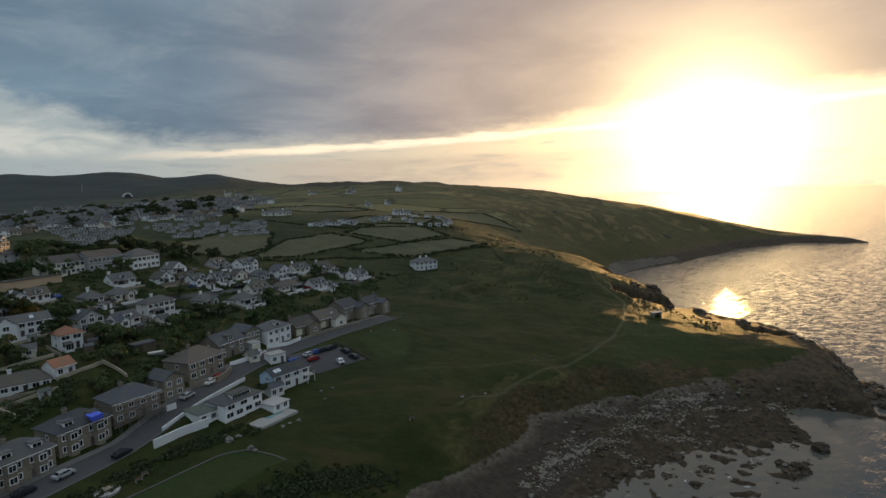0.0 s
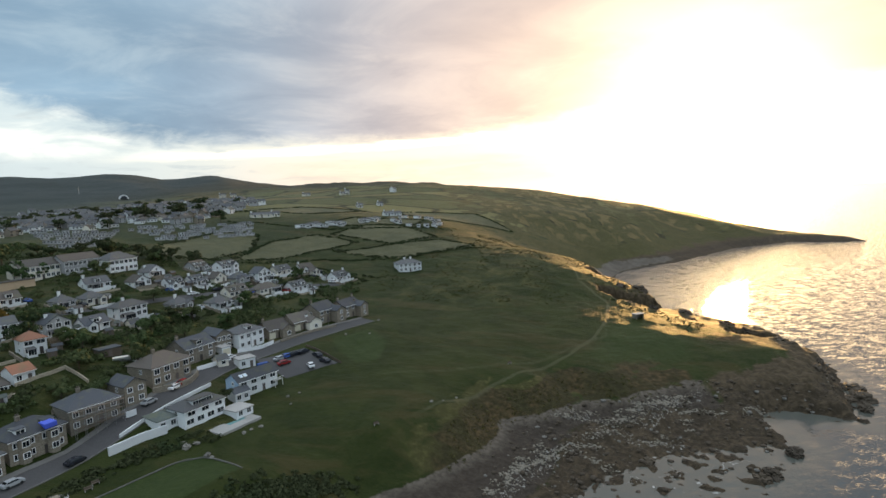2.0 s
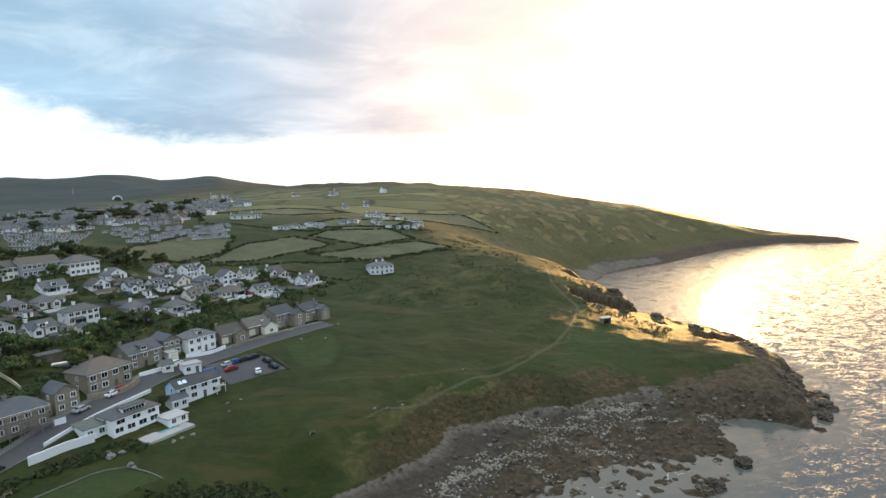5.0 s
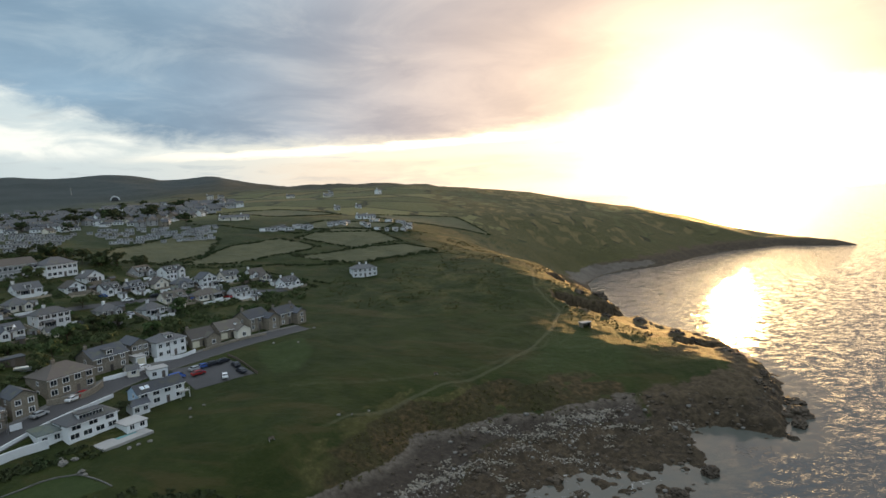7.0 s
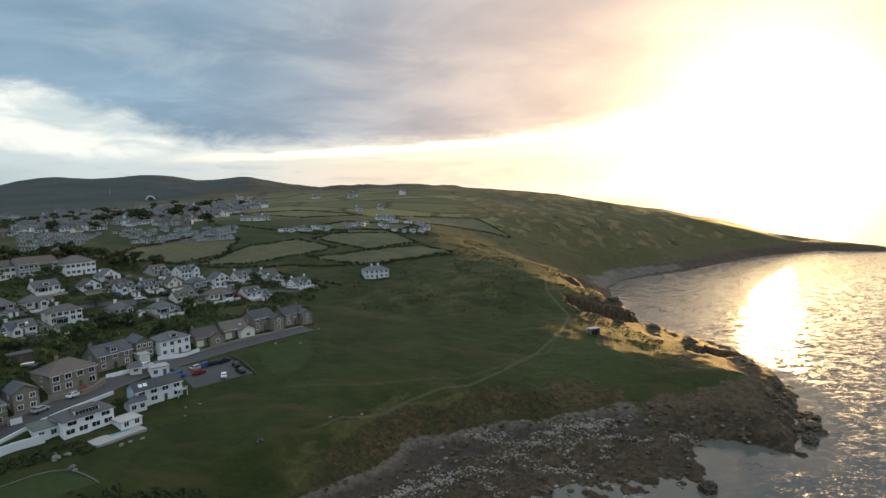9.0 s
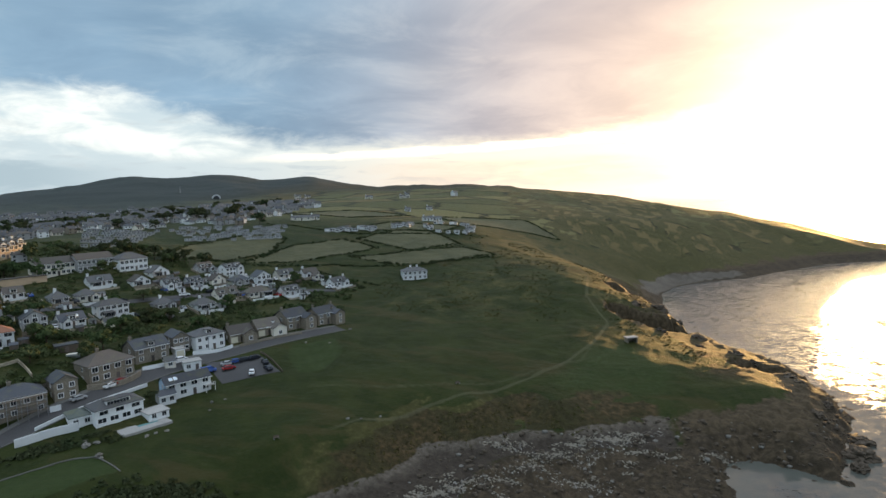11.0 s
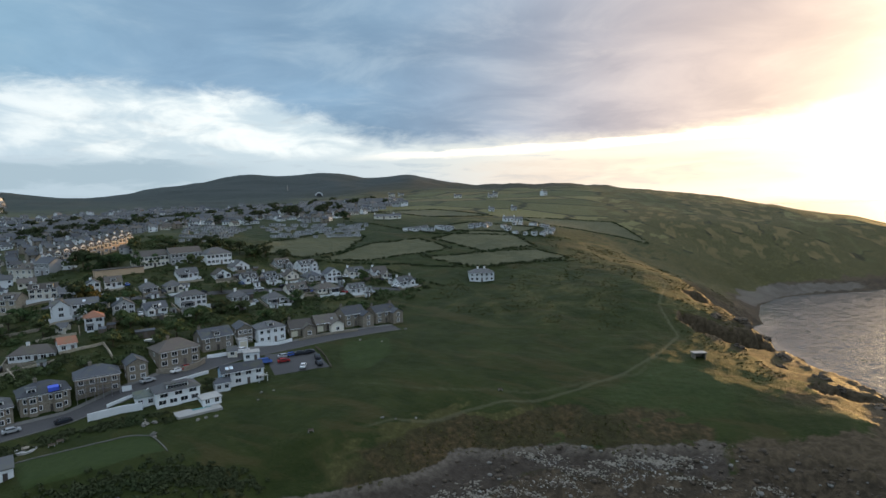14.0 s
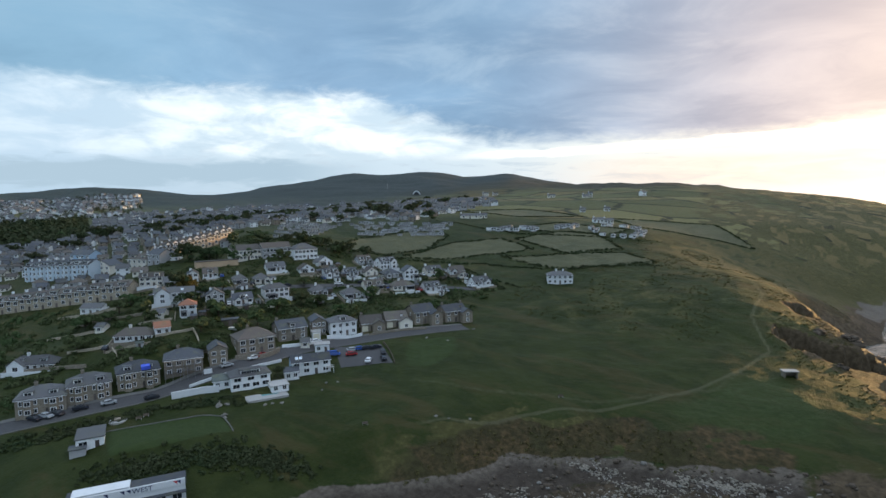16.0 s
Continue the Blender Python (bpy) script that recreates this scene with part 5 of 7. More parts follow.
def build_town():
    rng = random.Random(4)
    models = [town_house(k) for k in KINDS]
    used, n = [False] * len(models), 0
    spots = []
    a = radians(58)
    for gy in range(-62, 92):
        for gx in range(-16, 122):
            u, v = gx * 8.6 + rng.uniform(-1.3, 1.3), gy * 12.6 + rng.uniform(-1.8, 1.8)
            x, y = -560 + u * math.cos(a) + v * math.sin(a), 100 + u * math.sin(a) - v * math.cos(a)
            far = math.hypot(x - 80, y - 12)
            side = math.degrees(math.atan2(x - 80, y - 12))
            if not (-69 < side < -22 and 280 < far < 1180) or x > -142:
                continue
            if y < 150 - 0.2 * (x + 200) or in_park(x, y) or in_wood(side, far):
                continue
            if side > -36 and far > 640 + 14 * (-22 - side) or (-55.5 < side and far > 870) or (-59 < side < -52 and 900 < far < 960):
                continue
            if rng.random() < 0.10 + 0.20 * (far > 620) + 0.15 * (far > 820) + 0.22 * (side > -40):
                continue
            if far < 560 and not is_free(x, y, -0.5):
                continue
            spots.append((far, x, y))
    spots.sort()
    FAR_SPOTS.extend(spots[290:])
    for far, x, y in spots[:290]:
        i = rng.randrange(len(models))
        m = pose(x, y, height(x, y), 0, 0, 50 + rng.choice((0, 0, -25, 25, 12)) + rng.uniform(-8, 8)) @ Matrix.Diagonal((0.84, 0.84, 0.84, 1))
        if used[i]:
            copy_thing(models[i], m)
        else:
            models[i].matrix_world = m
            tagged(models[i], KIND_LABELS[i], "house", "houses of the town")
            used[i] = True
        BUILT.append((x, y, 4.5))


build_town()


# ---- static caravans in rows, and the camp site ----
def caravan(name, l, wall, label, group):
    c = new(name)
    part("body", solid("body", [box(-l / 2, l / 2, -1.25, 1.25, 0.45, 2.2)], [wall]), c)
    part("roof", solid("roof", [gable_roof(l, 2.5, 2.2, 0.35, 0.1, 0.08)], [GREYT]), c, (0, -1.25, 0))
    part("skirt", solid("skirt", [box(-l / 2 + 0.2, l / 2 - 0.2, -1.1, 1.1, -0.6, 0.45)], [CONC]), c)
    for px in (-l * 0.28, l * 0.22):
        part("window", solid("window", [box(px - 0.6, px + 0.6, -1.28, -1.23, 1.0, 1.85)], [GLASS]), c)
    part("window", solid("window", [box(-l / 2 - 0.03, -l / 2 + 0.02, -0.9, 0.9, 1.0, 1.85)], [GLASS]), c)
    return tagged(c, label, "caravan", group)


def build_caravans():
    rng = random.Random(9)
    kinds = [caravan("static_caravan", 5.6, DULLW, "white static caravan with grey roof on the hillside park", "static caravans"), caravan("static_caravan", 5.6, GREYR, "grey static caravan on the hillside park", "static caravans"), caravan("static_caravan", 7.0, GREYR, "long grey static caravan on the hillside park", "static caravans")]
    first = [True] * 3
    # rows along the slope: the upper park, then the lower one
    lots = []
    for r in range(7):
        for c in range(24):
            u, v = (c + 0.5 * (r % 2)) / 24, r / 6
            lots.append((-176 + 66 * u + 34 * v * (1 - u) + 10 * u * v, 350 + 42 * u - 34 * v - 2 * u * v, 0, 0.30 + 0.2 * (u < 0.3)))
    for r in range(7):
        for c in range(9):
            u, v = c / 8, r / 6
            lots.append((-218 + 44 * u + 48 * v - 30 * u * v, 334 + 2 * u - 66 * v + 14 * u * v, 1, 0.1))
    for lx, ly, kind, gap in lots:
        if rng.random() < gap:
            continue
        x, y = lx + rng.uniform(-0.6, 0.6), ly + rng.uniform(-0.8, 0.8)
        i = rng.choice((0, 1, 2)) if kind else rng.choice((0, 0, 1))
        m = pose(x, y, height(x, y) + 0.2, 0, 0, (38 if kind else 30) + rng.uniform(-5, 5)) @ Matrix.Diagonal((0.74, 0.74, 0.8, 1))
        if first[i]:
            kinds[i].matrix_world, first[i] = m, False
        else:
            copy_thing(kinds[i], m)
        BUILT.append((x, y, 3.0))
    camper = caravan("touring_caravan", 3.6, WHITE, "small white touring caravan on the camp site", "touring caravans")
    start = True
    for i in range(78):
        if i < 34:
            u = rng.random()
            x, y = -78 + 30 * u + rng.uniform(-3, 3), 384 + 16 * u + rng.uniform(-2, 10)
        elif i < 52:
            u = rng.random()
            x, y = -40 + 14 * u + rng.uniform(-2, 2), 409 + 10 * u + rng.uniform(-2, 9)
        else:
            a = rng.uniform(0, 6.28)
            x, y = 2 + 17 * math.cos(a) + rng.uniform(-3, 3), 424 + 20 * math.sin(a) + rng.uniform(-3, 3)
        m = pose(x, y, height(x, y) + 0.1, 0, 0, rng.uniform(0, 180))
        if start:
            camper.matrix_world, start = m, False
        else:
            copy_thing(camper, m)


build_caravans()
FARMS = [(-112, 424, 30, 15, 1), (-103, 430, 30, 6, 1), (-19, 463, 24, 8, 1), (-12, 468, 24, 7, 1), (-48, 531, 20, 5, 1), (-30, 550, 20, 5, 1), (-256, 790, 20, 9, 2), (-244, 797, 20, 8, 1), (-124, 684, 20, 9, 1), (-79, 668, 20, 6, 1), (-74, 671, 20, 5, 2), (-19, 702, 60, 7, 2)]
for fx, fy, ft, fw, ff in FARMS:
    house(fx, fy, ft, fw, 5.5, ff, "gable", CREAM if fx < -50 else WHITE, GREYT, "pale farmhouse with grey roof among the fields", name="farmhouse", wins=3, chim=1, side=False, group="farmhouses", storey=2.3)


def build_dome():
    d = thing("dome", -450, 919, 30, label="white arched dome standing above the upper town", category="building")
    arc = [(7.0 * math.cos(math.pi * i / 12), 7.0 * math.sin(math.pi * i / 12)) for i in range(13)]
    v = [(x, y, z - 0.5) for y in (-5.0, 5.0) for x, z in arc]
    part("shell", solid("shell", [(v, [(i, i + 1, 14 + i, 13 + i) for i in range(12)] + [tuple(range(12, -1, -1)), tuple(range(13, 26))])], [WHITE], False), d)
    part("front", solid("front", [([(x * 0.72, -5.06, z * 0.72 - 0.5) for x, z in arc], [tuple(range(12, -1, -1))])], [SLATE]), d)
    m = thing("radio_mast", -539, 958, 0, label="slender grey radio mast on the ridge", category="mast")
    part("pole", solid("pole", [rings([(0.22, 0.22, -1), (0.14, 0.14, 11), (0.1, 0.1, 12)])], [GREYR]), m)


build_dome()


def build_suburb():
    """The roofs on the far slope, too many and too small to tell apart: one object."""
    rng = random.Random(21)
    pcs = []
    for far, x, y in FAR_SPOTS:
        z, w, d = height(x, y), rng.uniform(5, 8.5), rng.uniform(4.6, 6)
        lit = far > 850 and x < -560
        t = radians((105 if lit else 50) + rng.choice((0, 0, -25, 25, 12)) + rng.uniform(-8, 8))
        c, s = math.cos(t), math.sin(t)
        e = rng.choice((2.3, 4.3, 4.3))
        mi = rng.choice((0, 0, 1) if lit else (0, 1, 1))
        for j, (v, f) in enumerate((gabled(w, d, e, d * 0.35, -3), gable_roof(w, d, e, d * 0.35))):
            pcs.append(([(x + p[0] * c - p[1] * s, y + p[0] * s + p[1] * c, z + p[2]) for p in v], f, mi if j == 0 else 2 + mi))
        for q in (-0.27, 0.24):
            v, f = box(w * q - 0.6, w * q + 0.6, -0.05, 0.02, e - 1.6, e - 0.6)
            pcs.append(([(x + p[0] * c - p[1] * s, y + p[0] * s + p[1] * c, z + p[2]) for p in v], f, 4))
    me = solid("far_houses", pcs, [WHITE, GREYR, SLATE, GREYT, GLASS])
    tagged(new("far_houses", me), "pale houses crowded on the far hillside above the town", "houses", kind="stuff")


build_suburb()


# ---- roads, kerbs and the car park ----
def smooth_line(line, step_m=3.0):
    pts = []
    for (ax, ay), (bx, by) in zip(line, line[1:]):
        n = max(1, int(math.hypot(bx - ax, by - ay) / step_m))
        pts += [(ax + (bx - ax) * i / n, ay + (by - ay) * i / n) for i in range(n)]
    pts.append(line[-1])
    for _ in range(6):
        pts = [pts[0]] + [((a[0] + 2 * b[0] + c[0]) / 4, (a[1] + 2 * b[1] + c[1]) / 4) for a, b, c in zip(pts, pts[1:], pts[2:])] + [pts[-1]]
    return pts


def strip(name, line, lo, hi, lift, mat, label, category, thick=0.3, kind="structure", make=True):
    """A band beside a line, from lo to hi metres to its left, laid on the land."""
    v, f = [], []
    n = len(line)
    for i, (x, y) in enumerate(line):
        a, b = line[max(0, i - 1)], line[min(n - 1, i + 1)]
        dx, dy = b[0] - a[0], b[1] - a[1]
        ln = math.hypot(dx, dy)
        nx, ny = -dy / ln, dx / ln
        for k in (lo, (lo + hi) / 2, hi):
            v.append((x + nx * k, y + ny * k, height(x + nx * k, y + ny * k) + lift))
    m = len(v)
    v += [(p[0], p[1], p[2] - thick - lift) for p in v]
    for i in range(n - 1):
        o = 3 * i
        for j in (0, 1):
            f.append((o + j, o + j + 3, o + j + 4, o + j + 1))
        f += [(o, m + o, m + o + 3, o + 3), (o + 2, o + 5, m + o + 5, m + o + 2)]
    me = solid(name, [(v, f)], [mat])
    return tagged(new(name, me), label, category, kind=kind)


SHORE_ROAD = smooth_line(ROAD_LINE)
strip("road", SHORE_ROAD, -3.0, 3.0, 0.10, TARMAC, "grey asphalt shore road climbing past the houses", "road")
strip("pavement", SHORE_ROAD, 3.0, 4.5, 0.23, PAVING, "concrete pavement with a raised kerb beside the road", "pavement")
strip("kerb", SHORE_ROAD, -3.25, -3.0, 0.2, PAVING, "pale kerb along the seaward edge of the road", "kerb")
strip("lane", smooth_line(UPPER_ROAD), -1.9, 1.9, 0.10, TARMAC, "narrow asphalt lane between the upper houses", "road")


def build_car_park():
    c = [(-55, 178.5), (-41, 189), (-28, 177.5), (-42.5, 166.5)]
    n, v, f = 10, [], []
    for j in range(n + 1):
        for i in range(n + 1):
            s, t = i / n, j / n
            x = (c[0][0] * (1 - s) + c[1][0] * s) * (1 - t) + (c[3][0] * (1 - s) + c[2][0] * s) * t
            y = (c[0][1] * (1 - s) + c[1][1] * s) * (1 - t) + (c[3][1] * (1 - s) + c[2][1] * s) * t
            v.append((x, y, height(x, y) + 0.09))
    for j in range(n):
        for i in range(n):
            o = j * (n + 1) + i
            f.append((o, o + n + 1, o + n + 2, o + 1))
    tagged(new("car_park", solid("car_park", [(v, f)], [TARMAC])), "dark asphalt car park beside the cream house", "car park", kind="structure")


build_car_park()


def wall_run(name, line, high, thick, mat, label, category="wall", lift=0.0, level=False):
    """A free-standing wall that follows the land."""
    pts = smooth_line(line, 2.0)
    top = max(height(*p) for p in pts) + high
    v, f = [], []
    for i, (x, y) in enumerate(pts):
        a, b = pts[max(0, i - 1)], pts[min(len(pts) - 1, i + 1)]
        ln = math.hypot(b[0] - a[0], b[1] - a[1])
        nx, ny = -(b[1] - a[1]) / ln * thick / 2, (b[0] - a[0]) / ln * thick / 2
        g = height(x, y)
        t = top if level else g + high
        v += [(x - nx, y - ny, g - 1.0), (x + nx, y + ny, g - 1.0), (x + nx, y + ny, t), (x - nx, y - ny, t)]
    for i in range(len(pts) - 1):
        o = 4 * i
        f += [(o + j, o + 4 + j, o + 4 + (j + 1) % 4, o + (j + 1) % 4) for j in range(4)]
    f += [(0, 1, 2, 3), tuple(4 * len(pts) - 4 + j for j in (3, 2, 1, 0))]
    me = solid(name, [(v, f)], [mat])
    return tagged(new(name, me), label, category)


wall_run("retaining_wall", [(-73.4, 122.8), (-71.5, 126.3), (-68.6, 129.6), (-64.6, 133.2)], 2.1, 0.4, WHITE, "tall curved white retaining wall below the road")
wall_run("garden_wall", [(-74.4, 130.0), (-71.6, 137.0), (-68.4, 145.0), (-65.2, 152.0), (-62.4, 158.5)], 1.0, 0.35, WHITE, "long white garden wall beside the shore road")
wall_run("terrace_wall", [(-61.6, 182.6), (-58.4, 184.2), (-52.2, 192.8)], 1.4, 0.3, WHITE, "white front terrace wall of the tall white house")
wall_run("terrace_wall", [(-74.6, 149.0), (-70.0, 152.2), (-66.2, 160.0), (-67.5, 163.0)], 1.7, 0.4, STONE, "stone terrace wall in front of the granite villa")
wall_run("garden_wall", [(-68.6, 165.5), (-64.0, 172.0), (-62.0, 176.5)], 1.3, 0.3, WHITE, "white sloping wall beside a driveway")
wall_run("garden_wall", [(-50.0, 194.0), (-44.5, 199.0), (-38.0, 205.0), (-32.5, 209.5)], 0.9, 0.35, STONE, "low stone wall in front of the cottages")
wall_run("garden_wall", [(-136.0, 106.0), (-124.0, 114.0), (-112.0, 120.0)], 1.2, 0.35, STONE, "stone garden wall below the white bungalow")
wall_run("garden_wall", [(-150.0, 140.0), (-134.0, 150.0), (-121.0, 158.0)], 1.2, 0.35, STONE, "grey garden wall on the slope")
wall_run("garden_wall", [(-92.0, 134.0), (-86.0, 142.0), (-82.0, 151.0)], 1.0, 0.35, STONE, "stone wall behind the shore houses")
wall_run("edging", [(-74.3, 101.6), (-55.0, 125.2), (-42.6, 118.8)], 0.22, 0.25, PAVING, "pale concrete edging round the bowling green", "edging")
wall_run("fence_rail", [(-27.0, 177.0), (-33.0, 184.0), (-40.5, 190.0)], 0.8, 0.12, WOODM, "low wooden rail beside the car park", "fence")


def build_pool():
    p = thing("swimming_pool", -50.6, 140.6, 56, label="small outdoor pool with pale paved surround below the white house", category="pool")
    p.location.z += 0.05
    part("surround", solid("surround", [holed([-7.5, -2.6, 2.6, 5.0], [-4.4, -1.5, 1.5, 4.4], {(1, 1)}, 0, 1.6)], [CONC]), p).rotation_euler = (radians(-90), 0, 0)
    part("water", solid("water", [box(-2.59, 2.59, -1.49, 1.49, -0.6, -0.08)], [POOLW]), p)


build_pool()


# ---- the long white building at the head of the beach ----
def build_beach_building():
    b = thing("beach_building", -40.8, 86.6, 53, 8.2, "long white beach building with a lettered roof sign", "building")
    part("wall", solid("wall", [box(-12, 12, 0, 6.5, -4, 6.6)], [WHITE]), b)
    part("roof", solid("roof", [box(-12.2, 12.2, 0.3, 6.8, 6.604, 6.85)], [SLATE]), b)
    part("parapet", solid("parapet", [box(-12, 12, -0.3, -0.004, 6.7, 8.2)], [WHITE]), b)
    part("canopy", solid("canopy", [box(-12.1, 12.1, -1.4, -0.004, 5.2, 5.4)], [SLATE]), b)
    part("upper_roof", solid("upper_roof", [box(-11, 0.5, 2.4, 6.2, 6.86, 7.5)], [WHITE]), b)
    for i in range(7):
        add_window(b, -10.2 + 3.4 * i, 0, 3.4, 1.9, 1.3)
        add_window(b, -10.2 + 3.4 * i, 0, 0.8, 1.9, 1.5)
    cur = bpy.data.curves.new("lettering", "FONT")
    cur.body, cur.size, cur.extrude, cur.align_x = "WEST", 1.6, 0.03, "CENTER"
    cur.materials.append(NAVY)
    t = part("lettering", cur, b, (3.2, -0.34, 6.86))
    t.rotation_euler = (radians(90), 0, 0)
    for px, m in ((10.6, NAVY), (9.9, REDM), (0.4, NAVY), (-0.8, NAVY), (-4.0, NAVY)):
        part("emblem", solid("emblem", [([(-0.45, 0, 0.9), (0.45, 0, 0.9), (0.45, 0, 0), (-0.45, -0.03, 0.9), (0.45, -0.03, 0.9), (0.45, -0.03, 0)], [(3, 5, 4), (0, 1, 2), (3, 4, 1, 0), (4, 5, 2, 1), (5, 3, 0, 2)])], [m]), b, (px, -0.31, 7.0))


build_beach_building()


# ---- scaffolding, sheets, boards and small things ----
def pole_mesh(a, b, r=0.05):
    a, b = Vector(a), Vector(b)
    d = (b - a).normalized()
    u = d.orthogonal().normalized()
    w = d.cross(u)
    v = [tuple(p + u * r * math.cos(t) + w * r * math.sin(t)) for p in (a, b) for t in [math.tau * i / 6 for i in range(6)]]
    return v, [(i, (i + 1) % 6, 6 + (i + 1) % 6, 6 + i) for i in range(6)] + [(5, 4, 3, 2, 1, 0), (6, 7, 8, 9, 10, 11)]


def build_scaffold():
    s = thing("scaffolding", -80.4, 132.9, 52, label="metal scaffolding in front of the dark granite house", category="scaffolding")
    for i in range(6):
        x = -5.5 + 2.2 * i
        for y in (-1.3, -0.35):
            part("pole", solid("pole", [pole_mesh((x, y, -0.8), (x, y, 6.6))], [METAL]), s)
    for z in (2.0, 4.0, 6.0):
        part("platform", solid("platform", [box(-5.7, 5.7, -1.25, -0.4, z, z + 0.06)], [WOODM]), s)
        part("rail", solid("rail", [pole_mesh((-5.7, -1.3, z + 1.0), (5.7, -1.3, z + 1.0))], [METAL]), s)


build_scaffold()
sheet_on_dormer = thing("blue_sheet", -85.9, 123.4, 60, height(-88, 122.4) + 6.1, "bright blue plastic sheet stretched over a roof dormer", "sheet")
part("sheet", solid("sheet", [([(-1.3, -0.5, 0), (1.3, -0.5, 0.1), (1.2, 2.2, 1.3), (-1.2, 2.2, 1.2), (-1.3, -0.5, 1.1), (1.3, -0.5, 1.15)], [(0, 1, 5, 4), (4, 5, 2, 3), (0, 4, 3), (1, 2, 5)])], [BLUEM]), sheet_on_dormer)
board = thing("sign_board", -75.2, 138.0, 52, label="plain white hoarding board beside the road", category="board")
part("panel", solid("panel", [box(-1.3, 1.3, -0.04, 0.04, 0.3, 1.9)], [WHITE]), board)
part("post", solid("post", [pole_mesh((-1.0, 0.08, -0.6), (-1.0, 0.08, 1.8))], [WOODM]), board)
part("post", solid("post", [pole_mesh((1.0, 0.08, -0.6), (1.0, 0.08, 1.8))], [WOODM]), board)
house(-64.2, 179.6, 50, 3.0, 5, 1, "flat", WHITE, CONC, "small white flat-roofed garage by the road", name="garage", wins=1, chim=0, side=False, door=False, garage=True, category="garage", storey=2.4)
house(-103.0, 102.6, 52, 4.0, 5, 1, "flat", STONE, CONC, "stone garage with a white door", name="garage", wins=1, chim=0, side=False, door=False, garage=True, category="garage", storey=2.4)
house(-103.0, 142.4, 60, 5.0, 6, 1, "gable", WHITE, ORANGE, "white extension with orange tiles beside the bungalow", wins=2, chim=0, side=False)
house(-92.0, 163.0, 50, 6.0, 4, 1, "flat", WOODM, SLATE, "dark garden shed with flat roof", name="garden_shed", wins=1, chim=0, side=False, category="shed", storey=2.1)
for gx, gy, gt in ((-62.5, 171.0, 40), (-72.0, 232.0, 50), (-118.0, 152.0, 30), (-96.0, 188.0, 50), (-134.0, 138.0, 25)):
    house(gx, gy, gt, 3.2, 4.5, 1, "gable", CREAM, GREYT, "small garden outbuilding with pitched roof", name="outbuilding", wins=1, chim=0, side=False, door=False, category="outbuilding", storey=2.0, group="outbuildings")


def build_boat():
    b = thing("boat", -88.1, 161.9, 20, label="small white boat parked on a driveway", category="boat")
    b.location.z += 0.5
    prof = [(-2.6, 0.9, 0.75), (-1.2, 1.05, 0.8), (0.8, 1.0, 0.85), (2.0, 0.6, 0.95), (2.9, 0.05, 1.1)]
    v = []
    for x, w, h in prof:
        v += [(x, -w, h), (x, -w * 0.7, 0.1), (x, 0, -0.15), (x, w * 0.7, 0.1), (x, w, h)]
    f = [(5 * i + j, 5 * i + 5 + j, 5 * i + 6 + j, 5 * i + 1 + j) for i in range(4) for j in range(4)] + [(0, 1, 2, 3, 4)]
    part("hull", solid("hull", [(v, f)], [WHITE], True), b)
    part("deck", solid("deck", [([(-2.6, -0.85, 0.72), (0.8, -0.95, 0.8), (2.9, 0, 1.05), (0.8, 0.95, 0.8), (-2.6, 0.85, 0.72)], [(0, 1, 2, 3, 4)])], [CREAM]), b)
    part("trailer", solid("trailer", [box(-2.2, 2.4, -0.5, 0.5, -0.5, -0.2)], [METAL]), b)


build_boat()


# ---- sheds, garden walls and lawns between the houses ----
def shed(x, y, turn, w, d, wall, cover, label):
    h = thing("garden_shed", x, y, turn, label=label, category="shed", group="garden sheds")
    part("wall", solid("wall", [gabled(w, d, 1.9, 0.6, -1.2)], [wall]), h)
    part("roof", solid("roof", [gable_roof(w, d, 1.9, 0.6, 0.15, 0.06)], [cover]), h)
    part("door", solid("door", [box(-0.4, 0.4, -0.04, 0.02, 0.02, 1.75)], [DOORM]), h)


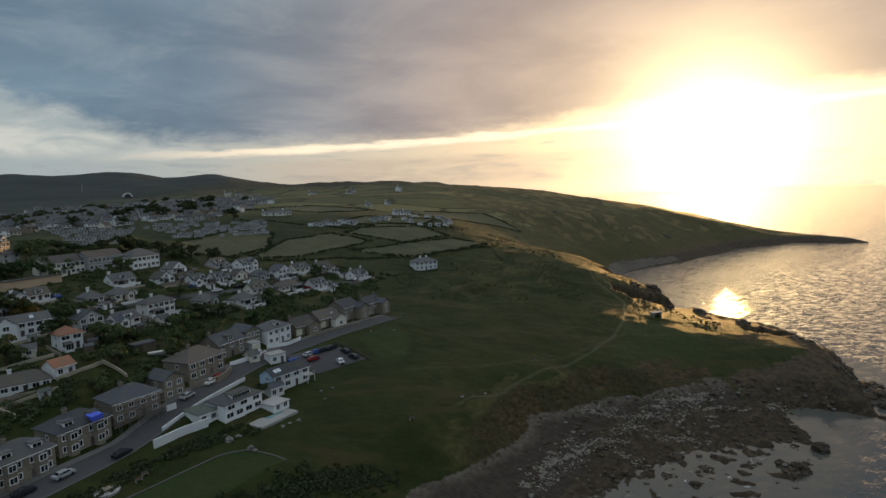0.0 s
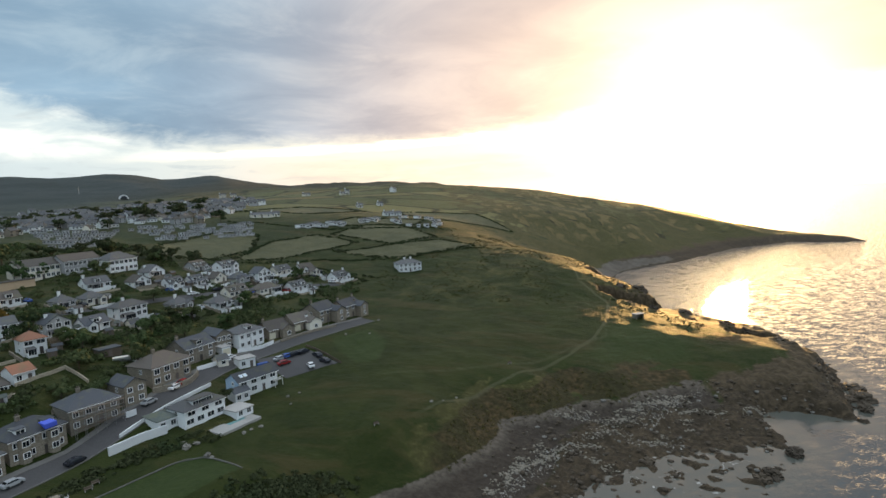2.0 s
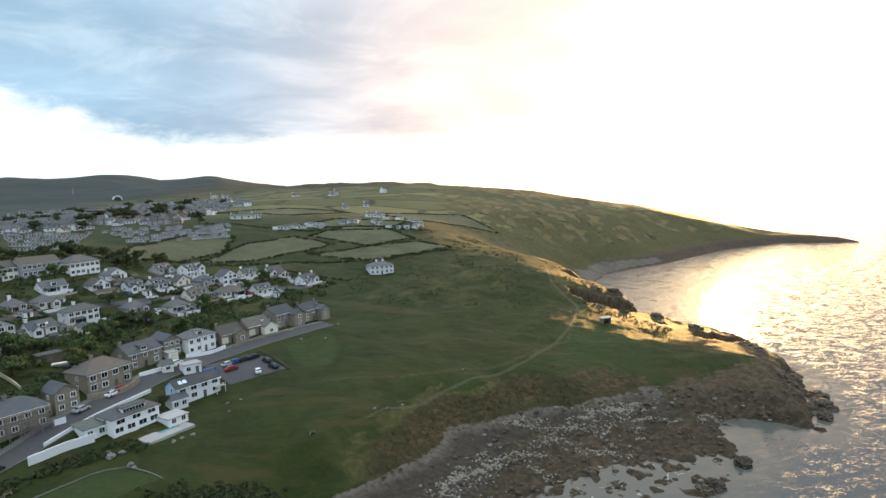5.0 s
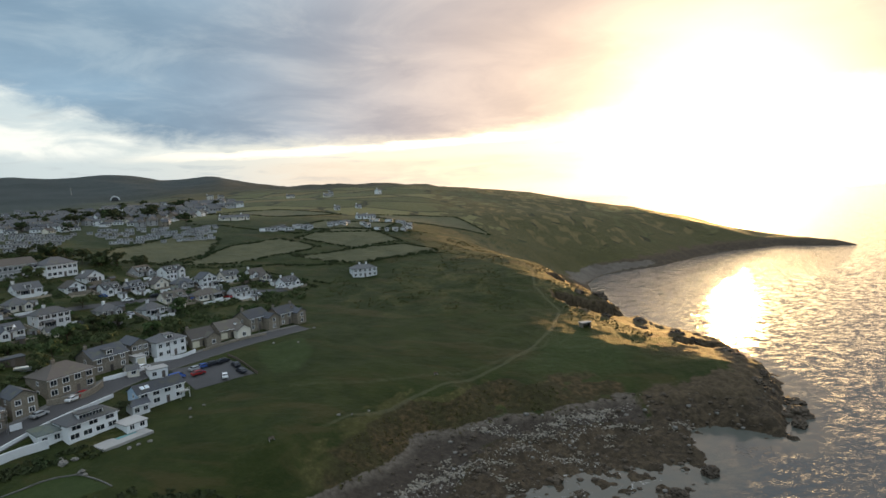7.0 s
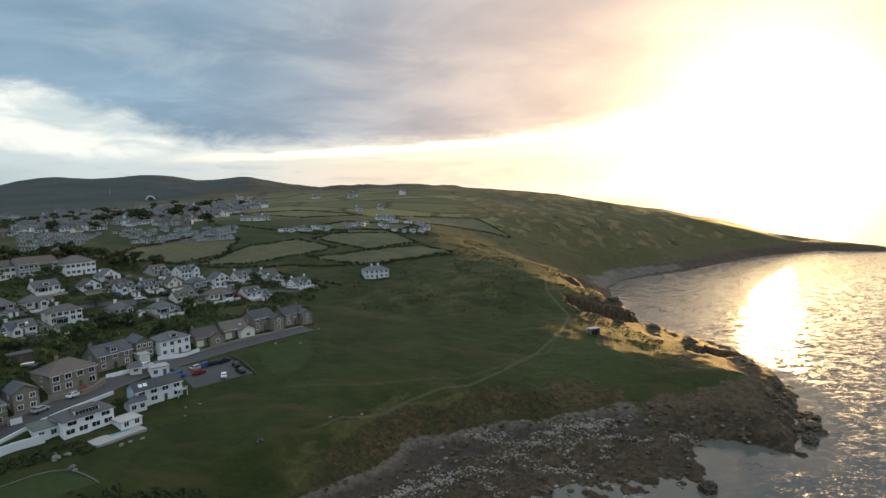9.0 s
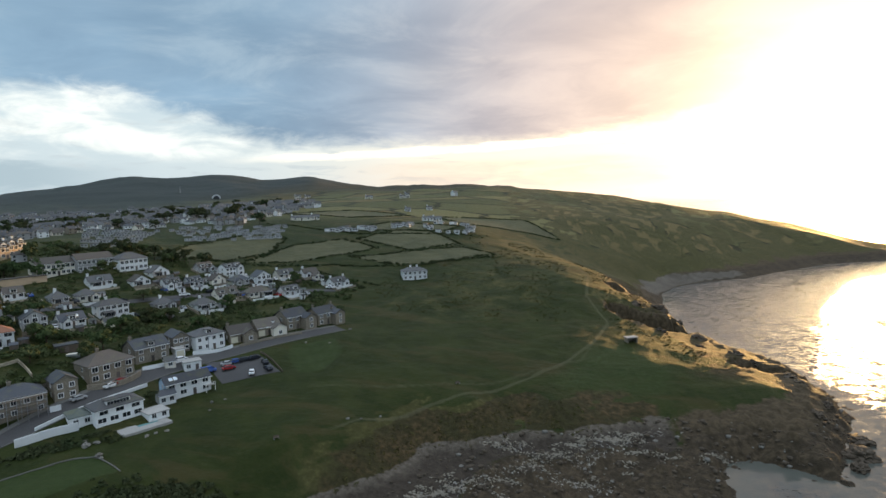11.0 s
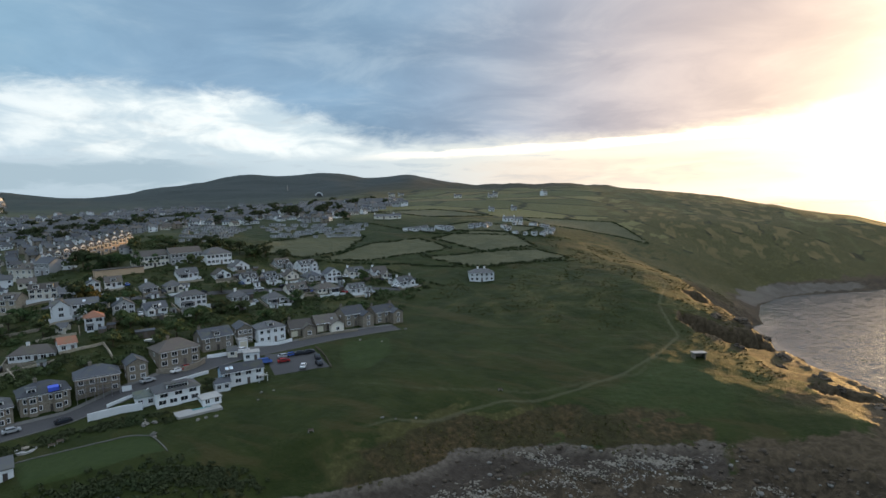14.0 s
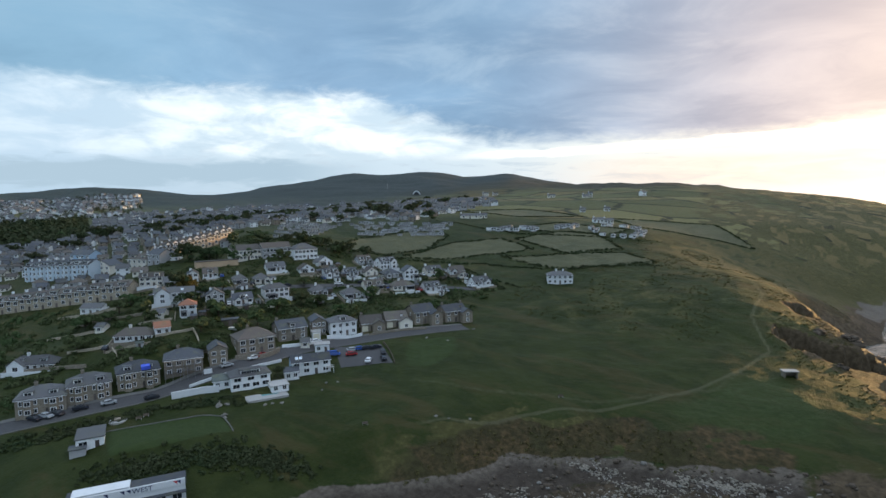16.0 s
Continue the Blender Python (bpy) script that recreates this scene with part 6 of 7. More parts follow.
def build_gardens():
    rng = random.Random(5)
    for i, (x, y, turn, w) in enumerate(GARDENS):
        c, s = math.cos(radians(turn)), math.sin(radians(turn))
        def at(u, v):
            return x + u * c - v * s, y + u * s + v * c
        for su, sv in ((w / 2 + 2.0, rng.uniform(-3, 3)), (rng.uniform(-0.4, 0.4) * w, -7.0 + rng.uniform(-1, 1))):
            if rng.random() > 0.62:
                continue
            px, py = at(su, sv)
            if is_free(px, py, -6.5):
                kind = rng.randrange(3)
                shed(px, py, turn + rng.uniform(-15, 15), rng.uniform(2.0, 3.0), rng.uniform(1.8, 2.6), (WOODM, GREYR, WHITE)[kind], (SLATE, GREENR, GREYT)[kind], ("brown wooden garden shed beside a house", "grey garden shed with green felt roof", "small white garden outhouse with grey roof")[kind])
        if rng.random() < 0.85:
            k = rng.randrange(3)
            wall_run("garden_wall", [at(-w / 2 - 1, -4.6), at(0, -4.9), at(w / 2 + 1, -4.6)], (0.9, 1.1, 0.8)[k], 0.3, (STONE, WHITE, STONE_TAN)[k], ("low grey stone wall at the foot of a garden", "low white rendered wall at the foot of a garden", "low tan stone wall at the foot of a garden")[k])
        if rng.random() < 0.6:
            wall_run("garden_wall", [at(-w / 2 - 1.6, -4.4), at(-w / 2 - 1.8, 5.0)], 1.0, 0.3, STONE, "stone boundary wall between two gardens")
    for a, b, c in (((-128, 123), (-116, 131), 0.9), ((-116, 131), (-106, 127), 0.9), ((-150, 128), (-136, 138), 1.0), ((-104, 140), (-98, 151), 0.9), ((-98, 151), (-90, 147), 0.9), ((-170, 143), (-150, 155), 1.1), ((-122, 146), (-112, 153), 0.9)):
        wall_run("garden_wall", [a, ((a[0] + b[0]) / 2 + 0.4, (a[1] + b[1]) / 2), b], c, 0.35, STONE_TAN, "old tan stone wall across the sloping gardens")


build_gardens()


# ---- cars ----
def car_model(mat, label, van=False):
    c = new("van" if van else "car")
    h = 1.95 if van else 1.45
    side = [(-2.1, 0.35), (-2.15, 0.8), (-2.05, 1.0), (-1.6, 1.02), (-1.2, h - 0.04), (-0.6, h), (0.7, h), (1.25, 0.98), (2.05, 0.82), (2.15, 0.5), (2.1, 0.3)]
    if van:
        side = [(-2.4, 0.4), (-2.4, h - 0.1), (-2.3, h), (1.0, h), (1.7, 1.15), (2.35, 1.0), (2.4, 0.4)]
    n = len(side)
    v = [(x, s * (0.86 if z < 1.05 else 0.70), z) for s in (-1, 1) for x, z in side]
    f = [tuple(range(n)), tuple(range(2 * n - 1, n - 1, -1))] + [(i, n + i, n + (i + 1) % n, (i + 1) % n) for i in range(n)]
    part("body", solid("body", [(v, f)], [mat]), c)
    if van:
        part("windscreen", solid("windscreen", [box(1.05, 1.62, -0.66, 0.66, 1.2, 1.8)], [GLASS]), c)
    else:
        part("windscreen", solid("windscreen", [([(0.76, -0.66, 1.43), (0.76, 0.66, 1.43), (1.27, 0.72, 1.02), (1.27, -0.72, 1.02)], [(0, 3, 2, 1)])], [GLASS]), c)
        part("rear_window", solid("rear_window", [([(-1.24, -0.66, 1.40), (-1.24, 0.66, 1.40), (-1.63, 0.72, 1.06), (-1.63, -0.72, 1.06)], [(0, 1, 2, 3)])], [GLASS]), c)
        for s in (-1, 1):
            part("side_window", solid("side_window", [([(-1.15, s * 0.73, 1.36), (0.65, s * 0.73, 1.38), (1.05, s * 0.86, 1.03), (-1.45, s * 0.86, 1.05)], [(0, 1, 2, 3)])], [GLASS]), c)
    w = [(math.cos(math.tau * i / 10) * 0.32, math.sin(math.tau * i / 10) * 0.32) for i in range(10)]
    wheel = solid("wheel", [([(x, s * 0.1, z) for s in (-1, 1) for x, z in w], [tuple(range(10)), tuple(range(19, 9, -1))] + [(i, 10 + i, 10 + (i + 1) % 10, (i + 1) % 10) for i in range(10)])], [BLACK])
    for x in (-1.3, 1.3):
        for y in (-0.80, 0.80):
            part("wheel", wheel, c, (x, y, 0.32))
    return tagged(c, label, "van" if van else "car", "parked cars")


CARS = [(-120.0, 194.5, 45, 1), (-108.0, 211.0, 50, 2), (-92.5, 230.0, 42, 0), (-76.0, 245.4, 40, 2), (-60.0, 259.0, 38, 1), (-84.5, 164.5, 60, 0), (-62.6, 177.0, 62, 0), (-79.5, 120.5, 65, 2), (-98.4, 97.0, 10, 2), (-96.6, 99.2, 10, 1), (-95.0, 101.4, 10, 2), (-91.6, 106.0, 62, 2), (-87.2, 111.9, 62, 1), (-73.6, 144.4, 70, 1), (-70.4, 153.4, 75, 0), (-69.4, 156.6, 75, 3), (-65.4, 175.2, 62, 0),
        (-36.4, 174.4, 112, 0), (-45.2, 176.0, 46, 3), (-47.2, 179.3, 52, 1), (-35.5, 182.4, 128, 2), (-32.4, 178.0, 136, 2), (-40.6, 185.2, 50, 2), (-43.2, 183.3, 44, 2), (-45.4, 181.4, 48, 4), (-104.0, 205.0, 50, 0), (-41.6, 272.6, 40, 0), (-39.8, 274.4, 40, 1), (-86.0, 240.0, 48, 2)]
CAR_LABELS = ["white hatchback parked", "silver hatchback parked", "dark hatchback parked", "red hatchback parked", "blue hatchback parked"]


def build_cars():
    models = {}
    rng = random.Random(44)
    drives = []
    for x, y, turn, w in GARDENS:
        if rng.random() < 0.5:
            c, s = math.cos(radians(turn)), math.sin(radians(turn))
            u, v = rng.choice((-1, 1)) * (w / 2 + 1.8), rng.uniform(-2.5, 1.5)
            drives.append((x + u * c - v * s, y + u * s + v * c, turn + 90 + rng.uniform(-6, 6), rng.randrange(5)))
    for x, y, t, c in CARS + drives:
        m = pose(x, y, height(x, y) + 0.10, 0, 0, t)
        if c in models:
            copy_thing(models[c], m)
        else:
            models[c] = car_model(CAR_PAINTS[c], CAR_LABELS[c] + " beside the road")
            models[c].matrix_world = m
    v = car_model(CAR_PAINTS[4], "blue van parked beside the small white store", True)
    v.matrix_world = pose(-50.4, 172.6, height(-50.4, 172.6) + 0.12, 0, 0, 40)


build_cars()


# ---- benches, boulders on the turf and the shelter on the headland ----
def bench(x, y, t, label):
    b = thing("bench", x, y, t, label=label, category="bench", group="benches")
    part("seat", solid("seat", [box(-0.8, 0.8, -0.25, 0.25, 0.42, 0.48)], [WOODM]), b)
    part("backrest", solid("backrest", [box(-0.8, 0.8, 0.24, 0.29, 0.5, 0.9)], [WOODM]), b)
    for s in (-0.65, 0.65):
        part("leg", solid("leg", [box(s - 0.05, s + 0.05, -0.22, 0.22, -0.2, 0.42)], [CONC]), b)


for bx, by, bt in ((-71.4, 110.6, 50), (-71.0, 112.6, 50), (-13.8, 140.2, 40), (30.0, 186.0, 35)):
    bench(bx, by, bt, "weathered wooden bench on the turf")


def build_shelter():
    s = thing("shelter", 96.0, 234.0, 20, label="low stone shelter with a concrete slab roof on the headland", category="shelter")
    part("back_wall", solid("back_wall", [box(-2.2, 2.2, 1.3, 1.7, -1, 2.0)], [STONE]), s)
    for x in (-2.2, 1.8):
        part("side_wall", solid("side_wall", [box(x, x + 0.4, -0.8, 1.296, -1, 2.0)], [STONE]), s)
    part("roof", solid("roof", [box(-2.6, 2.6, -1.1, 2.0, 2.004, 2.25)], [CONC]), s)
    part("seat", solid("seat", [box(-1.79, 1.79, 0.7, 1.29, 0.3, 0.5)], [WOODM]), s)


build_shelter()
patio = thing("round_patio", -76.3, 107.5, 50, label="round paved patio with a low rim beside the green", category="patio")
part("paving", solid("paving", [([(2.4 * math.cos(math.tau * i / 24), 2.4 * math.sin(math.tau * i / 24), z) for z in (-0.6, 0.22) for i in range(24)], [tuple(range(24, 48))] + [(i, (i + 1) % 24, 24 + (i + 1) % 24, 24 + i) for i in range(24)])], [CONC]), patio)
part("planter", solid("planter", [rings([(0.7, 0.7, 0.22), (0.8, 0.8, 0.75)])], [STONE]), patio)


def lamp_post(x, y, t):
    p = thing("street_lamp", x, y, t, label="slim grey street lamp beside the road", category="street lamp", group="street lamps")
    part("pole", solid("pole", [pole_mesh((0, 0, -0.5), (0, 0, 5.6), 0.07)], [METAL]), p)
    part("arm", solid("arm", [pole_mesh((0, 0, 5.55), (0, -1.0, 5.75), 0.05)], [METAL]), p)
    part("lantern", solid("lantern", [rings([(0.14, 0.3, 5.66), (0.16, 0.32, 5.72), (0.1, 0.22, 5.84)])], [METAL]), p, (0, -1.1, 0))


for lx, ly in ((-91.0, 112.2), (-80.6, 133.0), (-70.4, 160.4), (-58.4, 187.6), (-35.6, 211.6)):
    lamp_post(lx, ly, 55)


def rock_shape(seed, n=2):
    bm = bmesh.new()
    bmesh.ops.create_icosphere(bm, subdivisions=n, radius=1.0)
    for v in bm.verts:
        p = v.co.copy()
        k = 1 + 0.5 * noise.noise(p * 1.2 + Vector((seed, 0, 0))) + 0.35 * noise.noise(p * 2.9 + Vector((0, seed, 0))) + 0.16 * noise.noise(p * 6.5 + Vector((0, 0, seed)))
        v.co = Vector((p.x * k, p.y * k * 0.85, p.z * k * 0.62))
    me = bpy.data.meshes.new("rock")
    bm.to_mesh(me)
    bm.free()
    return me


ROCKS = [rock_shape(s, 4) for s in (1.5, 4.2, 7.9, 11.3)]


def boulder(x, y, r, mat, label, i, sink=0.25):
    key = ("rock", i % 4, mat.name)
    if key not in CACHE:
        me = ROCKS[i % 4].copy()
        me.materials.append(mat)
        CACHE[key] = me
    ob = new("boulder", CACHE[key])
    ob.matrix_world = pose(x, y, height(x, y) + r * (0.5 - sink), 0, 0, i * 47) @ Matrix.Diagonal((r, r, r, 1))
    return tagged(ob, label, "boulder", "boulders")


SPOT_ROCKS = [(1.3, 154.7, 0.48), (4.8, 156.2, 0.34), (9.1, 161.8, 0.41), (-57.8, 127.1, 1.02), (-56.0, 128.6, 0.75), (-59.0, 128.5, 0.61), (-51.8, 123.9, 0.82), (-50.6, 123.0, 0.54), (-43.3, 138.2, 0.54), (-45.2, 136.2, 0.48), (-46.6, 134.6, 0.54), (-39.8, 155.0, 0.48), (-37.0, 157.5, 0.41), (-38.2, 151.0, 0.41), (-28.0, 202.0, 0.54), (-17.0, 222.0, 0.68), (-19.4, 203.0, 0.41)]
for i, (bx, by, br) in enumerate(SPOT_ROCKS):
    boulder(bx, by, br, ROCKP, "pale granite boulder lying on the grass", i)
for i, (bx, by, br) in enumerate([(147.4, 172.5, 4.2), (101.0, 139.5, 2.6), (88.0, 129.0, 2.4), (84.0, 127.6, 2.0), (153.0, 182.0, 3.2), (143.0, 165.0, 2.6), (60.0, 141.0, 1.8)]):
    ob = boulder(bx, by, br, ROCKM, "dark wet sea rock standing in the water", i, 0.1)
    ob.location.z = 0.3
for i, (bx, by, br) in enumerate([(121, 297, 4.6), (133, 307, 3.8), (131, 262, 3.4), (136, 234, 2.8), (146, 214, 3.1), (151, 198, 2.4), (110, 294, 3.0), (114, 262, 2.6), (126, 246, 2.1), (143, 188, 2.4), (147, 206, 2.1), (139, 226, 1.8), (139, 276, 2.8), (146, 284, 2.2)]):
    boulder(bx, by, br, ROCKM, "brown craggy rock outcrop on the headland", i, 0.72)


def scatter_rocks():
    """Loose stones of the shelf and the shingle: past counting, one object."""
    rng = np.random.RandomState(5)
    base = rock_shape(2.2, 1)
    bv = np.array([v.co[:] for v in base.vertices])
    bf = np.array([p.vertices[:] for p in base.polygons])
    n = 9000
    x, y = rng.uniform(-40, 158, n), rng.uniform(95, 290, n)
    z, s = on_land(x, y), shore(x, y)
    ok = (z > -0.6) & (z < 7.0) & (s > -3) & (s < 60) & (x - 0.5 * (y - 130) > 10 * rng.rand(n) ** 0.3 + 6)
    x, y, z = x[ok], y[ok], z[ok]
    m = len(x)
    r = 0.25 + 0.9 * rng.rand(m) ** 3
    a = rng.uniform(0, 6.28, m)
    c, sn = np.cos(a), np.sin(a)
    v = np.stack([x[:, None] + r[:, None] * (bv[:, 0] * c[:, None] - bv[:, 1] * sn[:, None]), y[:, None] + r[:, None] * (bv[:, 0] * sn[:, None] + bv[:, 1] * c[:, None]), z[:, None] + r[:, None] * bv[:, 2]], 2).reshape(-1, 3)
    f = (bf[None] + (np.arange(m) * len(bv))[:, None, None]).reshape(-1, 3)
    which = np.repeat((rng.rand(m) < 0.12).astype(int), len(bf))
    me = quick_mesh("shore_stones", v, f, [ROCKM, ROCKP], which)
    tagged(new("shore_stones", me), "dark weedy stones and pale pebbles strewn over the shore", "stones", kind="stuff")


scatter_rocks()
BANKS = [([(41, 161), (47, 163), (52, 165)], 3.0, 90), ([(51, 154), (56, 159), (62, 163)], 2.2, 150), ([(62, 163), (70, 167.5), (79, 170.5), (87, 171)], 4.0, 420), ([(82, 164), (88, 165), (93, 164)], 1.8, 70),
         ([(14, 125), (22, 135), (28, 140.5), (34, 144.5)], 2.4, 260), ([(34, 144.5), (42, 147), (49, 149.5)], 1.6, 110), ([(44, 144), (47, 139), (50, 136)], 1.6, 60), ([(63, 150.5), (70, 151.5)], 1.3, 30), ([(100, 162), (106, 165), (111, 167)], 1.6, 60),
         ([(24, 118), (36, 124), (46, 128)], 2.5, 80), ([(79, 157), (82, 161)], 1.4, 30)]


def pale_slabs():
    """Banks of pale flat stones thrown up among the weed: past counting, one object."""
    rng = np.random.RandomState(15)
    base = rock_shape(6.1, 1)
    bv = np.array([v.co[:] for v in base.vertices])
    bf = np.array([p.vertices[:] for p in base.polygons])
    xs, ys = [], []
    for line, wide, n in BANKS:
        n *= 2
        n_lump = max(4, n // 16)
        seat = rng.randint(n_lump, size=n)
        k = np.linspace(0.02, 0.98, n_lump)[seat] * (len(line) - 1) + rng.normal(size=n) * 0.03
        i = np.clip(k.astype(int), 0, len(line) - 2)
        c = np.array(line)[i] + (np.array(line)[i + 1] - np.array(line)[i]) * (k - i)[:, None]
        lump = rng.normal(size=(n_lump, 2)) * wide * 0.5
        c = c + lump[seat] + rng.normal(size=(n, 2)) * np.array([0.95, 0.5])
        xs.append(c[:, 0])
        ys.append(c[:, 1])
    x, y = np.concatenate(xs), np.concatenate(ys)
    z = on_land(x, y)
    ok = z > 0.1
    x, y, z = x[ok], y[ok], z[ok]
    m = len(x)
    r = 0.13 + 0.34 * rng.rand(m) ** 2
    a = rng.uniform(0, 6.28, m)
    c, sn = np.cos(a)[:, None], np.sin(a)[:, None]
    r = r[:, None]
    v = np.stack([x[:, None] + r * (bv[:, 0] * c - bv[:, 1] * sn), y[:, None] + r * (bv[:, 0] * sn + bv[:, 1] * c), z[:, None] + 0.05 + 0.7 * r * bv[:, 2]], 2).reshape(-1, 3)
    f = (bf[None] + (np.arange(m) * len(bv))[:, None, None]).reshape(-1, 3)
    tagged(new("pale_stones", quick_mesh("pale_stones", v, f, [SLABM])), "banks of pale flat stones among dark weed", "stones", kind="stuff")


pale_slabs()


# ---- plants ----
def leaf_clumps(cx, cy, cz, r, per, rng, flat=0.8, most=1.1):
    """Leaf quads on the shells of many clumps, as arrays."""
    n = len(cx)
    d = rng.normal(size=(n, per, 3))
    d /= np.linalg.norm(d, axis=2, keepdims=True)
    d[:, :, 2] = np.abs(d[:, :, 2]) * 1.1 - 0.15
    rad = r[:, None] * (0.62 + 0.45 * rng.rand(n, per))
    c = np.stack([cx[:, None] + d[:, :, 0] * rad, cy[:, None] + d[:, :, 1] * rad, cz[:, None] + d[:, :, 2] * rad * flat], 2)
    u = rng.normal(size=(n, per, 3))
    u -= d * np.sum(u * d, axis=2, keepdims=True) * 0.8
    u /= np.linalg.norm(u, axis=2, keepdims=True)
    w = np.cross(d + 0.5 * rng.normal(size=d.shape), u)
    w /= np.linalg.norm(w, axis=2, keepdims=True)
    s = (np.minimum(r, most)[:, None] * (0.17 + 0.16 * rng.rand(n, per)))[:, :, None]
    v = np.stack([c - u * s - w * s * 0.6, c + u * s * 0.8 - w * s * 0.7, c + u * s + w * s * 0.6, c - u * s * 0.7 + w * s * 0.8], 2).reshape(-1, 3)
    return v, np.arange(len(v)).reshape(-1, 4)


def tree_model(seed, h, spread_r, leaf, label):
    rng = np.random.RandomState(seed)
    t = new("tree")
    pcs = []
    def limb(a, b, r0, r1):
        a, b = Vector(a), Vector(b)
        d = (b - a).normalized()
        u = d.orthogonal().normalized()
        w = d.cross(u)
        v = [tuple(p + u * r * math.cos(k) + w * r * math.sin(k)) for p, r in ((a, r0), (b, r1)) for k in [math.tau * i / 6 for i in range(6)]]
        pcs.append((v, [(i, (i + 1) % 6, 6 + (i + 1) % 6, 6 + i) for i in range(6)]))
    limb((0, 0, -0.5), (0.1, 0, h * 0.45), 0.22, 0.14)
    tips = []
    for i in range(6):
        a = math.tau * i / 6 + rng.uniform(-0.4, 0.4)
        tip = (math.cos(a) * spread_r * 0.6, math.sin(a) * spread_r * 0.6, h * rng.uniform(0.55, 0.85))
        limb((0.1, 0, h * 0.4), tip, 0.11, 0.04)
        tips.append(tip)
    tips.append((0, 0, h * 0.9))
    part("trunk", solid("trunk", pcs, [BARK]), t)
    k = 16
    base = np.array([tips[rng.randint(len(tips))] for _ in range(k)])
    c = base + rng.normal(size=(k, 3)) * np.array([spread_r, spread_r, h * 0.35]) * 0.3
    v, f = leaf_clumps(c[:, 0], c[:, 1], c[:, 2], rng.uniform(0.3, 0.55, k) * spread_r, 90, rng)
    part("crown", quick_mesh("crown", v, f, [leaf]), t)
    return tagged(t, label, "tree")


def build_trees():
    rng = random.Random(12)
    kinds = [tree_model(1, 6.0, 3.0, LEAF, "bushy green garden tree"), tree_model(2, 7.5, 3.4, LEAF_DARK, "dark evergreen tree among the houses"), tree_model(3, 4.5, 2.6, LEAF, "low rounded garden tree"), tree_model(4, 5.0, 3.2, LEAF_GOLD, "golden-leaved tree beside the white gabled house")]
    first = [True] * 4
    spots = [(-137, 181, 3), (-135, 178, 3), (-83, 160, 0), (-95, 152, 2), (-86, 171, 0), (-80, 187, 2), (-108, 168, 0), (-116, 164, 1), (-99, 171, 2), (-122, 177, 1), (-70, 226, 0), (-84, 205, 2), (-66, 138, 2), (-56, 150, 1), (-54, 153, 2)]
    for i in range(60):
        x, y = rng.uniform(-150, -50), rng.uniform(105, 275)
        if is_free(x, y, 0.5) and near_line(ROAD_LINE, np.array([x]), np.array([y]))[0] > 7 and x < np.interp(y, [q[1] for q in ROAD_LINE], [q[0] for q in ROAD_LINE]) - 8:
            spots.append((x, y, rng.choice((0, 1, 2, 2))))
    for i in range(120):
        side, far = rng.uniform(-66, -24), rng.uniform(430, 800)
        if not is_free(80 + far * math.sin(radians(side)), 12 + far * math.cos(radians(side)), -1.5) or 80 + far * math.sin(radians(side)) > -125:
            continue
        spots.append((80 + far * math.sin(radians(side)), 12 + far * math.cos(radians(side)), 1))
    for i in range(120):
        x, y = rng.uniform(-480, -165), rng.uniform(235, 560)
        if is_free(x, y, -1.0) and not (-270 < x < -100 and 255 < y < 410):
            spots.append((x, y, rng.choice((0, 1, 1))))
    for i in range(0, 15, 2):
        spots.append((-168 + 4.4 * i + rng.uniform(-2, 2), 252 + 1.7 * i + rng.uniform(-3, 3), 1))
    for i in range(9):
        spots.append((-176 + 3.4 * i, 208 + 2.0 * i + rng.uniform(-4, 4), rng.choice((0, 1))))
    for x, y, k in spots:
        s = rng.uniform(0.75, 1.25) * (0.45 if x > -70 and y < 160 else 1.0)
        m = pose(x, y, height(x, y), 0, 0, rng.uniform(0, 360))
        if first[k]:
            kinds[k].matrix_world, first[k] = m, False
        else:
            copy_thing(kinds[k], m).scale = (s, s, s * rng.uniform(0.85, 1.1))


build_trees()


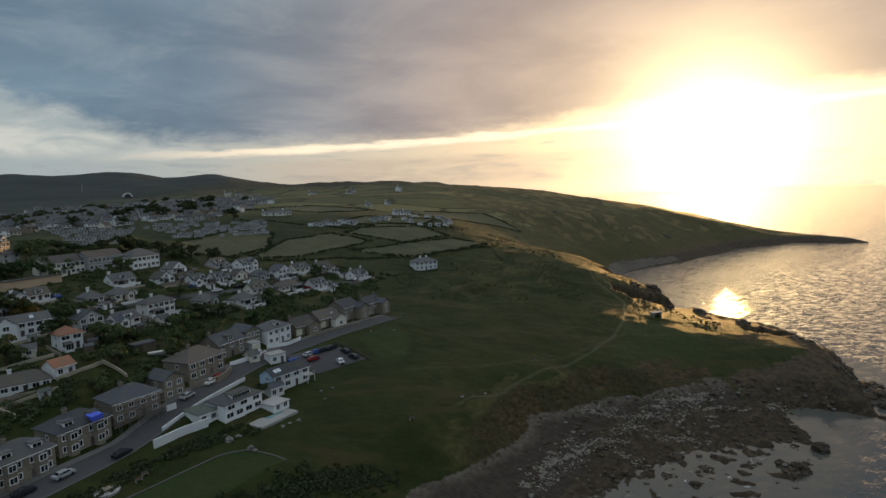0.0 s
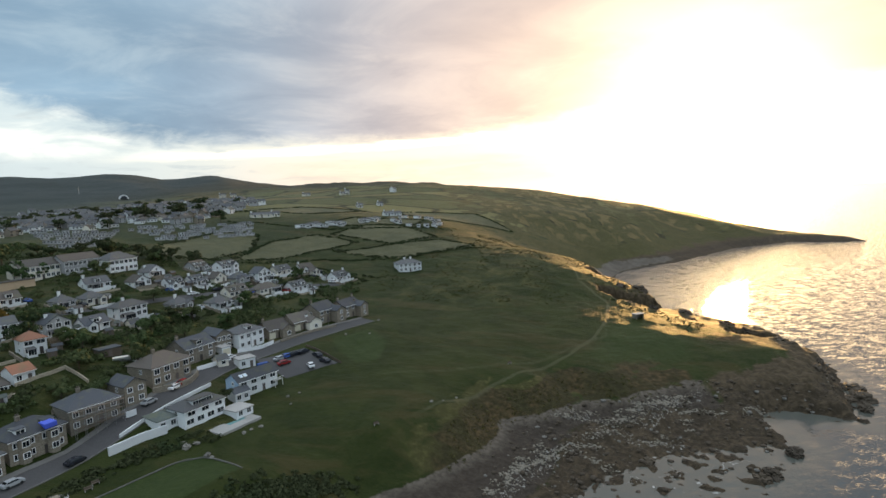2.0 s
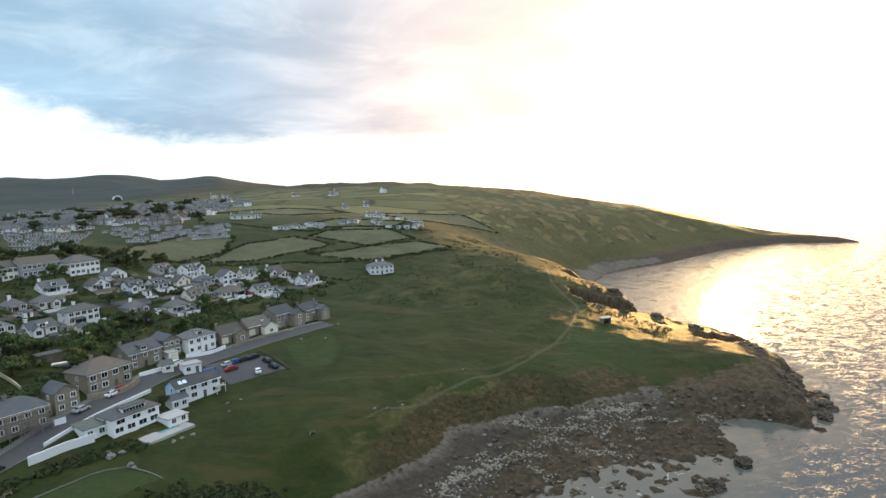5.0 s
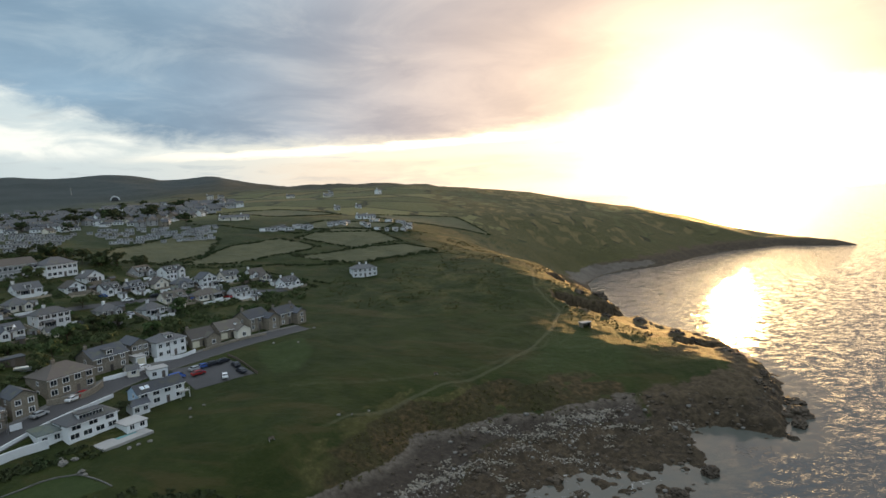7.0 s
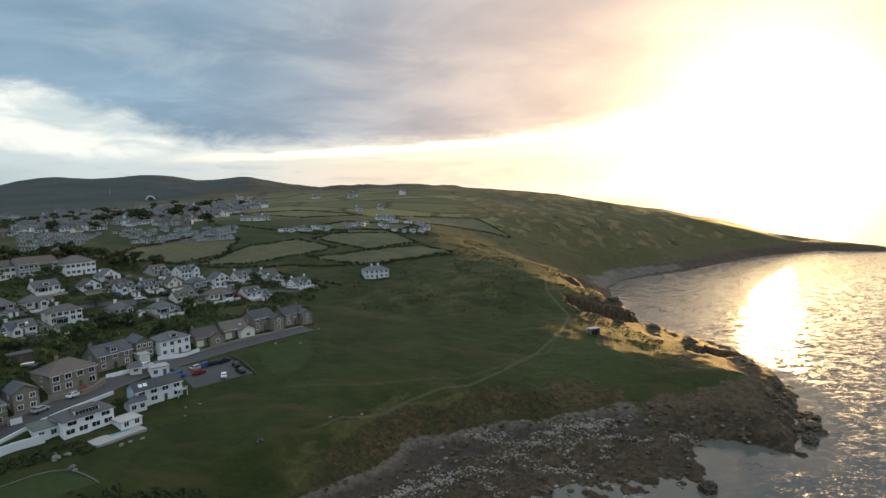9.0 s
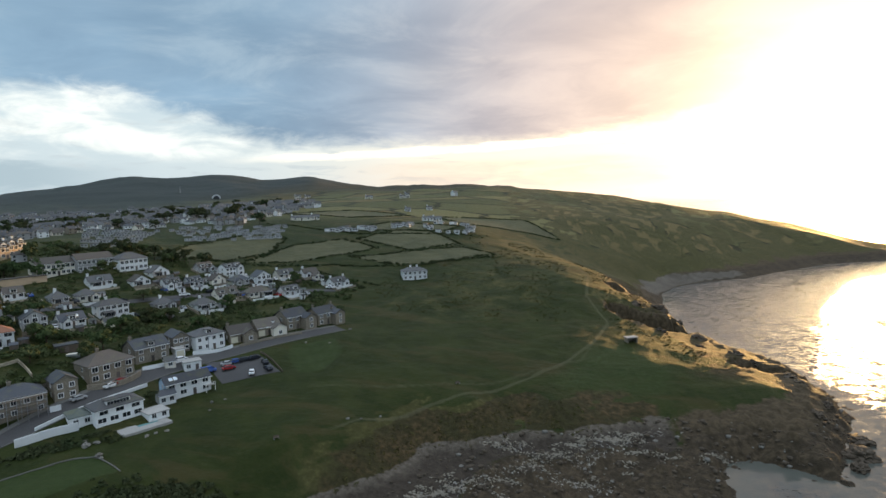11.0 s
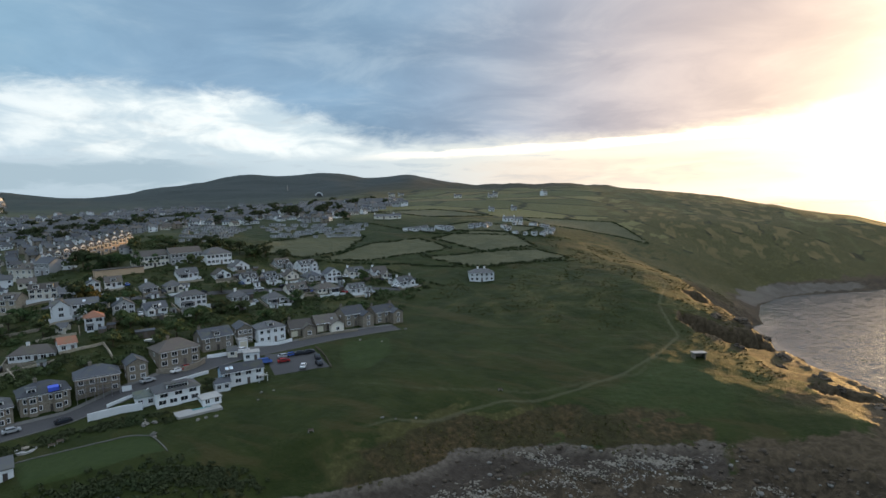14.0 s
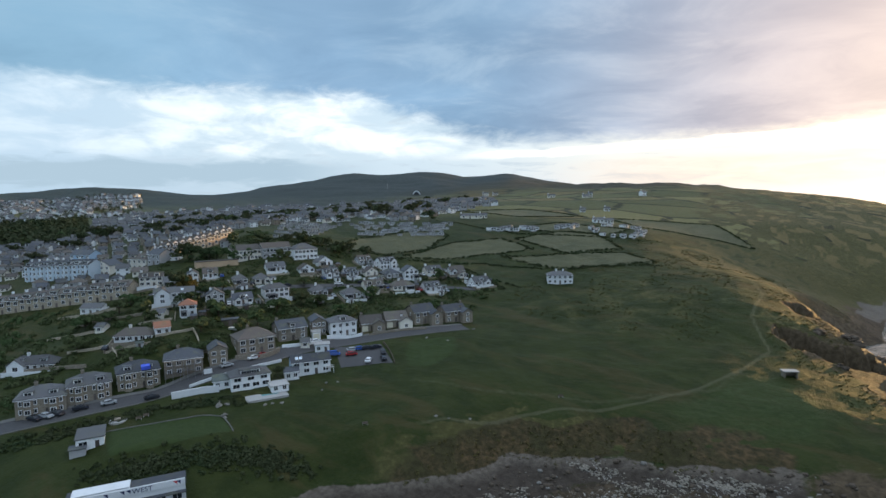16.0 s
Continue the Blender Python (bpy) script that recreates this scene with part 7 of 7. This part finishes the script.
def build_shrubs():
    rng = np.random.RandomState(8)
    # gardens
    n = 15000
    x, y = rng.uniform(-205, -28, n), rng.uniform(85, 300, n)
    ok = (y < 292 + 0.1 * x) & (near_line(ROAD_LINE, x, y) > 6.5) & (near_line(UPPER_ROAD, x, y) > 3.2)
    road_x = np.interp(y, [q[1] for q in ROAD_LINE], [q[0] for q in ROAD_LINE])
    ok &= (x < road_x - 6.5) & (rough_noise(x, y, 24, 3, 0.6) > -0.06)
    ok &= (near_line(ROAD_LINE, x, y) > 10) | (rng.rand(n) < 0.3)
    for a, b, c in BUILT:
        if a > -230:
            ok &= (x - a) ** 2 + (y - b) ** 2 > 20
    for o in scene.objects:
        if o.parent is None and o.type == "EMPTY" and -240 < o.location.x < -20 and "house" in o.name:
            t = o.rotation_euler.z
            lx, ly = (x - o.location.x) * math.cos(t) + (y - o.location.y) * math.sin(t), -(x - o.location.x) * math.sin(t) + (y - o.location.y) * math.cos(t)
            ok &= ~((np.abs(lx) < 7.5) & (ly > -2.5) & (ly < 10))
    x, y = x[ok], y[ok]
    r = 0.45 + 1.2 * rng.rand(len(x)) ** 2
    v, f = leaf_clumps(x, y, on_land(x, y) + 0.15 * r, r, 40, rng, 0.9)
    tagged(new("garden_shrubs", quick_mesh("garden_shrubs", v, f, [LEAF])), "dense dark green garden shrubs between the houses", "shrubs", kind="stuff")
    # the wooded slope beyond the town
    n = 1500
    a, q = np.radians(rng.uniform(-70, -59.8, n)), rng.uniform(560, 850, n)
    b, w = np.radians(rng.uniform(-69, -55.5, 420)), rng.uniform(850, 1200, 420)
    a, q = np.append(a, b), np.append(q, w)
    x, y = 80 + q * np.sin(a), 12 + q * np.cos(a)
    r = np.append(rng.uniform(2.5, 5.0, n), rng.uniform(1.6, 3.4, 420))
    v, f = leaf_clumps(x, y, on_land(x, y) + 0.6 * r, r, 26, rng, 1.2, 4.0)
    tagged(new("far_woods", quick_mesh("far_woods", v, f, [LEAF_DARK])), "dark woods on the slope beyond the town", "woods", kind="stuff")
    # hedges round the fields and down the lanes
    hx, hy = [], []
    lines = [f + f[:1] for f in FIELDS] + [[(-170, 262), (-128, 278), (-92, 292), (-50, 312), (-10, 322), (40, 345)], [(-104, 76), (-90, 94), (-80, 108), (-73, 119)], [(-102, 74), (-88, 92), (-78.5, 106.5), (-72, 117)], [(-100, 72), (-86.5, 90), (-77, 105), (-70.5, 116)], [(-71.5, 119.5), (-66, 126), (-61, 130.5), (-55, 133.5)], [(-70, 117.5), (-64, 124), (-58.5, 128.5), (-52, 131.5)], [(-72.5, 117), (-66.5, 122), (-60, 127)], [(-60, 300), (-40, 290), (-20, 285)], [(-130, 400), (-60, 385), (20, 408)]]
    for hx0, hy0, ht, hw, _ in ROW_B + ROW_C + ROW_D:
        c, s = math.cos(radians(ht)), math.sin(radians(ht))
        ax, ay = hx0 + c * (hw / 2 + 1.6), hy0 + s * (hw / 2 + 1.6)
        lines.append([(ax - s * 4, ay + c * 4), (ax + s * 9, ay - c * 9), (ax + s * 9 - c * hw * 0.8, ay - c * 9 - s * hw * 0.8)])
    for line in lines:
        for (ax, ay), (bx, by) in zip(line, line[1:]):
            k = int(math.hypot(bx - ax, by - ay) / 0.6)
            t = rng.rand(k)
            hx += list(ax + (bx - ax) * t + rng.normal(size=k) * 0.7)
            hy += list(ay + (by - ay) * t + rng.normal(size=k) * 0.7)
    # the overgrown bank between the green and the beach
    t = rng.rand(620)
    hx += list(np.interp(t, [0, 0.55, 1], [-58, -39, -22]) + rng.normal(size=620) * 2.6)
    hy += list(np.interp(t, [0, 0.55, 1], [89, 112, 122]) + rng.normal(size=620) * 2.0)
    hx, hy = np.array(hx), np.array(hy)
    r = 0.4 + 0.6 * rng.rand(len(hx))
    v, f = leaf_clumps(hx, hy, on_land(hx, hy) + 0.1, r, 30, rng, 0.9)
    tagged(new("hedges", quick_mesh("hedges", v, f, [LEAF_DARK])), "dark overgrown hedges between the fields", "hedges", kind="stuff")
    # heath and bracken on the scarp, the headland and the moor
    n = 26000
    x, y = rng.uniform(-60, 150, n), rng.uniform(95, 420, n)
    z, s = on_land(x, y), shore(x, y)
    e = 1.5
    slope = np.hypot(on_land(x + e, y) - z, on_land(x, y + e) - z) / e
    scarp = (z > 6.3) & (z < 12.2) & (x < 75) & (x > 4) & (slope > 0.25)
    heath = (rough_noise(x, y, 40, 4, 0.2) > 0.05) & (z > 14) & ((y > 250) | (x > 92)) & (s > 14) & (rng.rand(n) < 0.8)
    green = inside([(52, 196), (80, 232), (100, 234), (120, 205), (105, 188), (60, 182)], x, y, 1) > 0.4
    ok = (scarp | heath) & ~green & (near_line(PATH_LINE, x, y) > 2.2) & (x > -20) & (np.hypot(x + 3.3, y - 304) > 14)
    for fpoly in FIELDS:
        ok &= inside(fpoly, x, y, 0.5) < 0.4
    x, y, z = x[ok], y[ok], z[ok]
    r = 0.25 + 0.5 * rng.rand(len(x)) ** 2
    v, f = leaf_clumps(x, y, z, r, 16, rng, 0.6)
    tagged(new("heath", quick_mesh("heath", v, f, [HEATH])), "brown bracken and heath tussocks on the rough slopes", "heath", kind="stuff")


build_shrubs()
